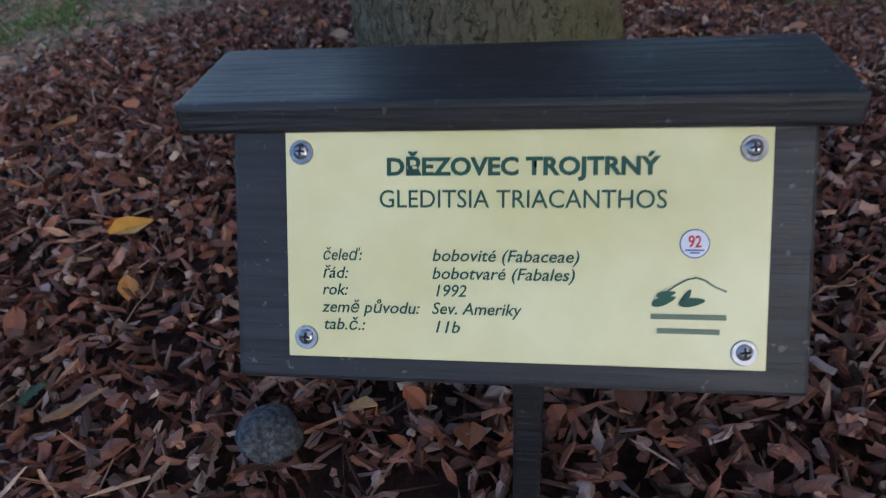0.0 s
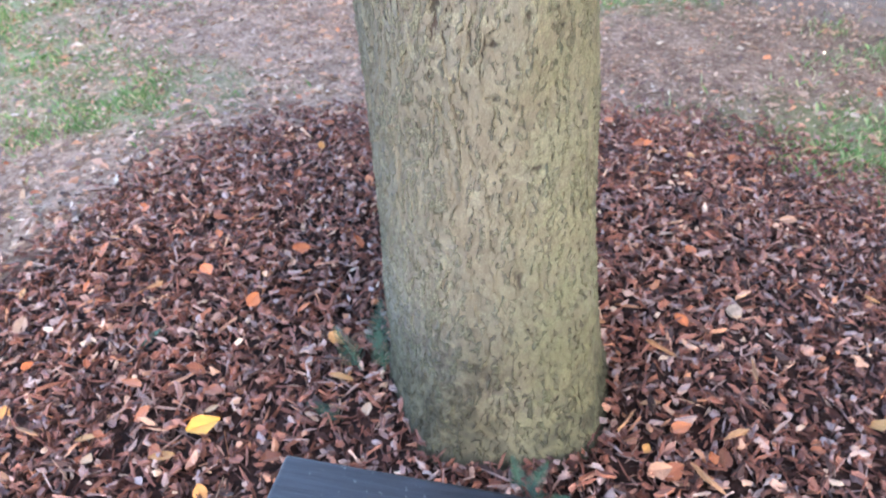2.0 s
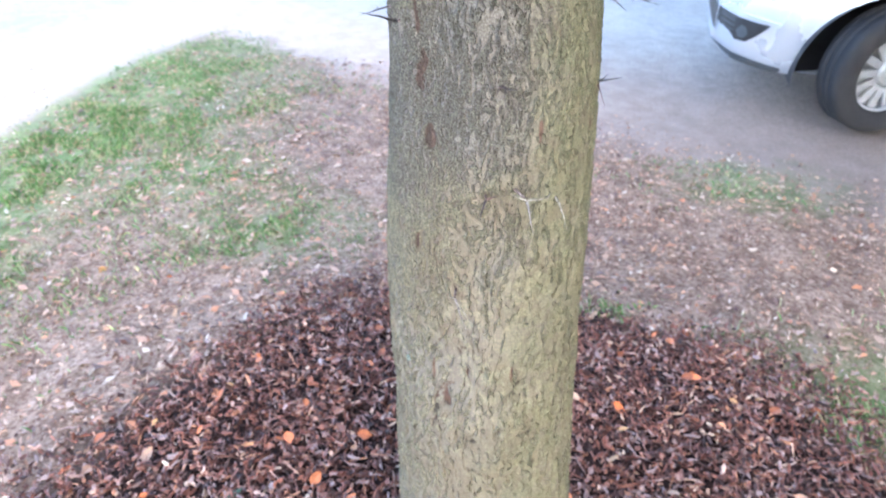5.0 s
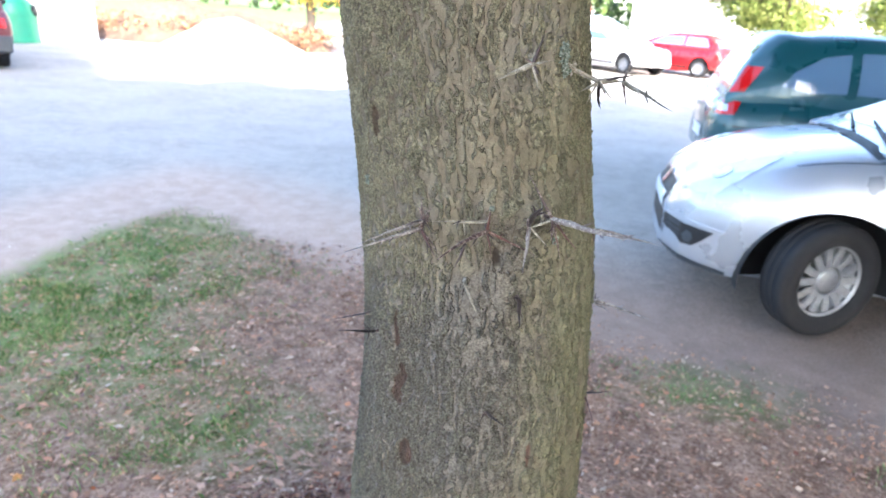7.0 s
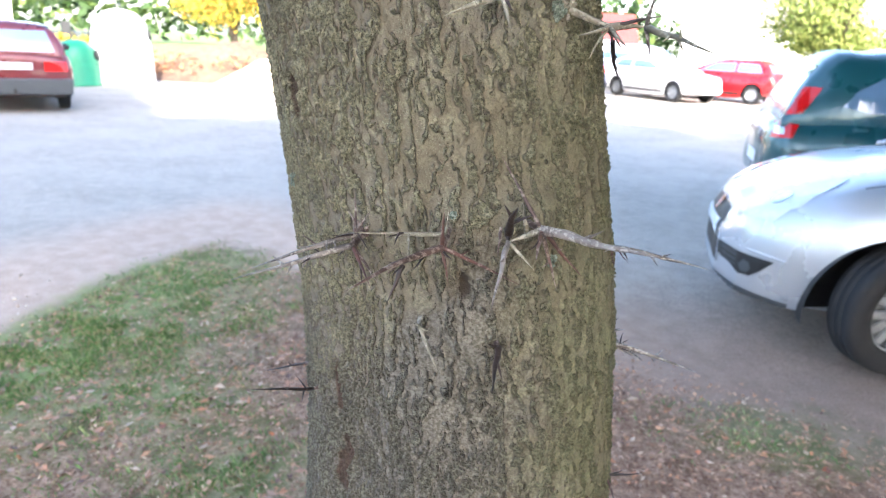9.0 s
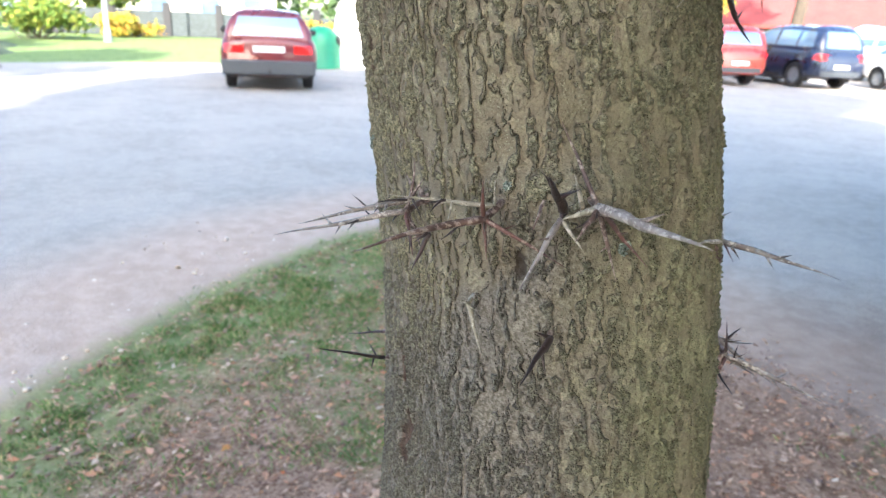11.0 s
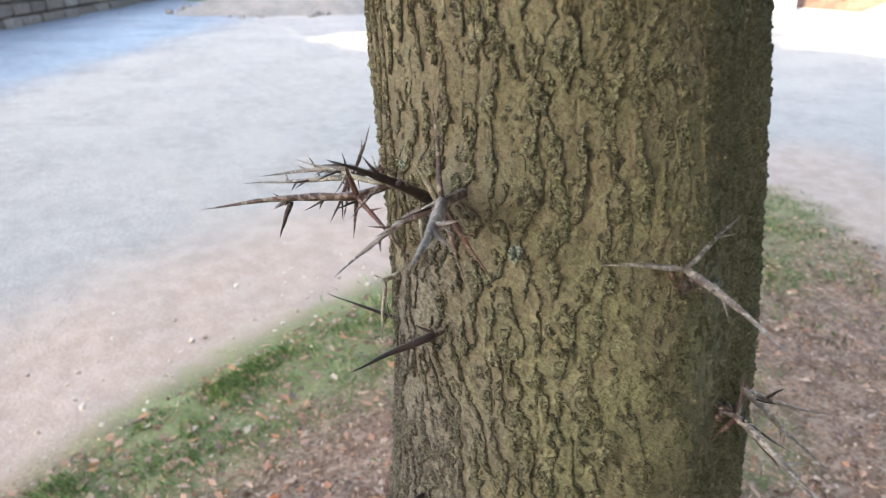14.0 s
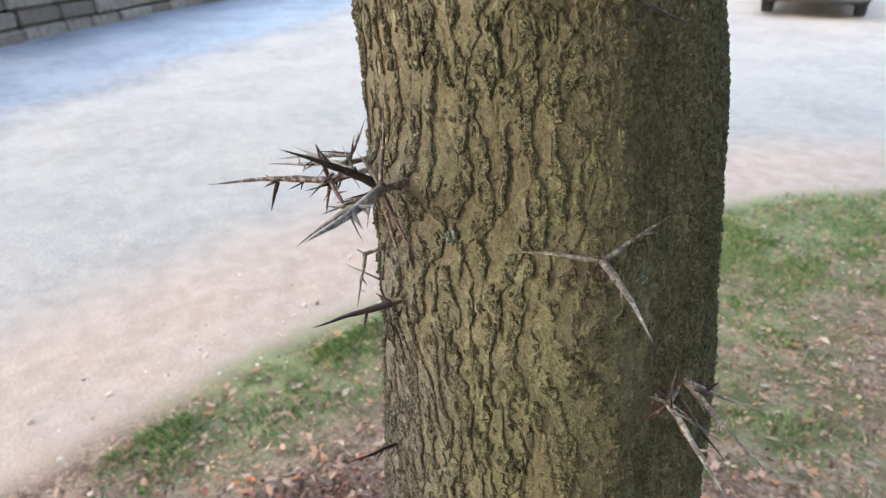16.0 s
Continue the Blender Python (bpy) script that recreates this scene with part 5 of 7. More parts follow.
def build_small_things():
    rs = random.Random(31)
    # a grey stone in the mulch
    bm = bmesh.new()
    bmesh.ops.create_icosphere(bm, subdivisions=4, radius=0.0225)
    for v in bm.verts:
        k = 1 + 0.25 * noise.noise(v.co * 45) + 0.07 * noise.noise(v.co * 160)
        v.co = Vector((v.co.x * 1.05, v.co.y, v.co.z * 0.8)) * k
    m = Mat("grey_stone", 0.75, 0.0, 0.4)
    n = m.noise(m.place(), 210, 5, 0.7)
    m.colour(m.mix(m.step(n, 0.4, 0.66), lin((0.16, 0.17, 0.185)), lin((0.36, 0.37, 0.385)))).bump(n, 0.002)
    ob = tagged(link("stone", bm, m.m, None, "", True), "rough dark grey stone lying on the bark chips", "stone")
    ob.location = (-0.0436, -0.3085, ground_z(-0.0436, -0.3085) + 0.021)
    # a pale cut slice of wood
    bm = bmesh.new()
    bmesh.ops.create_cone(bm, cap_ends=True, segments=18, radius1=0.0125, radius2=0.0115, depth=0.006)
    for v in bm.verts:
        v.co.x *= 1 + 0.1 * noise.noise(v.co * 90)
    pale = plain("pale_wood", lin((0.66, 0.56, 0.47)), 0.8, 0, 120, 0.001, 0.25)
    ob = tagged(link("wood_slice", bm, pale), "small pale round wood slice on the mulch", "wood")
    ob.matrix_world = pose(0.656, 0.096, ground_z(0.656, 0.096) + 0.026, 12, -8, 0)
    # pale splinters
    for x, y, a, ln, wd in ((-0.186, -0.237, 38, 0.062, 0.014), (0.47, -0.19, -60, 0.06, 0.006), (0.62, -0.03, 75, 0.055, 0.007), (0.50, 0.03, -50, 0.06, 0.005),
                            (0.42, 0.10, 150, 0.045, 0.005), (0.40, -0.09, 35, 0.05, 0.005), (0.54, -0.13, 10, 0.045, 0.009), (-0.30, 0.33, 20, 0.05, 0.008), (-0.42, 0.05, -30, 0.05, 0.01), (0.3, -0.28, 15, 0.05, 0.005)):
        bm = bmesh.new()
        vs = [bm.verts.new(v) for v in chip_shape(rs, ln, wd, 0.005)]
        for f in CHIP_FACES:
            bm.faces.new([vs[i] for i in f])
        bmesh.ops.bevel(bm, geom=bm.edges[:], offset=0.0008, segments=1, affect="EDGES")
        ob = tagged(link("wood_splinter", bm, plain("fresh_wood", lin((0.62, 0.45, 0.31)), 0.8, 0, 90, 0.001, 0.25)), "pale torn wood splinter lying on the mulch", "wood", "wood splinters")
        ob.matrix_world = pose(x, y, ground_z(x, y) + 0.028, rs.uniform(-8, 8), rs.uniform(-10, 10), a)
    # the yellow leaf
    me = leaf_mesh(rs, 0.046)
    me.materials.append(plain("yellow_leaf", lin((0.84, 0.60, 0.22)), 0.6, 0, 60, 0.0005, 0.12))
    ob = tagged(new("yellow_leaf", me), "fallen yellow leaf on dark bark chips", "leaf")
    ob.matrix_world = pose(-0.172, 0.010, ground_z(-0.172, 0.010) + 0.024, 8, 4, 20)
    # fallen conifer sprigs
    green = plain("sprig_green", lin((0.20, 0.30, 0.20)), 0.6, 0, 80, 0, 0.2)
    for x, y, z0, ln, a, lift in ((0.135, -0.30, 0.02, 0.075, 60, 0.25), (0.12, -0.28, 0.02, 0.06, 110, 0.3), (-0.25, -0.20, 0.02, 0.035, 20, 0.3), (0.075, 0.10, 0.03, 0.085, 75, 0.75), (0.05, 0.07, 0.03, 0.08, 120, 0.6),
                                  (0.085, 0.06, 0.03, 0.07, 95, 1.0), (0.02, -0.01, 0.02, 0.06, 150, 0.3), (-0.30, 0.20, 0.02, 0.045, 30, 0.4), (0.235, -0.175, 0.02, 0.06, 40, 0.5), (0.24, -0.165, 0.02, 0.05, 100, 0.6), (0.245, -0.18, 0.02, 0.05, -10, 0.4), (0.15, -0.29, 0.02, 0.06, 20, 0.5)):
        bm = bmesh.new()
        d = Vector((math.cos(radians(a)), math.sin(radians(a)), lift)).normalized()
        s = d.cross(Vector((0, 0, 1))).normalized()
        o = Vector((x, y, ground_z(x, y) + z0 - 0.01))
        limb(bm, [o, o + d * ln * 0.5, o + d * ln], 0.0012, 0.0006, 5)
        sprig = tagged(link("conifer_sprig", bm, green), "small dark green conifer sprig on the mulch", "twig", "conifer sprigs")
        bm = bmesh.new()
        for k in range(16):
            q = 0.12 + 0.86 * k / 16
            for w in (-1, 1):
                f = o + d * ln * q
                e = f + (s * w + d * 0.6 + Vector((0, 0, rs.uniform(-0.1, 0.25)))).normalized() * ln * 0.30 * (1.15 - q)
                t = d * 0.0013
                bm.faces.new([bm.verts.new(p) for p in (f - t, f + t, e + t * 0.5, e - t * 0.4)])
        tagged(part("needles", bm, green, sprig), kind="stuff")
    # dry stems
    for x, y, ln, a, lift in ((0.075, -0.30, 0.10, 110, 0.6), (0.19, -0.33, 0.09, -20, 0.15), (0.40, -0.30, 0.10, 5, 0.1), (-0.17, -0.15, 0.08, 60, 0.2), (0.33, -0.31, 0.07, 80, 0.4)):
        bm = bmesh.new()
        d = Vector((math.cos(radians(a)), math.sin(radians(a)), lift)).normalized()
        o = Vector((x, y, ground_z(x, y) + 0.015))
        limb(bm, wander(o, o + d * ln, 5, 0.04, rs), 0.0009, 0.0005, 5)
        tagged(link("dry_stem", bm, plain("dry_stem", lin((0.58, 0.47, 0.37)), 0.8), None, "", True), "thin dry pale stem lying on the mulch", "stem", "dry stems")


build_small_things()

# ================= parked cars =================
from mathutils.bvhtree import BVHTree


def paint(name, c, flake=0.35):
    m = Mat(name, 0.32, flake, 0.5)
    n = m.noise(m.place(), 900, 2)
    dust = m.noise(m.place(), 3, 4)
    m.colour(m.mix(m.step(n, 0.3, 0.7, 0.0, 0.25), c, tuple(min(1, v * 1.25) for v in c[:3]) + (1.0,)))
    m.roughness(m.step(dust, 0.3, 0.7, 0.24, 0.4))
    m.b.inputs["Coat Weight"].default_value = 0.6
    m.b.inputs["Coat Roughness"].default_value = 0.06
    return m.m


def glass(name, c=(0.03, 0.04, 0.05, 1.0)):
    m = Mat(name, 0.05, 0.0, 0.9)
    m.colour(c)
    m.b.inputs["Coat Weight"].default_value = 1.0
    return m.m


RUBBER = plain("tyre_rubber", lin((0.12, 0.12, 0.13)), 0.85, 0, 90, 0.002, 0.15)
TRIM = plain("black_plastic", lin((0.09, 0.09, 0.10)), 0.6, 0, 120, 0.0005)
TRIM_GREY = plain("dark_grey_plastic", lin((0.24, 0.26, 0.28)), 0.6, 0, 120, 0.0005)
ALLOY = plain("silver_wheel_paint", lin((0.62, 0.63, 0.64)), 0.35, 0.5, 60)
GLASS = glass("tinted_car_glass")
# the blue of a reflected sky is put into this glass colour
GLASS_BLUE = glass("sky_tinted_car_glass", (0.10, 0.17, 0.26, 1.0))
LAMP_CLEAR = plain("clear_lamp", lin((0.80, 0.82, 0.84)), 0.08, 0.3, 60, 0, 0.08)
LAMP_RED = plain("red_lamp", lin((0.78, 0.10, 0.11)), 0.15, 0.0, 60, 0, 0.1)
PLATE = plain("white_plate", lin((0.86, 0.87, 0.88)), 0.4)
CHROME = plain("chrome", lin((0.75, 0.75, 0.77)), 0.12, 1.0)


def curve_at(x, pts):
    xs, ys = np.array([p[0] for p in pts], float), np.array([p[1] for p in pts], float)
    return float(spline(np.array([min(max(x, xs[0]), xs[-1])]), xs, ys)[0])


def loft(sections):
    """A skin over mirrored half sections, each a list of (y, z) from the sill to the middle line."""
    bm = bmesh.new()
    rows = []
    for x, half in sections:
        ring = [bm.verts.new((x, y, z)) for y, z in half] + [bm.verts.new((x, -y, z)) for y, z in half[-2::-1]]
        rows.append(ring)
    for a, b in zip(rows, rows[1:]):
        for k in range(len(a) - 1):
            bm.faces.new((a[k], a[k + 1], b[k + 1], b[k]))
        bm.faces.new((a[-1], a[0], b[0], b[-1]))
    for r in (rows[0], rows[-1]):
        bm.faces.new(r)
    bmesh.ops.recalc_face_normals(bm, faces=bm.faces[:])
    return bm


def carve(bm, cutters):
    """The mesh with the wheel arches cut out of it."""
    me = bpy.data.meshes.new("tmp")
    bm.to_mesh(me)
    bm.free()
    body = new("tmp", me)
    tools = []
    for c in cutters:
        mm = bpy.data.meshes.new("tmp")
        c.to_mesh(mm)
        c.free()
        tool = new("tmp", mm)
        mod = body.modifiers.new("cut", "BOOLEAN")
        mod.operation, mod.solver, mod.object = "DIFFERENCE", "EXACT", tool
        tools.append(tool)
    out = bmesh.new()
    done = bpy.data.meshes.new_from_object(body.evaluated_get(bpy.context.evaluated_depsgraph_get()))
    out.from_mesh(done)
    for o in tools + [body]:
        bpy.data.objects.remove(o)
    return out


def inlay(tree_, poly, plane, side, lift=0.004, cuts=4):
    """A thin panel that follows a body's skin. poly: its outline in (x, z) for plane "side", in (y, z) for "end", in (x, y) for "top"."""
    bm = bmesh.new()
    if plane == "side":
        vs, d = [(x, 3.0 * side, z) for x, z in poly], Vector((0, -side, 0))
    elif plane == "end":
        vs, d = [(6.0 * side, y, z) for y, z in poly], Vector((-side, 0, 0))
    else:
        vs, d = [(x, y, 4.0) for x, y in poly], Vector((0, 0, -1))
    bm.faces.new([bm.verts.new(v) for v in vs])
    bmesh.ops.triangulate(bm, faces=bm.faces[:])
    bmesh.ops.subdivide_edges(bm, edges=bm.edges[:], cuts=cuts, use_grid_fill=True)
    bmesh.ops.subdivide_edges(bm, edges=bm.edges[:], cuts=1, use_grid_fill=True)
    lost = []
    for v in bm.verts:
        hit, n, _, _ = tree_.ray_cast(v.co, d)
        if hit is None:
            lost.append(v)
        else:
            v.co = hit - d * lift
    bmesh.ops.delete(bm, geom=lost, context="VERTS")
    for f in bm.faces:
        f.smooth = True
    bmesh.ops.recalc_face_normals(bm, faces=bm.faces[:])
    return bm


def lathe(profile, sides=36, caps=True):
    """A solid of revolution about the y axis from (radius, y) pairs."""
    bm = bmesh.new()
    rows = [[bm.verts.new((r * math.cos(t), y, r * math.sin(t))) for t in [2 * math.pi * k / sides for k in range(sides)]] for r, y in profile]
    for a, b in zip(rows, rows[1:]):
        for k in range(sides):
            bm.faces.new((a[k], a[(k + 1) % sides], b[(k + 1) % sides], b[k]))
    if caps:
        bm.faces.new(rows[0])
        bm.faces.new(rows[-1])
    bmesh.ops.recalc_face_normals(bm, faces=bm.faces[:])
    return bm


def add_wheel(car, x, y, r, spokes, near):
    s = 1 if y > 0 else -1
    w = 0.095
    tyre = lathe([(r * 0.66, -w * 0.9), (r * 0.82, -w), (r * 0.95, -w * 0.92), (r, -w * 0.70), (r, -w * 0.30), (r * 0.988, -w * 0.27), (r * 0.988, -w * 0.21), (r, -w * 0.18), (r, w * 0.18),
                  (r * 0.988, w * 0.21), (r * 0.988, w * 0.27), (r, w * 0.30), (r, w * 0.70), (r * 0.95, w * 0.92), (r * 0.82, w), (r * 0.66, w * 0.9), (r * 0.62, w * 0.6)], 48 if near else 28, False)
    wheel = part("wheel", tyre, RUBBER, car, "black tyre", True)
    wheel.location = (x, y, r)
    R = r * 0.64
    dish = lathe([(R * 0.2, 0.02 * s), (R * 0.98, 0.005 * s), (R * 1.02, 0.055 * s), (R * 0.94, 0.060 * s), (R * 0.90, 0.035 * s), (R * 0.5, 0.030 * s), (R * 0.1, 0.03 * s)], 36)
    rim = part("rim", dish, TRIM_GREY, wheel, "", True)
    for k in range(spokes):
        a = 2 * math.pi * k / spokes
        bm = bmesh.new()
        box(bm, (R * 0.52, 0.014, R * (2.9 / spokes)), (R * 0.64, 0.052 * s, 0), bevel=0.004)
        bmesh.ops.rotate(bm, verts=bm.verts[:], cent=(0, 0, 0), matrix=Matrix.Rotation(a, 3, "Y"))
        if near:
            part("spoke", bm, ALLOY, wheel)
        else:
            me = bpy.data.meshes.new("t")
            bm.to_mesh(me)
            if k == 0:
                joined = bmesh.new()
            joined.from_mesh(me)
            bm.free()
            if k == spokes - 1:
                part("spokes", joined, ALLOY, wheel)
    bm = lathe([(R * 0.36, 0.04 * s), (R * 0.36, 0.056 * s), (R * 0.26, 0.063 * s), (R * 0.05, 0.065 * s)], 24)
    part("hub_cap", bm, ALLOY, wheel, "", True)
    bm = lathe([(R * 1.03, 0.04 * s), (R * 1.03, 0.066 * s), (R * 0.93, 0.068 * s), (R * 0.93, 0.04 * s)], 36)
    part("rim_ring", bm, ALLOY, wheel, "", True)
    return wheel


def crease(bm):
    """Smooth panels with sharp edges between them."""
    bmesh.ops.dissolve_degenerate(bm, dist=0.0005, edges=bm.edges[:])
    bm.normal_update()
    for f in bm.faces:
        f.smooth = True
    for e in bm.edges:
        e.smooth = not (len(e.link_faces) == 2 and e.calc_face_angle(0.0) > 0.7)


def build_car(name, label, m, body_mat, top, width, low, roof, base, r, spokes=9, near=False, glass_mat=None, arch=1.17):
    """A car: x forward, the front axle's middle at the origin. top, width and low give the shoulder line, half width and sill
    along x; roof the line of the cabin; base the wheelbase."""
    glass_mat = glass_mat or GLASS
    car = tagged(empty(name, m), label, "car")
    x0, x1 = top[0][0], top[-1][0]
    xs = sorted(set(list(np.linspace(x0, x1, 46)) + [x0 + 0.03, x1 - 0.02, x1 - 0.05, x1 - 0.09]))
    secs = []
    for x in xs:
        t, w, b = curve_at(x, top), curve_at(x, width), curve_at(x, low)
        h = t - b
        secs.append((x, [(0.0, b), (w * 0.80, b), (w * 0.93, b + h * 0.06), (w * 0.985, b + h * 0.22), (w, b + h * 0.45), (w * 0.995, b + h * 0.62), (w * 0.965, b + h * 0.80), (w * 0.915, b + h * 0.92), (w * 0.80, b + h * 0.99),
                         (w * 0.5, t + 0.022), (0.0, t + 0.035)]))
    cut = []
    ww = curve_at(0.0, width)
    for ax in (0.0, -base):
        for s in (1, -1):
            c = bmesh.new()
            bmesh.ops.create_cone(c, cap_ends=True, segments=40, radius1=r * arch, radius2=r * arch, depth=0.50, matrix=Matrix.Translation((ax, s * ww * 0.93, r * (2.21 - arch))) @ Matrix.Rotation(radians(90), 4, "X"))
            cut.append(c)
    bm = carve(loft(secs), cut)
    skin = BVHTree.FromBMesh(bm)
    crease(bm)
    body = part("body", bm, body_mat, car)
    for ax in (0.0, -base):
        for s in (1, -1):
            c = lathe([(r * (arch - 0.005), -0.05), (r * (arch - 0.005), 0.20), (r * 0.4, 0.21)] if s < 0 else [(r * (arch - 0.005), 0.05), (r * (arch - 0.005), -0.20), (r * 0.4, -0.21)], 40, False)
            bmesh.ops.delete(c, geom=[v for v in c.verts if v.co.z < 0.165 - r * (2.21 - arch)], context="VERTS")
            well = part("wheel_well", c, TRIM, car, "", True)
            well.location = (ax, s * (ww * 0.93 - 0.01), r * (2.21 - arch))
    c0, c1 = roof[0][0], roof[-1][0]
    secs = []
    for x in np.linspace(c0, c1, 34):
        z, w, b = curve_at(x, roof), curve_at(x, width), curve_at(x, top) - 0.02
        h = max(z - b, 0.02)
        secs.append((x, [(0.0, b - 0.05), (w * 0.90, b - 0.05), (w * 0.905, b + h * 0.04), (w * (0.90 - 0.06 * min(1, h)), b + h * 0.35), (w * (0.90 - 0.16 * min(1, h / 0.5)), b + h * 0.78), (w * (0.90 - 0.24 * min(1, h / 0.5)), b + h * 0.93), (w * (0.86 - 0.38 * min(1, h / 0.5)), b + h * 0.99), (0.0, z + 0.015)]))
    bm = loft(secs)
    cab = BVHTree.FromBMesh(bm)
    crease(bm)
    part("cabin", bm, body_mat, car)
    for ax in (0.0, -base):
        for s in (1, -1):
            add_wheel(car, ax, s * (ww - 0.115), r, spokes, near)
    return car, skin, cab


def yaw_at(x, y, deg, z=-0.028):
    return Matrix.Translation((x, y, z)) @ Matrix.Rotation(radians(deg), 4, "Z")


def side_windows(car, cab, polys, mat):
    for s in (1, -1):
        for p in polys:
            part("side_window", inlay(cab, p, "side", s, 0.004), mat, car, "tinted side window")


def silver_car():
    top = [(-3.17, 0.86), (-3.05, 1.00), (-2.6, 1.03), (-1.5, 1.00), (-0.6, 0.965), (-0.2, 0.94), (0.12, 0.885), (0.40, 0.80), (0.60, 0.71), (0.72, 0.62), (0.78, 0.52)]
    width = [(-3.17, 0.55), (-3.1, 0.70), (-2.9, 0.80), (-2.4, 0.85), (-1.2, 0.853), (-0.3, 0.85), (0.08, 0.84), (0.35, 0.79), (0.56, 0.69), (0.70, 0.55), (0.78, 0.34)]
    low = [(-3.17, 0.36), (-2.9, 0.24), (-2.2, 0.19), (-0.4, 0.18), (0.3, 0.19), (0.54, 0.20), (0.70, 0.22), (0.78, 0.26)]
    roof = [(-3.08, 1.02), (-2.95, 1.20), (-2.75, 1.40), (-2.3, 1.47), (-1.7, 1.49), (-1.25, 1.45), (-0.8, 1.26), (-0.4, 1.05), (-0.18, 0.95)]
    mat = paint("silver_paint", lin((0.68, 0.70, 0.73)), 0.5)
    car, skin, cab = build_car("silver_hatchback", "silver hatchback parked on the gravel at the island's edge", yaw_at(2.196, 3.551, 169.6, 0.004), mat, top, width, low, roof, 2.51, 0.305, 14, True, arch=1.36)
    for w in [c for c in car.children if c.name.startswith("wheel") and c.location.x > -0.1 and "well" not in c.name]:
        w.rotation_euler.z = radians(27)
    for s in (1, -1):
        lamp = [(0.725, s * 0.40), (0.655, s * 0.56), (0.585, s * 0.64), (0.48, s * 0.67), (0.37, s * 0.61), (0.275, s * 0.53), (0.24, s * 0.46), (0.39, s * 0.44), (0.56, s * 0.37), (0.675, s * 0.33)]
        h = part("headlight", inlay(skin, lamp, "top", 1, 0.007, 10), LAMP_CLEAR, car, "clear swept-back headlight")
        part("reflector", inlay(skin, [(0.54 + 0.05 * math.cos(k), s * 0.52 + 0.06 * math.sin(k)) for k in np.linspace(0, 6.0, 14)], "top", 1, 0.012), CHROME, h, "round chrome reflector")
        fog = [(0.775, 0.455), (0.55, 0.452), (0.595, 0.395), (0.64, 0.345), (0.69, 0.340), (0.72, 0.365), (0.775, 0.385)]
        g = part("fog_recess", inlay(skin, fog, "side", s, 0.006, 6), TRIM, car, "dark lower grille recess")
        part("fog_lamp", inlay(skin, [(0.675, 0.425), (0.65, 0.415), (0.64, 0.385), (0.655, 0.358), (0.68, 0.358), (0.695, 0.39)], "side", s, 0.012), TRIM_GREY, g, "dark round fog lamp")
        for z in (0.375, 0.40, 0.425, 0.44):
            part("grille_bar", inlay(skin, [(0.765, z), (0.705, z), (0.705, z + 0.008), (0.765, z + 0.008)], "side", s, 0.012, 2), TRIM_GREY, g)
        bm = bmesh.new()
        limb(bm, [(0.74, s * 0.40, 0.478), (0.69, s * 0.555, 0.478), (0.60, s * 0.665, 0.476), (0.50, s * 0.735, 0.470)], 0.010, 0.004, 8)
        part("bumper_ridge", bm, mat, car, "", True)
        part("lower_lip", inlay(skin, [(0.78, 0.275), (0.455, 0.250), (0.455, 0.195), (0.78, 0.20)], "side", s, 0.006, 6), TRIM_GREY, car, "dark grey bumper lip")
    part("front_grille", inlay(skin, [(-0.30, 0.545), (0.30, 0.545), (0.26, 0.625), (-0.26, 0.625)], "end", 1, 0.004), TRIM, car, "black front grille")
    part("lower_grille", inlay(skin, [(-0.36, 0.33), (0.36, 0.33), (0.36, 0.45), (-0.36, 0.45)], "end", 1, 0.004), TRIM, car)
    part("grille_badge", inlay(skin, [(0.05 * math.cos(k), 0.605 + 0.045 * math.sin(k)) for k in np.linspace(0, 6.0, 14)], "end", 1, 0.012), CHROME, car, "round chrome badge")
    part("number_plate", inlay(skin, [(-0.26, 0.46), (0.26, 0.46), (0.26, 0.55), (-0.26, 0.55)], "end", 1, 0.012), PLATE, car, "blank white plate")
    part("windscreen", inlay(cab, [(-0.30, -0.64), (-0.30, 0.64), (-1.12, 0.53), (-1.12, -0.53)], "top", 1, 0.004), GLASS, car, "sloping windscreen")
    part("rear_window", inlay(cab, [(-3.02, -0.58), (-3.02, 0.58), (-2.78, 0.5), (-2.78, -0.5)], "top", 1, 0.004), GLASS, car)
    side_windows(car, cab, [[(-0.62, 1.03), (-1.60, 1.04), (-1.60, 1.37), (-1.18, 1.34)], [(-1.68, 1.04), (-2.45, 1.06), (-2.35, 1.34), (-1.68, 1.37)]], GLASS)
    bm = bmesh.new()
    limb(bm, [(-0.20, 0.62, 0.985), (-0.30, 0.1, 1.03), (-0.34, -0.1, 1.045)], 0.012, 0.008, 6)
    part("wiper", bm, TRIM, car)
    bm = bmesh.new()
    limb(bm, [(-0.22, -0.05, 1.00), (-0.34, -0.5, 1.04)], 0.012, 0.008, 6)
    part("wiper", bm, TRIM, car)
    part("scuttle", inlay(skin, [(-0.14, -0.70), (-0.14, 0.70), (-0.25, 0.70), (-0.25, -0.70)], "top", 1, 0.006), TRIM, car, "black scuttle panel")
    for s in (1, -1):
        bm = bmesh.new()
        bmesh.ops.create_uvsphere(bm, u_segments=16, v_segments=10, radius=0.1, matrix=Matrix.Translation((-0.72, s * 0.93, 1.03)) @ Matrix.Diagonal((0.6, 1.0, 0.72, 1)))
        part("wing_mirror", bm, mat, car, "", True)
        bm = bmesh.new()
        box(bm, (0.20, 0.03, 0.03), (-1.45, s * 0.862, 0.84), bevel=0.01)
        part("door_handle", bm, mat, car)
        part("door_seam", inlay(skin, [(-0.52, 0.25), (-0.51, 0.25), (-0.56, 0.93), (-0.57, 0.93)], "side", s, 0.002, 2), TRIM, car)
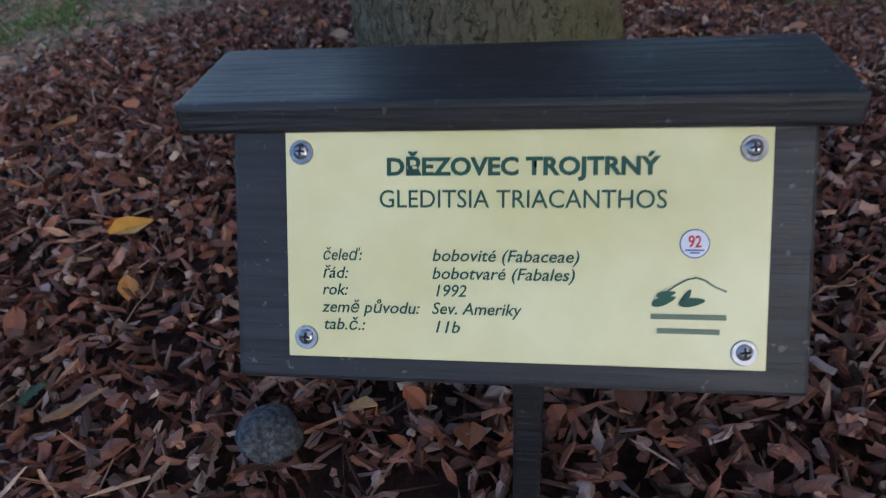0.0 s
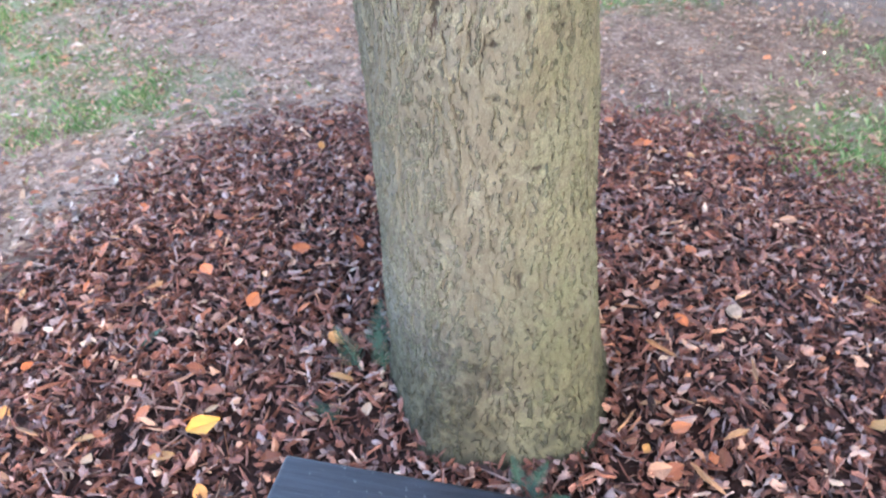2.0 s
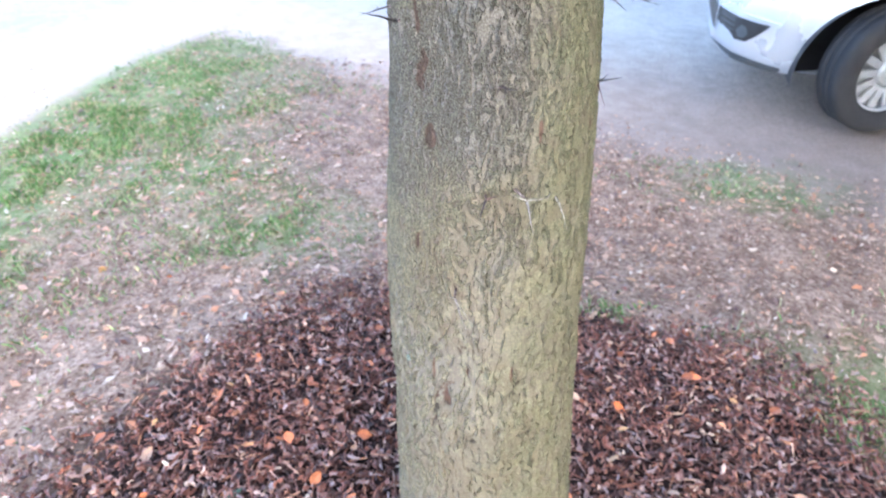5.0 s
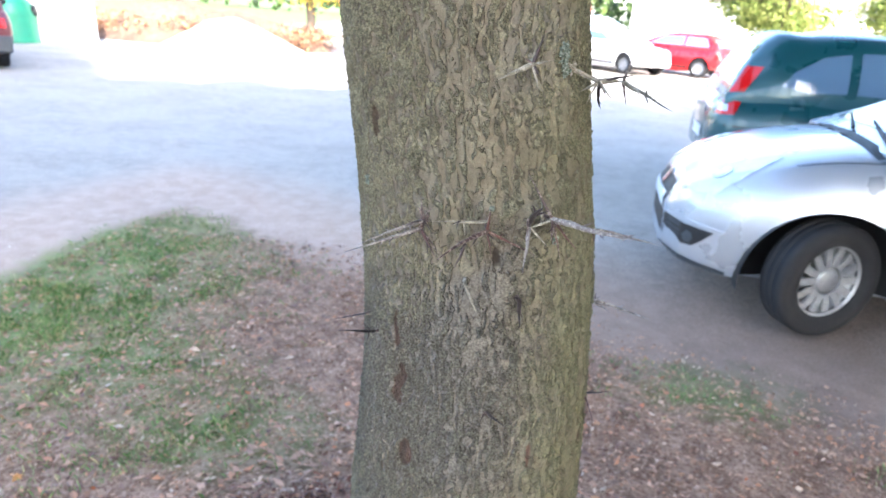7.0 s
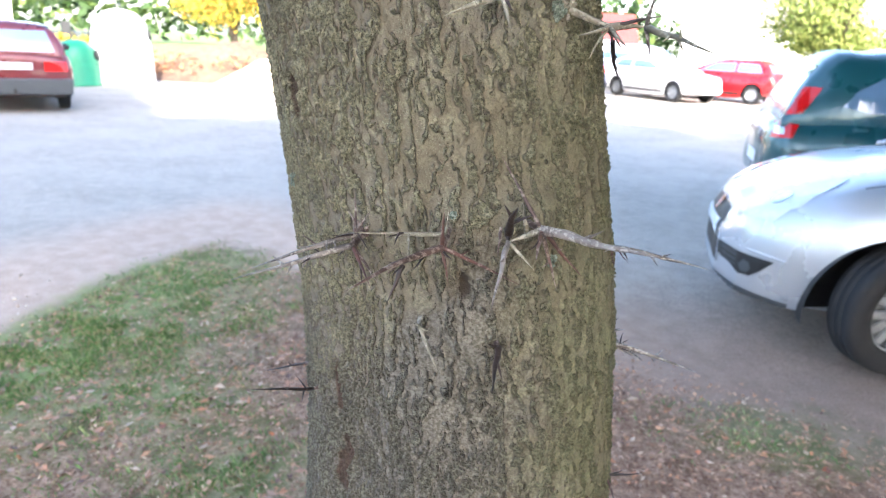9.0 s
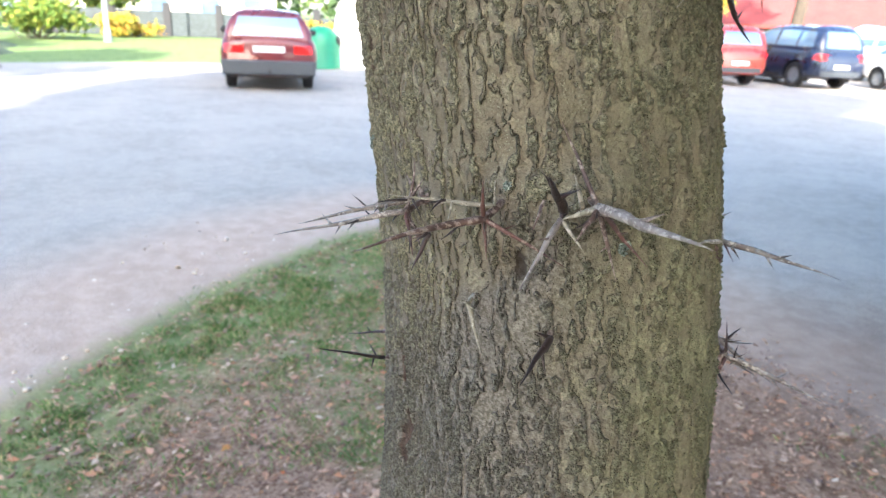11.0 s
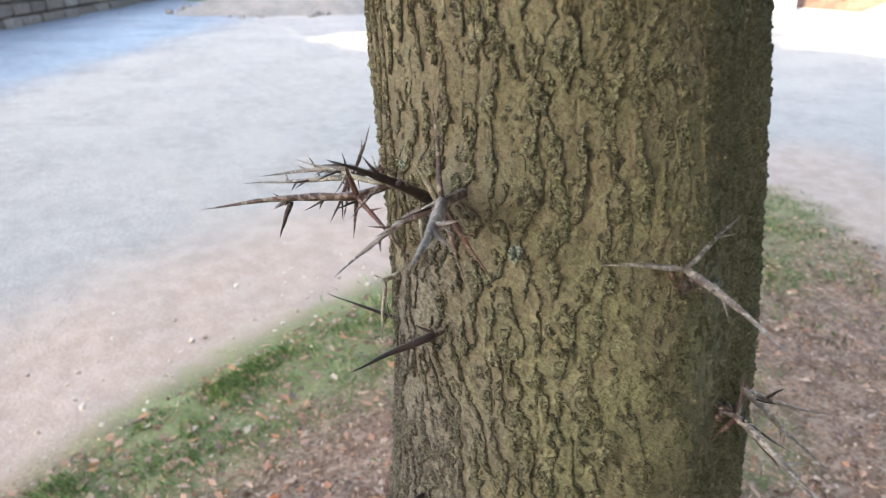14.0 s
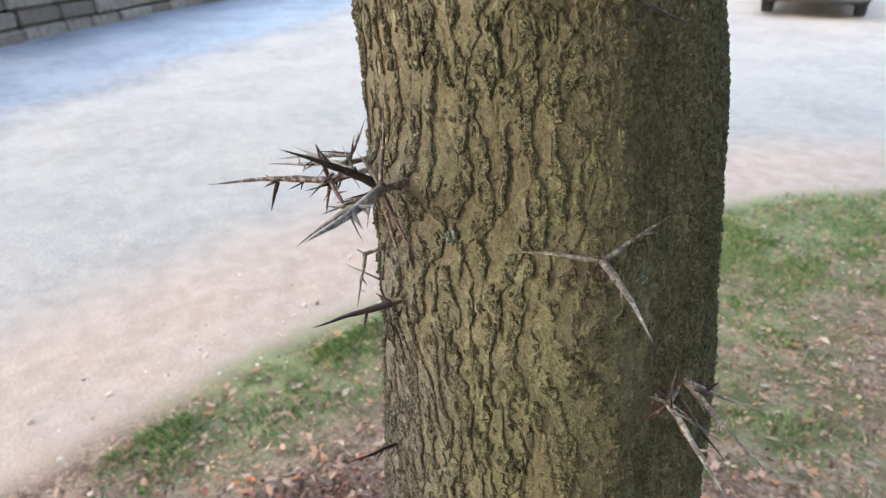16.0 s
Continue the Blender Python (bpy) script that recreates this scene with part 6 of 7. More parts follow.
        part("bonnet_seam", inlay(skin, [(0.22, s * 0.665), (0.22, s * 0.657), (-0.2, s * 0.705), (-0.2, s * 0.713)], "top", 1, 0.002, 3), TRIM_GREY, car)
        part("tail_light", inlay(skin, [(-3.0, 0.75), (-2.8, 0.78), (-2.85, 1.0), (-3.0, 1.0)], "side", s, 0.005), LAMP_RED, car)


def teal_car():
    top = [(-3.02, 0.80), (-2.94, 0.92), (-2.7, 0.98), (-1.5, 0.97), (-0.4, 0.96), (0.2, 0.92), (0.5, 0.82), (0.68, 0.68), (0.72, 0.55)]
    width = [(-3.02, 0.60), (-2.95, 0.74), (-2.75, 0.81), (-1.2, 0.83), (0.1, 0.82), (0.45, 0.74), (0.66, 0.55), (0.72, 0.38)]
    low = [(-3.02, 0.40), (-2.8, 0.28), (-2.2, 0.20), (0.0, 0.20), (0.6, 0.24), (0.72, 0.30)]
    roof = [(-2.93, 0.97), (-2.82, 1.22), (-2.66, 1.47), (-2.3, 1.54), (-1.4, 1.56), (-0.7, 1.50), (-0.25, 1.22), (0.05, 0.98)]
    mat = paint("teal_paint", lin((0.09, 0.28, 0.31)), 0.2)
    car, skin, cab = build_car("teal_hatchback", "dark teal tall hatchback parked behind the silver car", yaw_at(5.46, 5.93, -10.4), mat, top, width, low, roof, 2.4, 0.29, 9, False)
    side_windows(car, cab, [[(-2.50, 1.10), (-2.42, 1.22), (-2.20, 1.36), (-1.98, 1.41), (-1.98, 1.08), (-2.3, 1.06)], [(-1.90, 1.08), (-1.90, 1.42), (-1.10, 1.44), (-1.10, 1.06)], [(-1.02, 1.06), (-1.02, 1.43), (-0.65, 1.38), (-0.35, 1.10)]], GLASS_BLUE)
    part("windscreen", inlay(cab, [(-0.02, -0.62), (-0.02, 0.62), (-0.62, 0.52), (-0.62, -0.52)], "top", 1, 0.004), GLASS, car)
    part("rear_window", inlay(cab, [(-0.55, 1.08), (0.55, 1.08), (0.48, 1.42), (-0.48, 1.42)], "end", -1, 0.005), GLASS_BLUE, car)
    for s in (1, -1):
        lampo = part("tail_light", inlay(cab, [(-2.92, 1.00), (-2.79, 1.02), (-2.66, 1.24), (-2.79, 1.24), (-2.88, 1.12)], "side", s, 0.008), LAMP_RED, car, "tall red tail light")
        part("tail_light", inlay(skin, [(-2.99, 0.80), (-2.84, 0.82), (-2.78, 0.97), (-2.93, 0.97)], "side", s, 0.008), LAMP_RED, car, "tall red tail light")
        part("reverse_lamp", inlay(skin, [(-2.97, 0.84), (-2.90, 0.84), (-2.90, 0.90), (-2.96, 0.90)], "side", s, 0.013), LAMP_CLEAR, car, "clear reversing lamp")
        part("bumper_seam", inlay(skin, [(-2.98, 0.71), (-2.4, 0.71), (-2.4, 0.722), (-2.98, 0.722)], "side", s, 0.003, 3), TRIM, car)
        bm = bmesh.new()
        box(bm, (0.19, 0.03, 0.035), (-1.72, s * 0.83, 0.93), bevel=0.012)
        part("door_handle", bm, mat, car)
        bm = bmesh.new()
        box(bm, (0.12, 0.02, 0.05), (-2.35, s * 0.815, 0.92), bevel=0.012)
        part("fuel_flap", bm, mat, car)
        bm = bmesh.new()
        bmesh.ops.create_uvsphere(bm, u_segments=14, v_segments=8, radius=0.1, matrix=Matrix.Translation((-0.5, s * 0.91, 1.08)) @ Matrix.Diagonal((0.6, 1.0, 0.75, 1)))
        part("wing_mirror", bm, mat, car, "", True)
    part("number_plate", inlay(skin, [(-0.26, 0.52), (0.26, 0.52), (0.26, 0.63), (-0.26, 0.63)], "end", -1, 0.01), PLATE, car, "blank white plate")


def red_estate():
    top = [(-3.38, 0.82), (-3.34, 0.90), (-3.0, 0.94), (-1.5, 0.93), (-0.3, 0.90), (0.4, 0.82), (0.72, 0.72), (0.80, 0.55)]
    width = [(-3.38, 0.74), (-3.33, 0.80), (-3.0, 0.835), (-1.2, 0.84), (0.1, 0.83), (0.5, 0.78), (0.74, 0.68), (0.80, 0.55)]
    low = [(-3.38, 0.33), (-3.0, 0.24), (-2.2, 0.19), (0.0, 0.19), (0.7, 0.22), (0.80, 0.28)]
    roof = [(-3.34, 0.92), (-3.24, 1.15), (-3.14, 1.34), (-2.8, 1.40), (-1.5, 1.42), (-1.0, 1.38), (-0.5, 1.12), (-0.25, 0.93)]
    mat = paint("maroon_paint", lin((0.37, 0.10, 0.13)), 0.1)
    car, skin, cab = build_car("red_estate_car", "maroon estate car with dark grey bumper standing on the yard", yaw_at(-9.98, 12.57, 128.3), mat, top, width, low, roof, 2.48, 0.29, 8, False)
    part("rear_window", inlay(cab, [(-0.62, 0.98), (0.62, 0.98), (0.52, 1.31), (-0.52, 1.31)], "end", -1, 0.006), GLASS_BLUE, car, "rear window reflecting the sky, with sky blue painted into the glass")
    for s in (1, -1):
        part("tail_light", inlay(skin, [(s * 0.78, 0.68), (s * 0.44, 0.68), (s * 0.44, 0.83), (s * 0.77, 0.83)], "end", -1, 0.01), LAMP_RED, car, "wide red tail light")
        part("bumper_side", inlay(skin, [(-3.36, 0.36), (-2.85, 0.30), (-2.85, 0.52), (-3.36, 0.56)], "side", s, 0.012), TRIM_GREY, car)
        bm = bmesh.new()
        bmesh.ops.create_uvsphere(bm, u_segments=14, v_segments=8, radius=0.09, matrix=Matrix.Translation((-0.6, s * 0.92, 1.0)) @ Matrix.Diagonal((0.6, 1.0, 0.75, 1)))
        part("wing_mirror", bm, TRIM, car, "", True)
    bm = bmesh.new()
    box(bm, (0.10, 1.66, 0.27), (-3.37, 0, 0.43), bevel=0.04)
    part("rear_bumper", bm, TRIM_GREY, car, "dark grey plastic bumper")
    part("number_plate", inlay(skin, [(-0.28, 0.70), (0.28, 0.70), (0.28, 0.81), (-0.28, 0.81)], "end", -1, 0.016), PLATE, car, "blank white plate")
    bm = bmesh.new()
    limb(bm, [(-3.36, 0, 0.33), (-3.47, 0, 0.34), (-3.47, 0, 0.40)], 0.02, 0.022, 8)
    part("tow_bar", bm, TRIM, car)
    side_windows(car, cab, [[(-3.05, 0.99), (-2.3, 0.98), (-2.3, 1.31), (-2.98, 1.28)], [(-2.22, 0.98), (-1.5, 0.98), (-1.5, 1.32), (-2.22, 1.32)], [(-1.42, 0.98), (-0.55, 0.97), (-0.95, 1.29), (-1.42, 1.32)]], GLASS_BLUE)
    part("windscreen", inlay(cab, [(-0.35, -0.64), (-0.35, 0.64), (-0.92, 0.55), (-0.92, -0.55)], "top", 1, 0.004), GLASS, car)


def far_car(name, label, m, colour, tall, kind, wheel_r=0.32):
    """Cars across the yard: off-road estate, van, saloon or hatchback."""
    k = tall
    if kind == "suv":
        top = [(-3.5, 0.90), (-3.44, 1.02), (-2.9, 1.08), (-0.4, 1.06), (0.3, 1.0), (0.7, 0.90), (0.82, 0.6)]
        roof = [(-3.44, 1.06), (-3.35, 1.40), (-3.15, k - 0.06), (-2.6, k), (-1.4, k), (-1.0, k - 0.06), (-0.5, 1.3), (-0.3, 1.08)]
        glassp = [[(-3.2, 1.16), (-2.5, 1.16), (-2.5, k - 0.13), (-3.08, k - 0.15)], [(-2.42, 1.16), (-1.65, 1.16), (-1.65, k - 0.12), (-2.42, k - 0.12)], [(-1.57, 1.16), (-0.75, 1.16), (-1.05, k - 0.16), (-1.57, k - 0.12)]]
    elif kind == "van":
        top = [(-3.4, 0.95), (-3.36, 1.05), (-2.8, 1.08), (-0.5, 1.06), (0.3, 0.98), (0.65, 0.84), (0.75, 0.55)]
        roof = [(-3.38, 1.06), (-3.34, 1.5), (-3.25, k - 0.04), (-2.6, k), (-1.1, k), (-0.7, k - 0.08), (-0.1, 1.25), (0.2, 1.02)]
        glassp = [[(-3.1, 1.20), (-2.2, 1.20), (-2.2, k - 0.28), (-3.1, k - 0.28)], [(-2.1, 1.20), (-1.35, 1.20), (-1.35, k - 0.28), (-2.1, k - 0.28)], [(-1.25, 1.20), (-0.3, 1.2), (-0.72, k - 0.3), (-1.25, k - 0.26)]]
    else:
        top = [(-3.3, 0.80), (-3.24, 0.90), (-2.7, 0.95), (-0.4, 0.93), (0.3, 0.84), (0.7, 0.70), (0.80, 0.5)]
        roof = [(-3.2, 0.93), (-3.0, 1.15), (-2.7, k - 0.06), (-2.0, k), (-1.4, k - 0.01), (-0.9, k - 0.15), (-0.3, 0.95)]
        glassp = [[(-2.85, 1.02), (-2.0, 1.02), (-2.0, k - 0.10), (-2.65, k - 0.12)], [(-1.92, 1.02), (-0.7, 1.01), (-1.2, k - 0.13), (-1.92, k - 0.10)]]
    w = 0.86
    width = [(top[0][0], w * 0.86), (top[0][0] + 0.1, w * 0.95), (-2.6, w), (0.0, w * 0.99), (0.45, w * 0.92), (top[-1][0], w * 0.6)]
    low = [(top[0][0], 0.36), (-2.8, 0.26), (0.2, 0.24), (top[-1][0], 0.32)]
    mat = paint(name + "_paint", colour, 0.1)
    car, skin, cab = build_car(name, label, m, mat, top, width, low, roof, 2.6, wheel_r, 7, False)
    side_windows(car, cab, glassp, GLASS_BLUE)
    b = top[1][1]
    part("rear_window", inlay(cab, [(-0.6, b + 0.12), (0.6, b + 0.12), (0.5, k - 0.14), (-0.5, k - 0.14)], "end", -1, 0.006), GLASS_BLUE, car)
    part("windscreen", inlay(cab, [(-0.6, b + 0.10), (0.6, b + 0.10), (0.5, k - 0.14), (-0.5, k - 0.14)], "end", 1, 0.006), GLASS_BLUE, car)
    for s in (1, -1):
        part("tail_light", inlay(skin, [(s * 0.80, b - 0.22), (s * 0.55, b - 0.22), (s * 0.58, b - 0.04), (s * 0.80, b - 0.04)], "end", -1, 0.012), LAMP_RED, car, "red tail light")
        part("tail_light_side", inlay(skin, [(top[0][0] + 0.01, b - 0.22), (top[0][0] + 0.2, b - 0.20), (top[0][0] + 0.16, b - 0.05), (top[0][0] + 0.02, b - 0.04)], "side", s, 0.012), LAMP_RED, car)
        part("headlight", inlay(skin, [(s * 0.72, 0.60), (s * 0.42, 0.60), (s * 0.45, 0.72), (s * 0.70, 0.74)], "end", 1, 0.01), LAMP_CLEAR, car, "clear headlight")
        part("sill_trim", inlay(skin, [(-2.2, 0.28), (-0.4, 0.28), (-0.4, 0.36), (-2.2, 0.36)], "side", s, 0.005), TRIM, car)
    part("number_plate", inlay(skin, [(-0.26, 0.58), (0.26, 0.58), (0.26, 0.69), (-0.26, 0.69)], "end", -1, 0.012), PLATE, car, "blank white plate")
    part("bumper_trim", inlay(skin, [(-0.8, 0.38), (0.8, 0.38), (0.8, 0.52), (-0.8, 0.52)], "end", -1, 0.012), TRIM_GREY, car)


silver_car()
teal_car()
red_estate()
far_car("navy_offroad_car", "navy blue off-road car parked across the yard", yaw_at(0.15, 25.2, 128), lin((0.09, 0.13, 0.22)), 1.72, "suv", 0.36)
far_car("red_offroad_car", "bright red off-road car parked across the yard", yaw_at(-2.17, 23.8, 122), lin((0.62, 0.15, 0.09)), 1.62, "suv", 0.35)
far_car("white_van", "white passenger van parked across the yard", yaw_at(5.7, 27.0, -45), lin((0.80, 0.81, 0.83)), 1.74, "van", 0.33)
far_car("white_saloon", "white car parked across the yard in sunlight", yaw_at(5.65, 22.9, -55), lin((0.86, 0.86, 0.87)), 1.36, "hatch", 0.31)
far_car("red_hatchback", "red hatchback parked across the yard", yaw_at(6.3, 25.9, 140), lin((0.72, 0.07, 0.10)), 1.42, "hatch", 0.31)


# ================= across the yard =================
def heap(name, label, category, cx, cy, rx, ry, tall, material, seed, turn=0.0, power=1.6):
    n, rings = 64, 26
    ang = np.linspace(0, 2 * np.pi, n, endpoint=False)
    q = np.linspace(0.02, 1.0, rings)
    qq, aa = np.meshgrid(q, ang, indexing="ij")
    edge = 1 + 0.12 * np.sin(3 * aa + seed) + 0.07 * np.sin(7 * aa + 2 * seed)
    x, y = rx * qq * edge * np.cos(aa), ry * qq * edge * np.sin(aa)
    c, s = math.cos(radians(turn)), math.sin(radians(turn))
    x, y = cx + c * x - s * y, cy + s * x + c * y
    z = -0.09 + tall * (1 - qq**power) * (1 + 0.16 * np.sin(x * 2.1 + seed) * np.cos(y * 1.7)) + (0.22 * (value_noise(x * 1.3 + 400, y * 1.3 + 100, 4000, 400, seed + 1) - 0.5) + 0.10 * (value_noise(x * 3 + 400, y * 3 + 100, 4000, 400, seed) - 0.5)) * (1 - qq)
    ob = tagged(empty(name), label, category)
    mesh_np("mound", np.stack([x, y, z], -1).reshape(-1, 3), grid_faces(n, rings, True), material, ob)
    return ob


SAND = plain("pale_sand", lin((0.78, 0.70, 0.60)), 0.95, 0, 18, 0.02, 0.12)
GRAVEL = plain("grey_gravel", lin((0.54, 0.515, 0.49)), 0.95, 0, 26, 0.03, 0.2)
LITTER = plain("leafy_bank", lin((0.48, 0.37, 0.30)), 0.95, 0, 6, 0.05, 0.3)
TURF = plain("rough_turf", lin((0.40, 0.44, 0.31)), 0.95, 0, 5, 0.05, 0.3)
heap("sand_heap", "pale lumpy sand heap lying against the leafy bank", "sand heap", -6.4, 18.4, 2.1, 1.3, 0.85, SAND, 3, 20)
bank = heap("leafy_bank", "low earth bank covered in orange-brown leaves", "bank", -8.3, 20.8, 4.6, 2.2, 1.1, LITTER, 5, 12)
leaf_cloud("leaf_cover", [(-8.3 + dx, 20.8 + 0.2 * dx + dy, 0.55 - 0.05 * abs(dx) - 0.12 * abs(dy), 1.5, 1.2, 0.42) for dx in (-3, -1.5, 0, 1.5, 3) for dy in (-0.9, 0.2)], 6000, 0.13,
           leaf_material("bank_leaves", [(0.0, lin((0.34, 0.24, 0.18))), (0.5, lin((0.52, 0.39, 0.30))), (0.85, lin((0.62, 0.45, 0.33))), (1.0, lin((0.74, 0.56, 0.36)))]), bank, 58)
gravel_heap = heap("gravel_heap", "grey gravel heap beside the road", "gravel heap", -15.6, 6.6, 1.8, 2.8, 0.78, GRAVEL, 7, 10)
heap_rnd = random.Random(64)
for k in range(46):
    # stones that rolled down to its foot
    a, q = heap_rnd.uniform(0, 6.28), heap_rnd.uniform(0.86, 1.12)
    bm = bmesh.new()
    bmesh.ops.create_icosphere(bm, subdivisions=1, radius=heap_rnd.uniform(0.04, 0.11))
    for v in bm.verts:
        v.co *= heap_rnd.uniform(0.75, 1.2)
    stone_ = part("loose_stone", bm, GRAVEL, gravel_heap, "", True)
    stone_.location = (-15.6 + 1.8 * q * math.cos(a), 6.6 + 2.8 * q * math.sin(a), -0.01)
heap("grassy_mound", "grassy mound behind the gravel heap", "mound", -19.8, 9.6, 2.8, 5.2, 0.8, TURF, 9, 30)


def recycling_bell(name, label, x, y, r, tall, c):
    ob = tagged(empty(name, Matrix.Translation((x, y, -0.06))), label, "container")
    mat = plain(name + "_plastic", c, 0.45, 0, 6, 0, 0.08)
    bm = lathe([(r * 1.03, 0.02), (r * 1.03, 0.08), (r, 0.10), (r * 0.93, tall * 0.55), (r * 0.80, tall * 0.82), (r * 0.5, tall * 0.96), (r * 0.12, tall)], 40)
    bmesh.ops.rotate(bm, verts=bm.verts[:], cent=(0, 0, 0), matrix=Matrix.Rotation(radians(90), 3, "X"))
    part("shell", bm, mat, ob, "", True)
    for a in (200, 20):
        bm = bmesh.new()
        bmesh.ops.create_cone(bm, cap_ends=True, segments=20, radius1=0.13, radius2=0.13, depth=0.08,
                              matrix=Matrix.Translation((r * 0.88 * math.cos(radians(a)), r * 0.88 * math.sin(radians(a)), tall * 0.68)) @ Vector((math.cos(radians(a)), math.sin(radians(a)), 0.2)).to_track_quat("Z", "Y").to_matrix().to_4x4())
        part("opening", bm, TRIM, ob, "dark round opening")
    bm = bmesh.new()
    limb(bm, [(-0.1, 0, tall), (-0.06, 0, tall + 0.12), (0.06, 0, tall + 0.12), (0.1, 0, tall)], 0.02, 0.02, 8)
    part("lifting_ring", bm, TRIM_GREY, ob)


recycling_bell("white_recycling_bell", "large white bell-shaped recycling container by the bank", -10.15, 16.75, 0.78, 1.9, lin((0.88, 0.88, 0.86)))
recycling_bell("green_recycling_bell", "green bell-shaped recycling container behind the estate car", -10.75, 15.75, 0.52, 1.12, lin((0.10, 0.50, 0.36)))


def lamp_post(x, y):
    ob = tagged(empty("lamp_post", Matrix.Translation((x, y, -0.06))), "pale grey steel lamp post on the lawn", "lamp post")
    mat = plain("grey_steel", lin((0.62, 0.64, 0.66)), 0.5, 0.3)
    bm = bmesh.new()
    limb(bm, [(0, 0, 0), (0, 0, 3), (0, 0, 6.2)], 0.10, 0.06, 14)
    part("pole", bm, mat, ob, "", True)
    bm = bmesh.new()
    bmesh.ops.create_cone(bm, cap_ends=True, segments=16, radius1=0.15, radius2=0.12, depth=0.5, matrix=Matrix.Translation((0, 0, 0.25)))
    part("footing", bm, mat, ob)
    bm = bmesh.new()
    box(bm, (0.7, 0.2, 0.1), (0.3, 0, 6.2), bevel=0.03)
    part("lamp_head", bm, mat, ob)


lamp_post(-22.7, 18.9)


def house(name, label, x, y, yaw, w, d, wall_h, roof_h, wall_c, roof_c, windows):
    ob = tagged(empty(name, Matrix.Translation((x, y, -0.06)) @ Matrix.Rotation(radians(yaw), 4, "Z")), label, "building")
    wall = plain(name + "_wall", wall_c, 0.9, 0, 8, 0.01, 0.1)
    roofm = plain(name + "_roof", roof_c, 0.85, 0, 12, 0.02, 0.2)
    bm = bmesh.new()
    box(bm, (w, d, wall_h), (0, 0, wall_h / 2), bevel=0.02)
    body = part("wall", bm, wall, ob)
    bm = bmesh.new()
    e, t = 0.5, 0.18
    for s in (-1, 1):
        pts = [(-w / 2 - e, s * (d / 2 + e), wall_h - 0.12), (w / 2 + e, s * (d / 2 + e), wall_h - 0.12), (w / 2 + e, 0, wall_h + roof_h), (-w / 2 - e, 0, wall_h + roof_h)]
        lo = [bm.verts.new(p) for p in pts]
        hi = [bm.verts.new((p[0], p[1], p[2] + t)) for p in pts]
        bm.faces.new(lo)
        bm.faces.new(hi)
        for k in range(4):
            bm.faces.new((lo[k], lo[(k + 1) % 4], hi[(k + 1) % 4], hi[k]))
    bmesh.ops.recalc_face_normals(bm, faces=bm.faces[:])
    part("roof", bm, roofm, ob)
    bm = bmesh.new()
    for s in (-1, 1):
        bm.faces.new([bm.verts.new(p) for p in ((s * w / 2, -d / 2, wall_h), (s * w / 2, d / 2, wall_h), (s * w / 2, 0, wall_h + roof_h))])
    part("gable", bm, wall, ob)
    for wx, wz, ww, wh in windows:
        bm = bmesh.new()
        box(bm, (ww + 0.16, 0.10, wh + 0.16), (wx, -d / 2 - 0.02, wz), bevel=0.01)
        fr = part("window", bm, LABEL_WHITE, ob)
        bm = bmesh.new()
        box(bm, (ww, 0.04, wh), (wx, -d / 2 - 0.06, wz))
        part("pane", bm, GLASS_BLUE, fr)
    return ob


house("red_roofed_shed", "long low building with a red roof behind the cars", 0.5, 43.0, 0, 11, 5, 1.9, 1.6, lin((0.40, 0.30, 0.25)), lin((0.60, 0.27, 0.25)), ((-3, 1.2, 1.0, 0.7), (0, 1.2, 1.0, 0.7), (3, 1.2, 1.0, 0.7)))
house("pale_house", "pale plastered house with a brown roof beyond the road", -36.0, 36.0, 42, 12, 8, 4.6, 2.6, lin((0.86, 0.83, 0.78)), lin((0.42, 0.26, 0.22)), ((-4, 1.6, 1.1, 1.3), (-1, 1.6, 1.1, 1.3), (2, 1.6, 1.1, 1.3), (4.5, 1.6, 1.1, 1.3), (-2, 3.7, 1.1, 1.0), (2, 3.7, 1.1, 1.0)))
house("white_hall", "large white building in bright sun behind the yard", 24.0, 62.0, -18, 20, 9, 4.2, 2.4, lin((0.88, 0.88, 0.87)), lin((0.70, 0.66, 0.62)), ())


def garden_fence():
    ob = tagged(empty("garden_fence", Matrix.Translation((-24.5, 27.0, -0.06)) @ Matrix.Rotation(radians(45), 4, "Z")), "grey garden wall with dark posts beyond the lawn", "fence")
    grey = plain("grey_boards", lin((0.27, 0.30, 0.31)), 0.8, 0, 10, 0.01, 0.2)
    dark = plain("dark_posts", lin((0.20, 0.20, 0.21)), 0.8)
    for k in range(6):
        bm = bmesh.new()
        box(bm, (2.1, 0.1, 1.15), (-6 + 2.4 * k, 0, 0.62), bevel=0.02)
        part("fence_panel", bm, grey, ob)
        bm = bmesh.new()
        box(bm, (0.35, 0.35, 1.6), (-7.2 + 2.4 * k, 0, 0.8), bevel=0.03)
        part("fence_post", bm, dark, ob)


garden_fence()


def shrub(name, label, x, y, rx, ry, h, n, size, leaves, seed, droop=0.0):
    rnd = random.Random(seed)
    ob = tagged(empty(name, Matrix.Translation((x, y, -0.08))), label, "shrub")
    blobs = [(rnd.uniform(-0.6, 0.6) * rx, rnd.uniform(-0.6, 0.6) * ry, h * rnd.uniform(0.3, 0.7), rx * rnd.uniform(0.3, 0.55), ry * rnd.uniform(0.3, 0.55), h * rnd.uniform(0.25, 0.42)) for _ in range(14)]
    bm = bmesh.new()
    for b in blobs:
        limb(bm, wander((b[0] * 0.3, b[1] * 0.3, 0), b[:3], 3, 0.05, rnd), 0.03, 0.01, 5)
    part("branchwork", bm, WOOD, ob)
    leaf_cloud("foliage", blobs, n, size, leaves, ob, seed, droop)


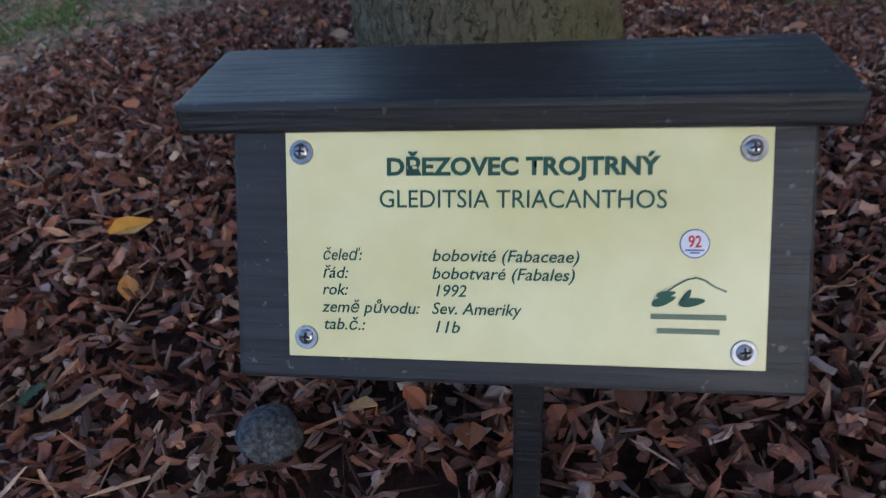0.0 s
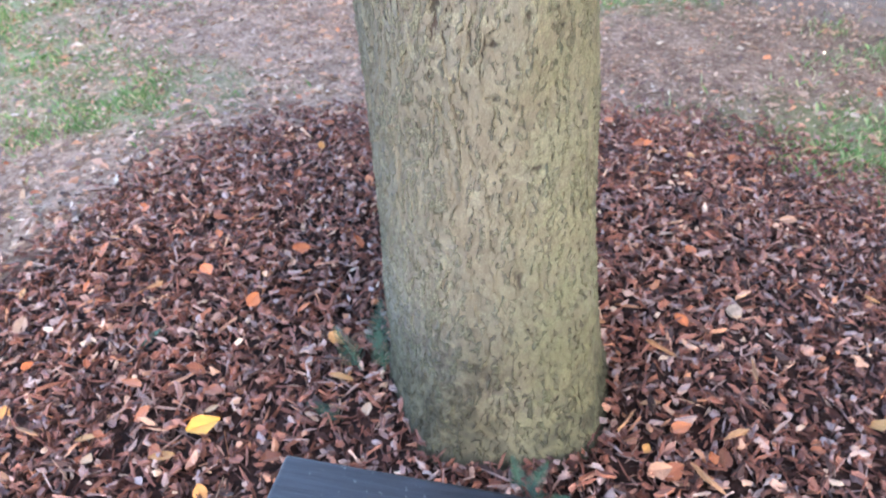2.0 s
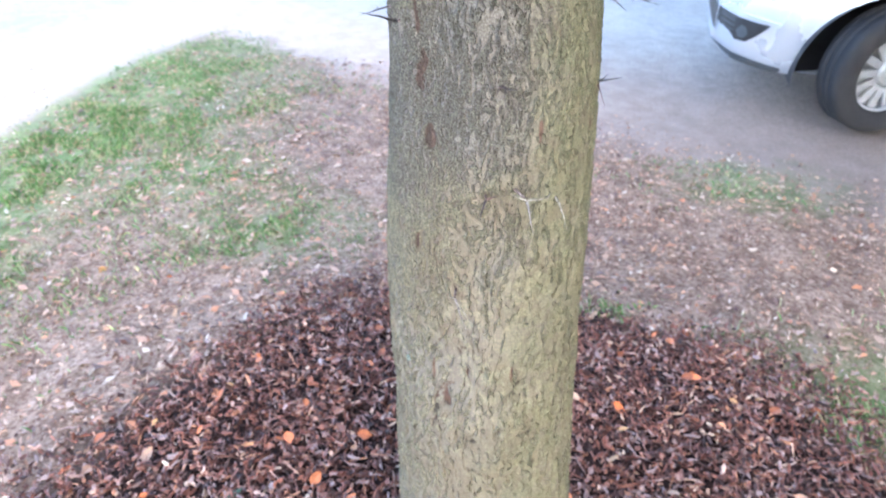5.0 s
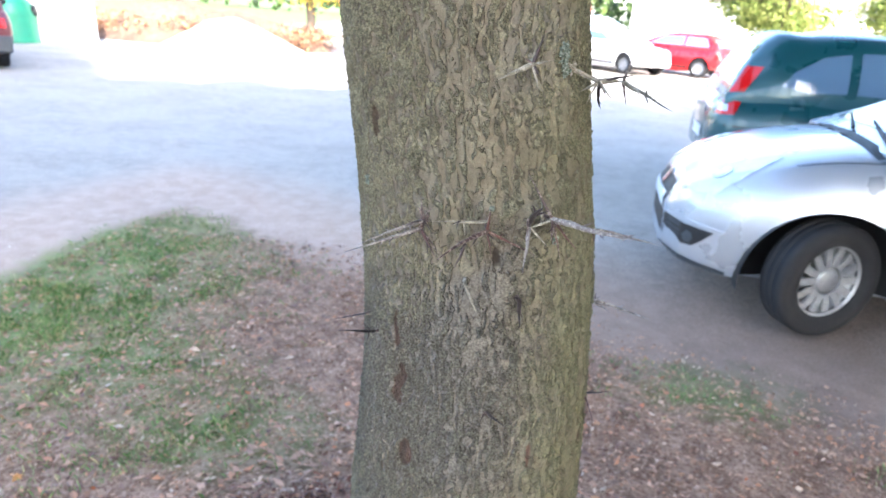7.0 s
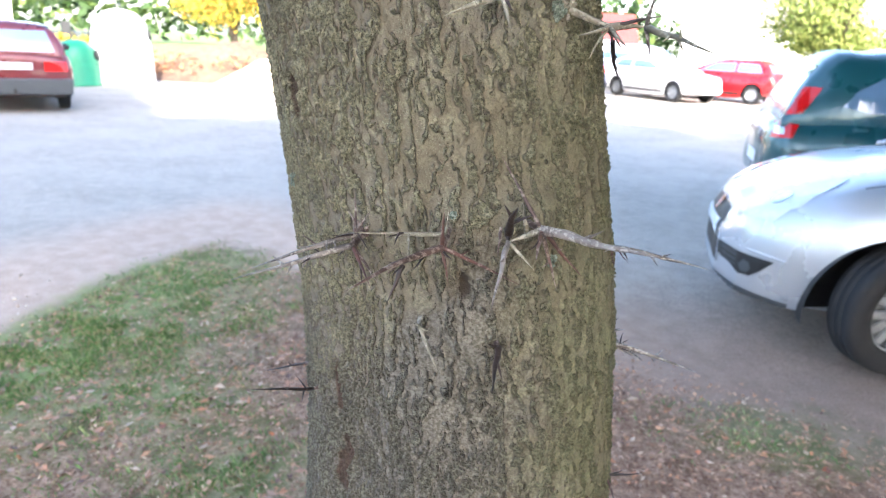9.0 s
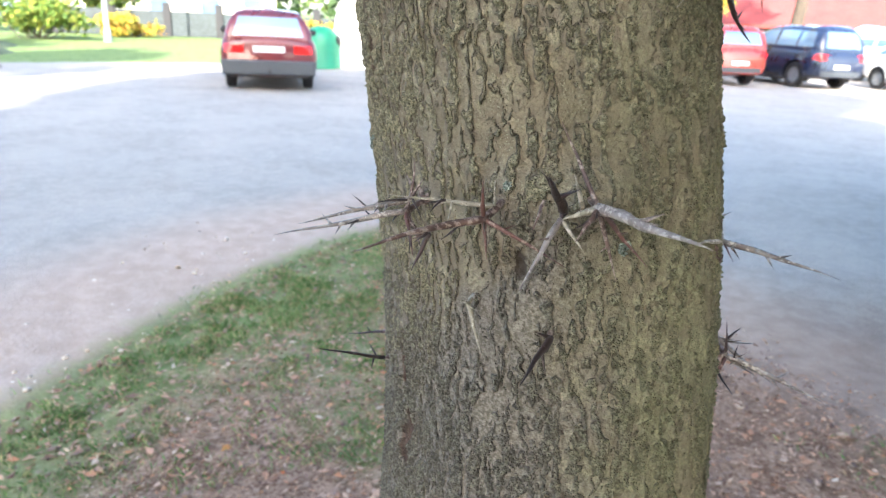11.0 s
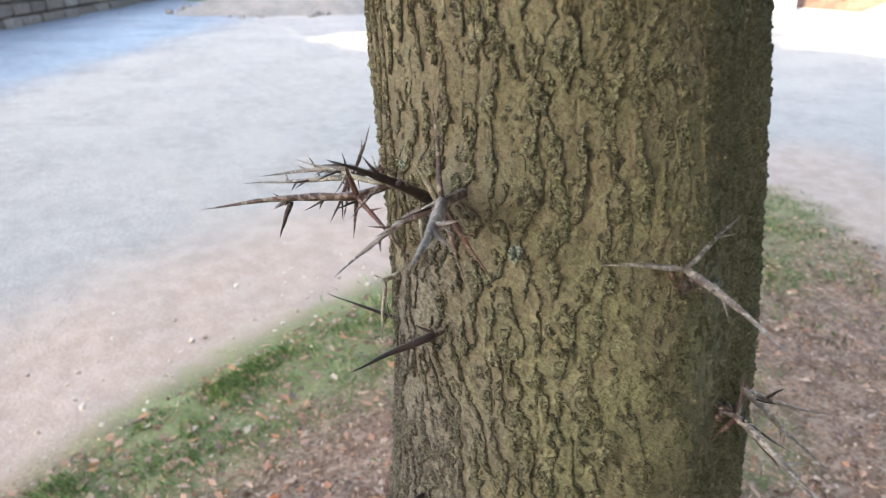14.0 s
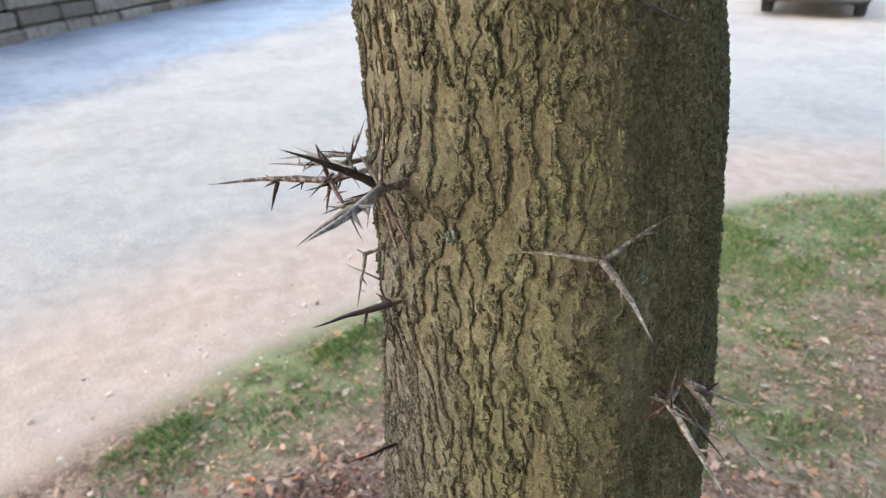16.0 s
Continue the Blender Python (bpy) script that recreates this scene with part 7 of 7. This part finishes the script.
leafy_tree("willow", "drooping green willow behind the parked cars", (14.6, 33.8), 10.5, 6.0, 1.0, LEAVES_WILLOW, 30000, 0.17, 71, 0.8, 0.3)
leafy_tree("willow", "drooping green willow behind the parked cars", (22.5, 35.5), 9.5, 5.0, 1.0, LEAVES_WILLOW, 20000, 0.17, 72, 0.8, 0.3)
leafy_tree("autumn_tree", "yellowing tree behind the leafy bank", (-11.6, 27.5), 8.5, 3.8, 1.1, LEAVES_AUTUMN, 20000, 0.15, 73, 0.2, 0.2)
leafy_tree("autumn_tree", "yellowing tree behind the leafy bank", (-6.8, 28.5), 8.0, 3.4, 1.2, LEAVES_AUTUMN, 18000, 0.15, 74, 0.2, 0.2)
leafy_tree("autumn_tree", "orange and yellow tree behind the red car", (-2.6, 31.0), 7.0, 2.6, 1.2, LEAVES_AUTUMN, 12000, 0.15, 75, 0.2, 0.2)
leafy_tree("bare_trunk_tree", "tall tree with a grey trunk beside the shed", (1.25, 31.5), 11.0, 2.6, 5.0, LEAVES_GREEN, 4000, 0.3, 76, 0.2, 0.28)
leafy_tree("garden_tree", "green garden tree beyond the lawn", (-29.0, 24.0), 8.0, 3.4, 0.8, LEAVES_GREEN, 7000, 0.3, 77, 0.3, 0.2)
leafy_tree("garden_tree", "green garden tree beyond the lawn", (-31.0, 16.0), 8.5, 3.6, 0.8, LEAVES_DARK, 7000, 0.3, 78, 0.2, 0.2)
for k, (x, y, rx, ry, h, lv) in enumerate(((-23.5, 13.0, 2.2, 2.4, 1.6, LEAVES_GREEN), (-25.0, 17.5, 2.2, 2.0, 1.9, LEAVES_GREEN), (-24.0, 9.0, 2.2, 2.6, 1.7, LEAVES_DARK), (-26.0, 4.0, 2.4, 2.6, 2.2, LEAVES_DARK), (-26.5, -1.5, 2.4, 2.8, 2.0, LEAVES_DARK),
                                           (-14.3, 20.5, 1.4, 1.2, 1.3, LEAVES_AUTUMN), (8.5, 33.0, 3.5, 1.2, 1.3, LEAVES_DARK), (-26.0, 22.5, 1.6, 1.6, 1.2, LEAVES_AUTUMN))):
    shrub("shrub", "loose leafy shrub at the edge of the gardens", x, y, rx, ry, h, 3000, 0.2, lv, 90 + k)


def bank_wall():
    """A low dark retaining wall of rough stones along the far side of the lane, in sections that follow the rising ground."""
    ob = tagged(empty("retaining_wall", Matrix.Translation((-9.2, -3.0, -0.10))), "low dark brown stone retaining wall along the lane", "wall")
    rnd = random.Random(81)
    m = Mat("dark_wall_stone", 0.9, 0.0, 0.3)
    n = m.noise(m.place(), 9, 5)
    c = m.ramp(m.random(), [(0.0, lin((0.33, 0.29, 0.265))), (0.5, lin((0.40, 0.355, 0.325))), (1.0, lin((0.46, 0.42, 0.39)))])
    m.colour(m.mix(m.step(n, 0.35, 0.7, 0.0, 0.6), c, lin((0.27, 0.25, 0.21)))).bump(n, 0.02)
    along = Vector((-0.835, 0.550, 0)).normalized()
    turn = Matrix.Rotation(math.atan2(along.y, along.x), 3, "Z")
    for row in range(4):
        at = 0.35 * (row % 2)
        while at < 18.0:
            ln, hi = rnd.uniform(0.45, 0.95), 0.24
            bm = bmesh.new()
            box(bm, (ln - 0.025, rnd.uniform(0.36, 0.46), hi - 0.02), bevel=0.035, segments=1)
            ob_ = part("wall_stone", bm, m.m, ob)
            ob_.matrix_basis = Matrix.LocRotScale(along * (at + ln / 2) + Vector((0, 0, hi * (row + 0.5))), (turn @ Matrix.Rotation(radians(rnd.uniform(-2, 2)), 3, "X")).to_quaternion(), None)
            at += ln


bank_wall()
LEAVES_ORANGE = leaf_material("orange_leaves", [(0.0, lin((0.50, 0.30, 0.14))), (0.5, lin((0.76, 0.50, 0.24))), (1.0, lin((0.84, 0.64, 0.34)))])
shrub("orange_shrub", "low orange autumn shrub before the lane's wall", -18.9, 2.75, 0.9, 0.8, 0.85, 3000, 0.12, LEAVES_ORANGE, 111)
for k, (x, y, rx, ry, h, lv) in enumerate(((-20.6, 3.6, 1.1, 1.0, 1.7, LEAVES_AUTUMN), (-22.6, 5.6, 1.6, 1.5, 2.3, LEAVES_DARK), (-24.6, 7.2, 1.6, 1.5, 2.4, LEAVES_WILLOW), (-19.4, 0.6, 1.5, 1.4, 2.2, LEAVES_DARK), (-16.2, -1.2, 1.5, 1.3, 2.2, LEAVES_DARK), (-13.2, -3.2, 1.5, 1.3, 2.2, LEAVES_DARK))):
    shrub("shrub", "loose leafy shrub above the lane's wall", x, y, rx, ry, h, 4000, 0.15, lv, 120 + k)


def far_woods():
    """A belt of trees all round that closes the view."""
    blobs = []
    rnd = random.Random(55)
    for k in range(150):
        a = 2 * math.pi * k / 150
        d = rnd.uniform(75, 95)
        h = rnd.uniform(4, 9)
        blobs.append((d * math.cos(a), d * math.sin(a), h * 0.6, 4.2, 4.2, h * 0.75))
    tagged(leaf_cloud("far_woods", blobs, 26000, 1.1, LEAVES_DARK, None, 56), "far belt of hazy green trees", "woods", kind="stuff")


far_woods()
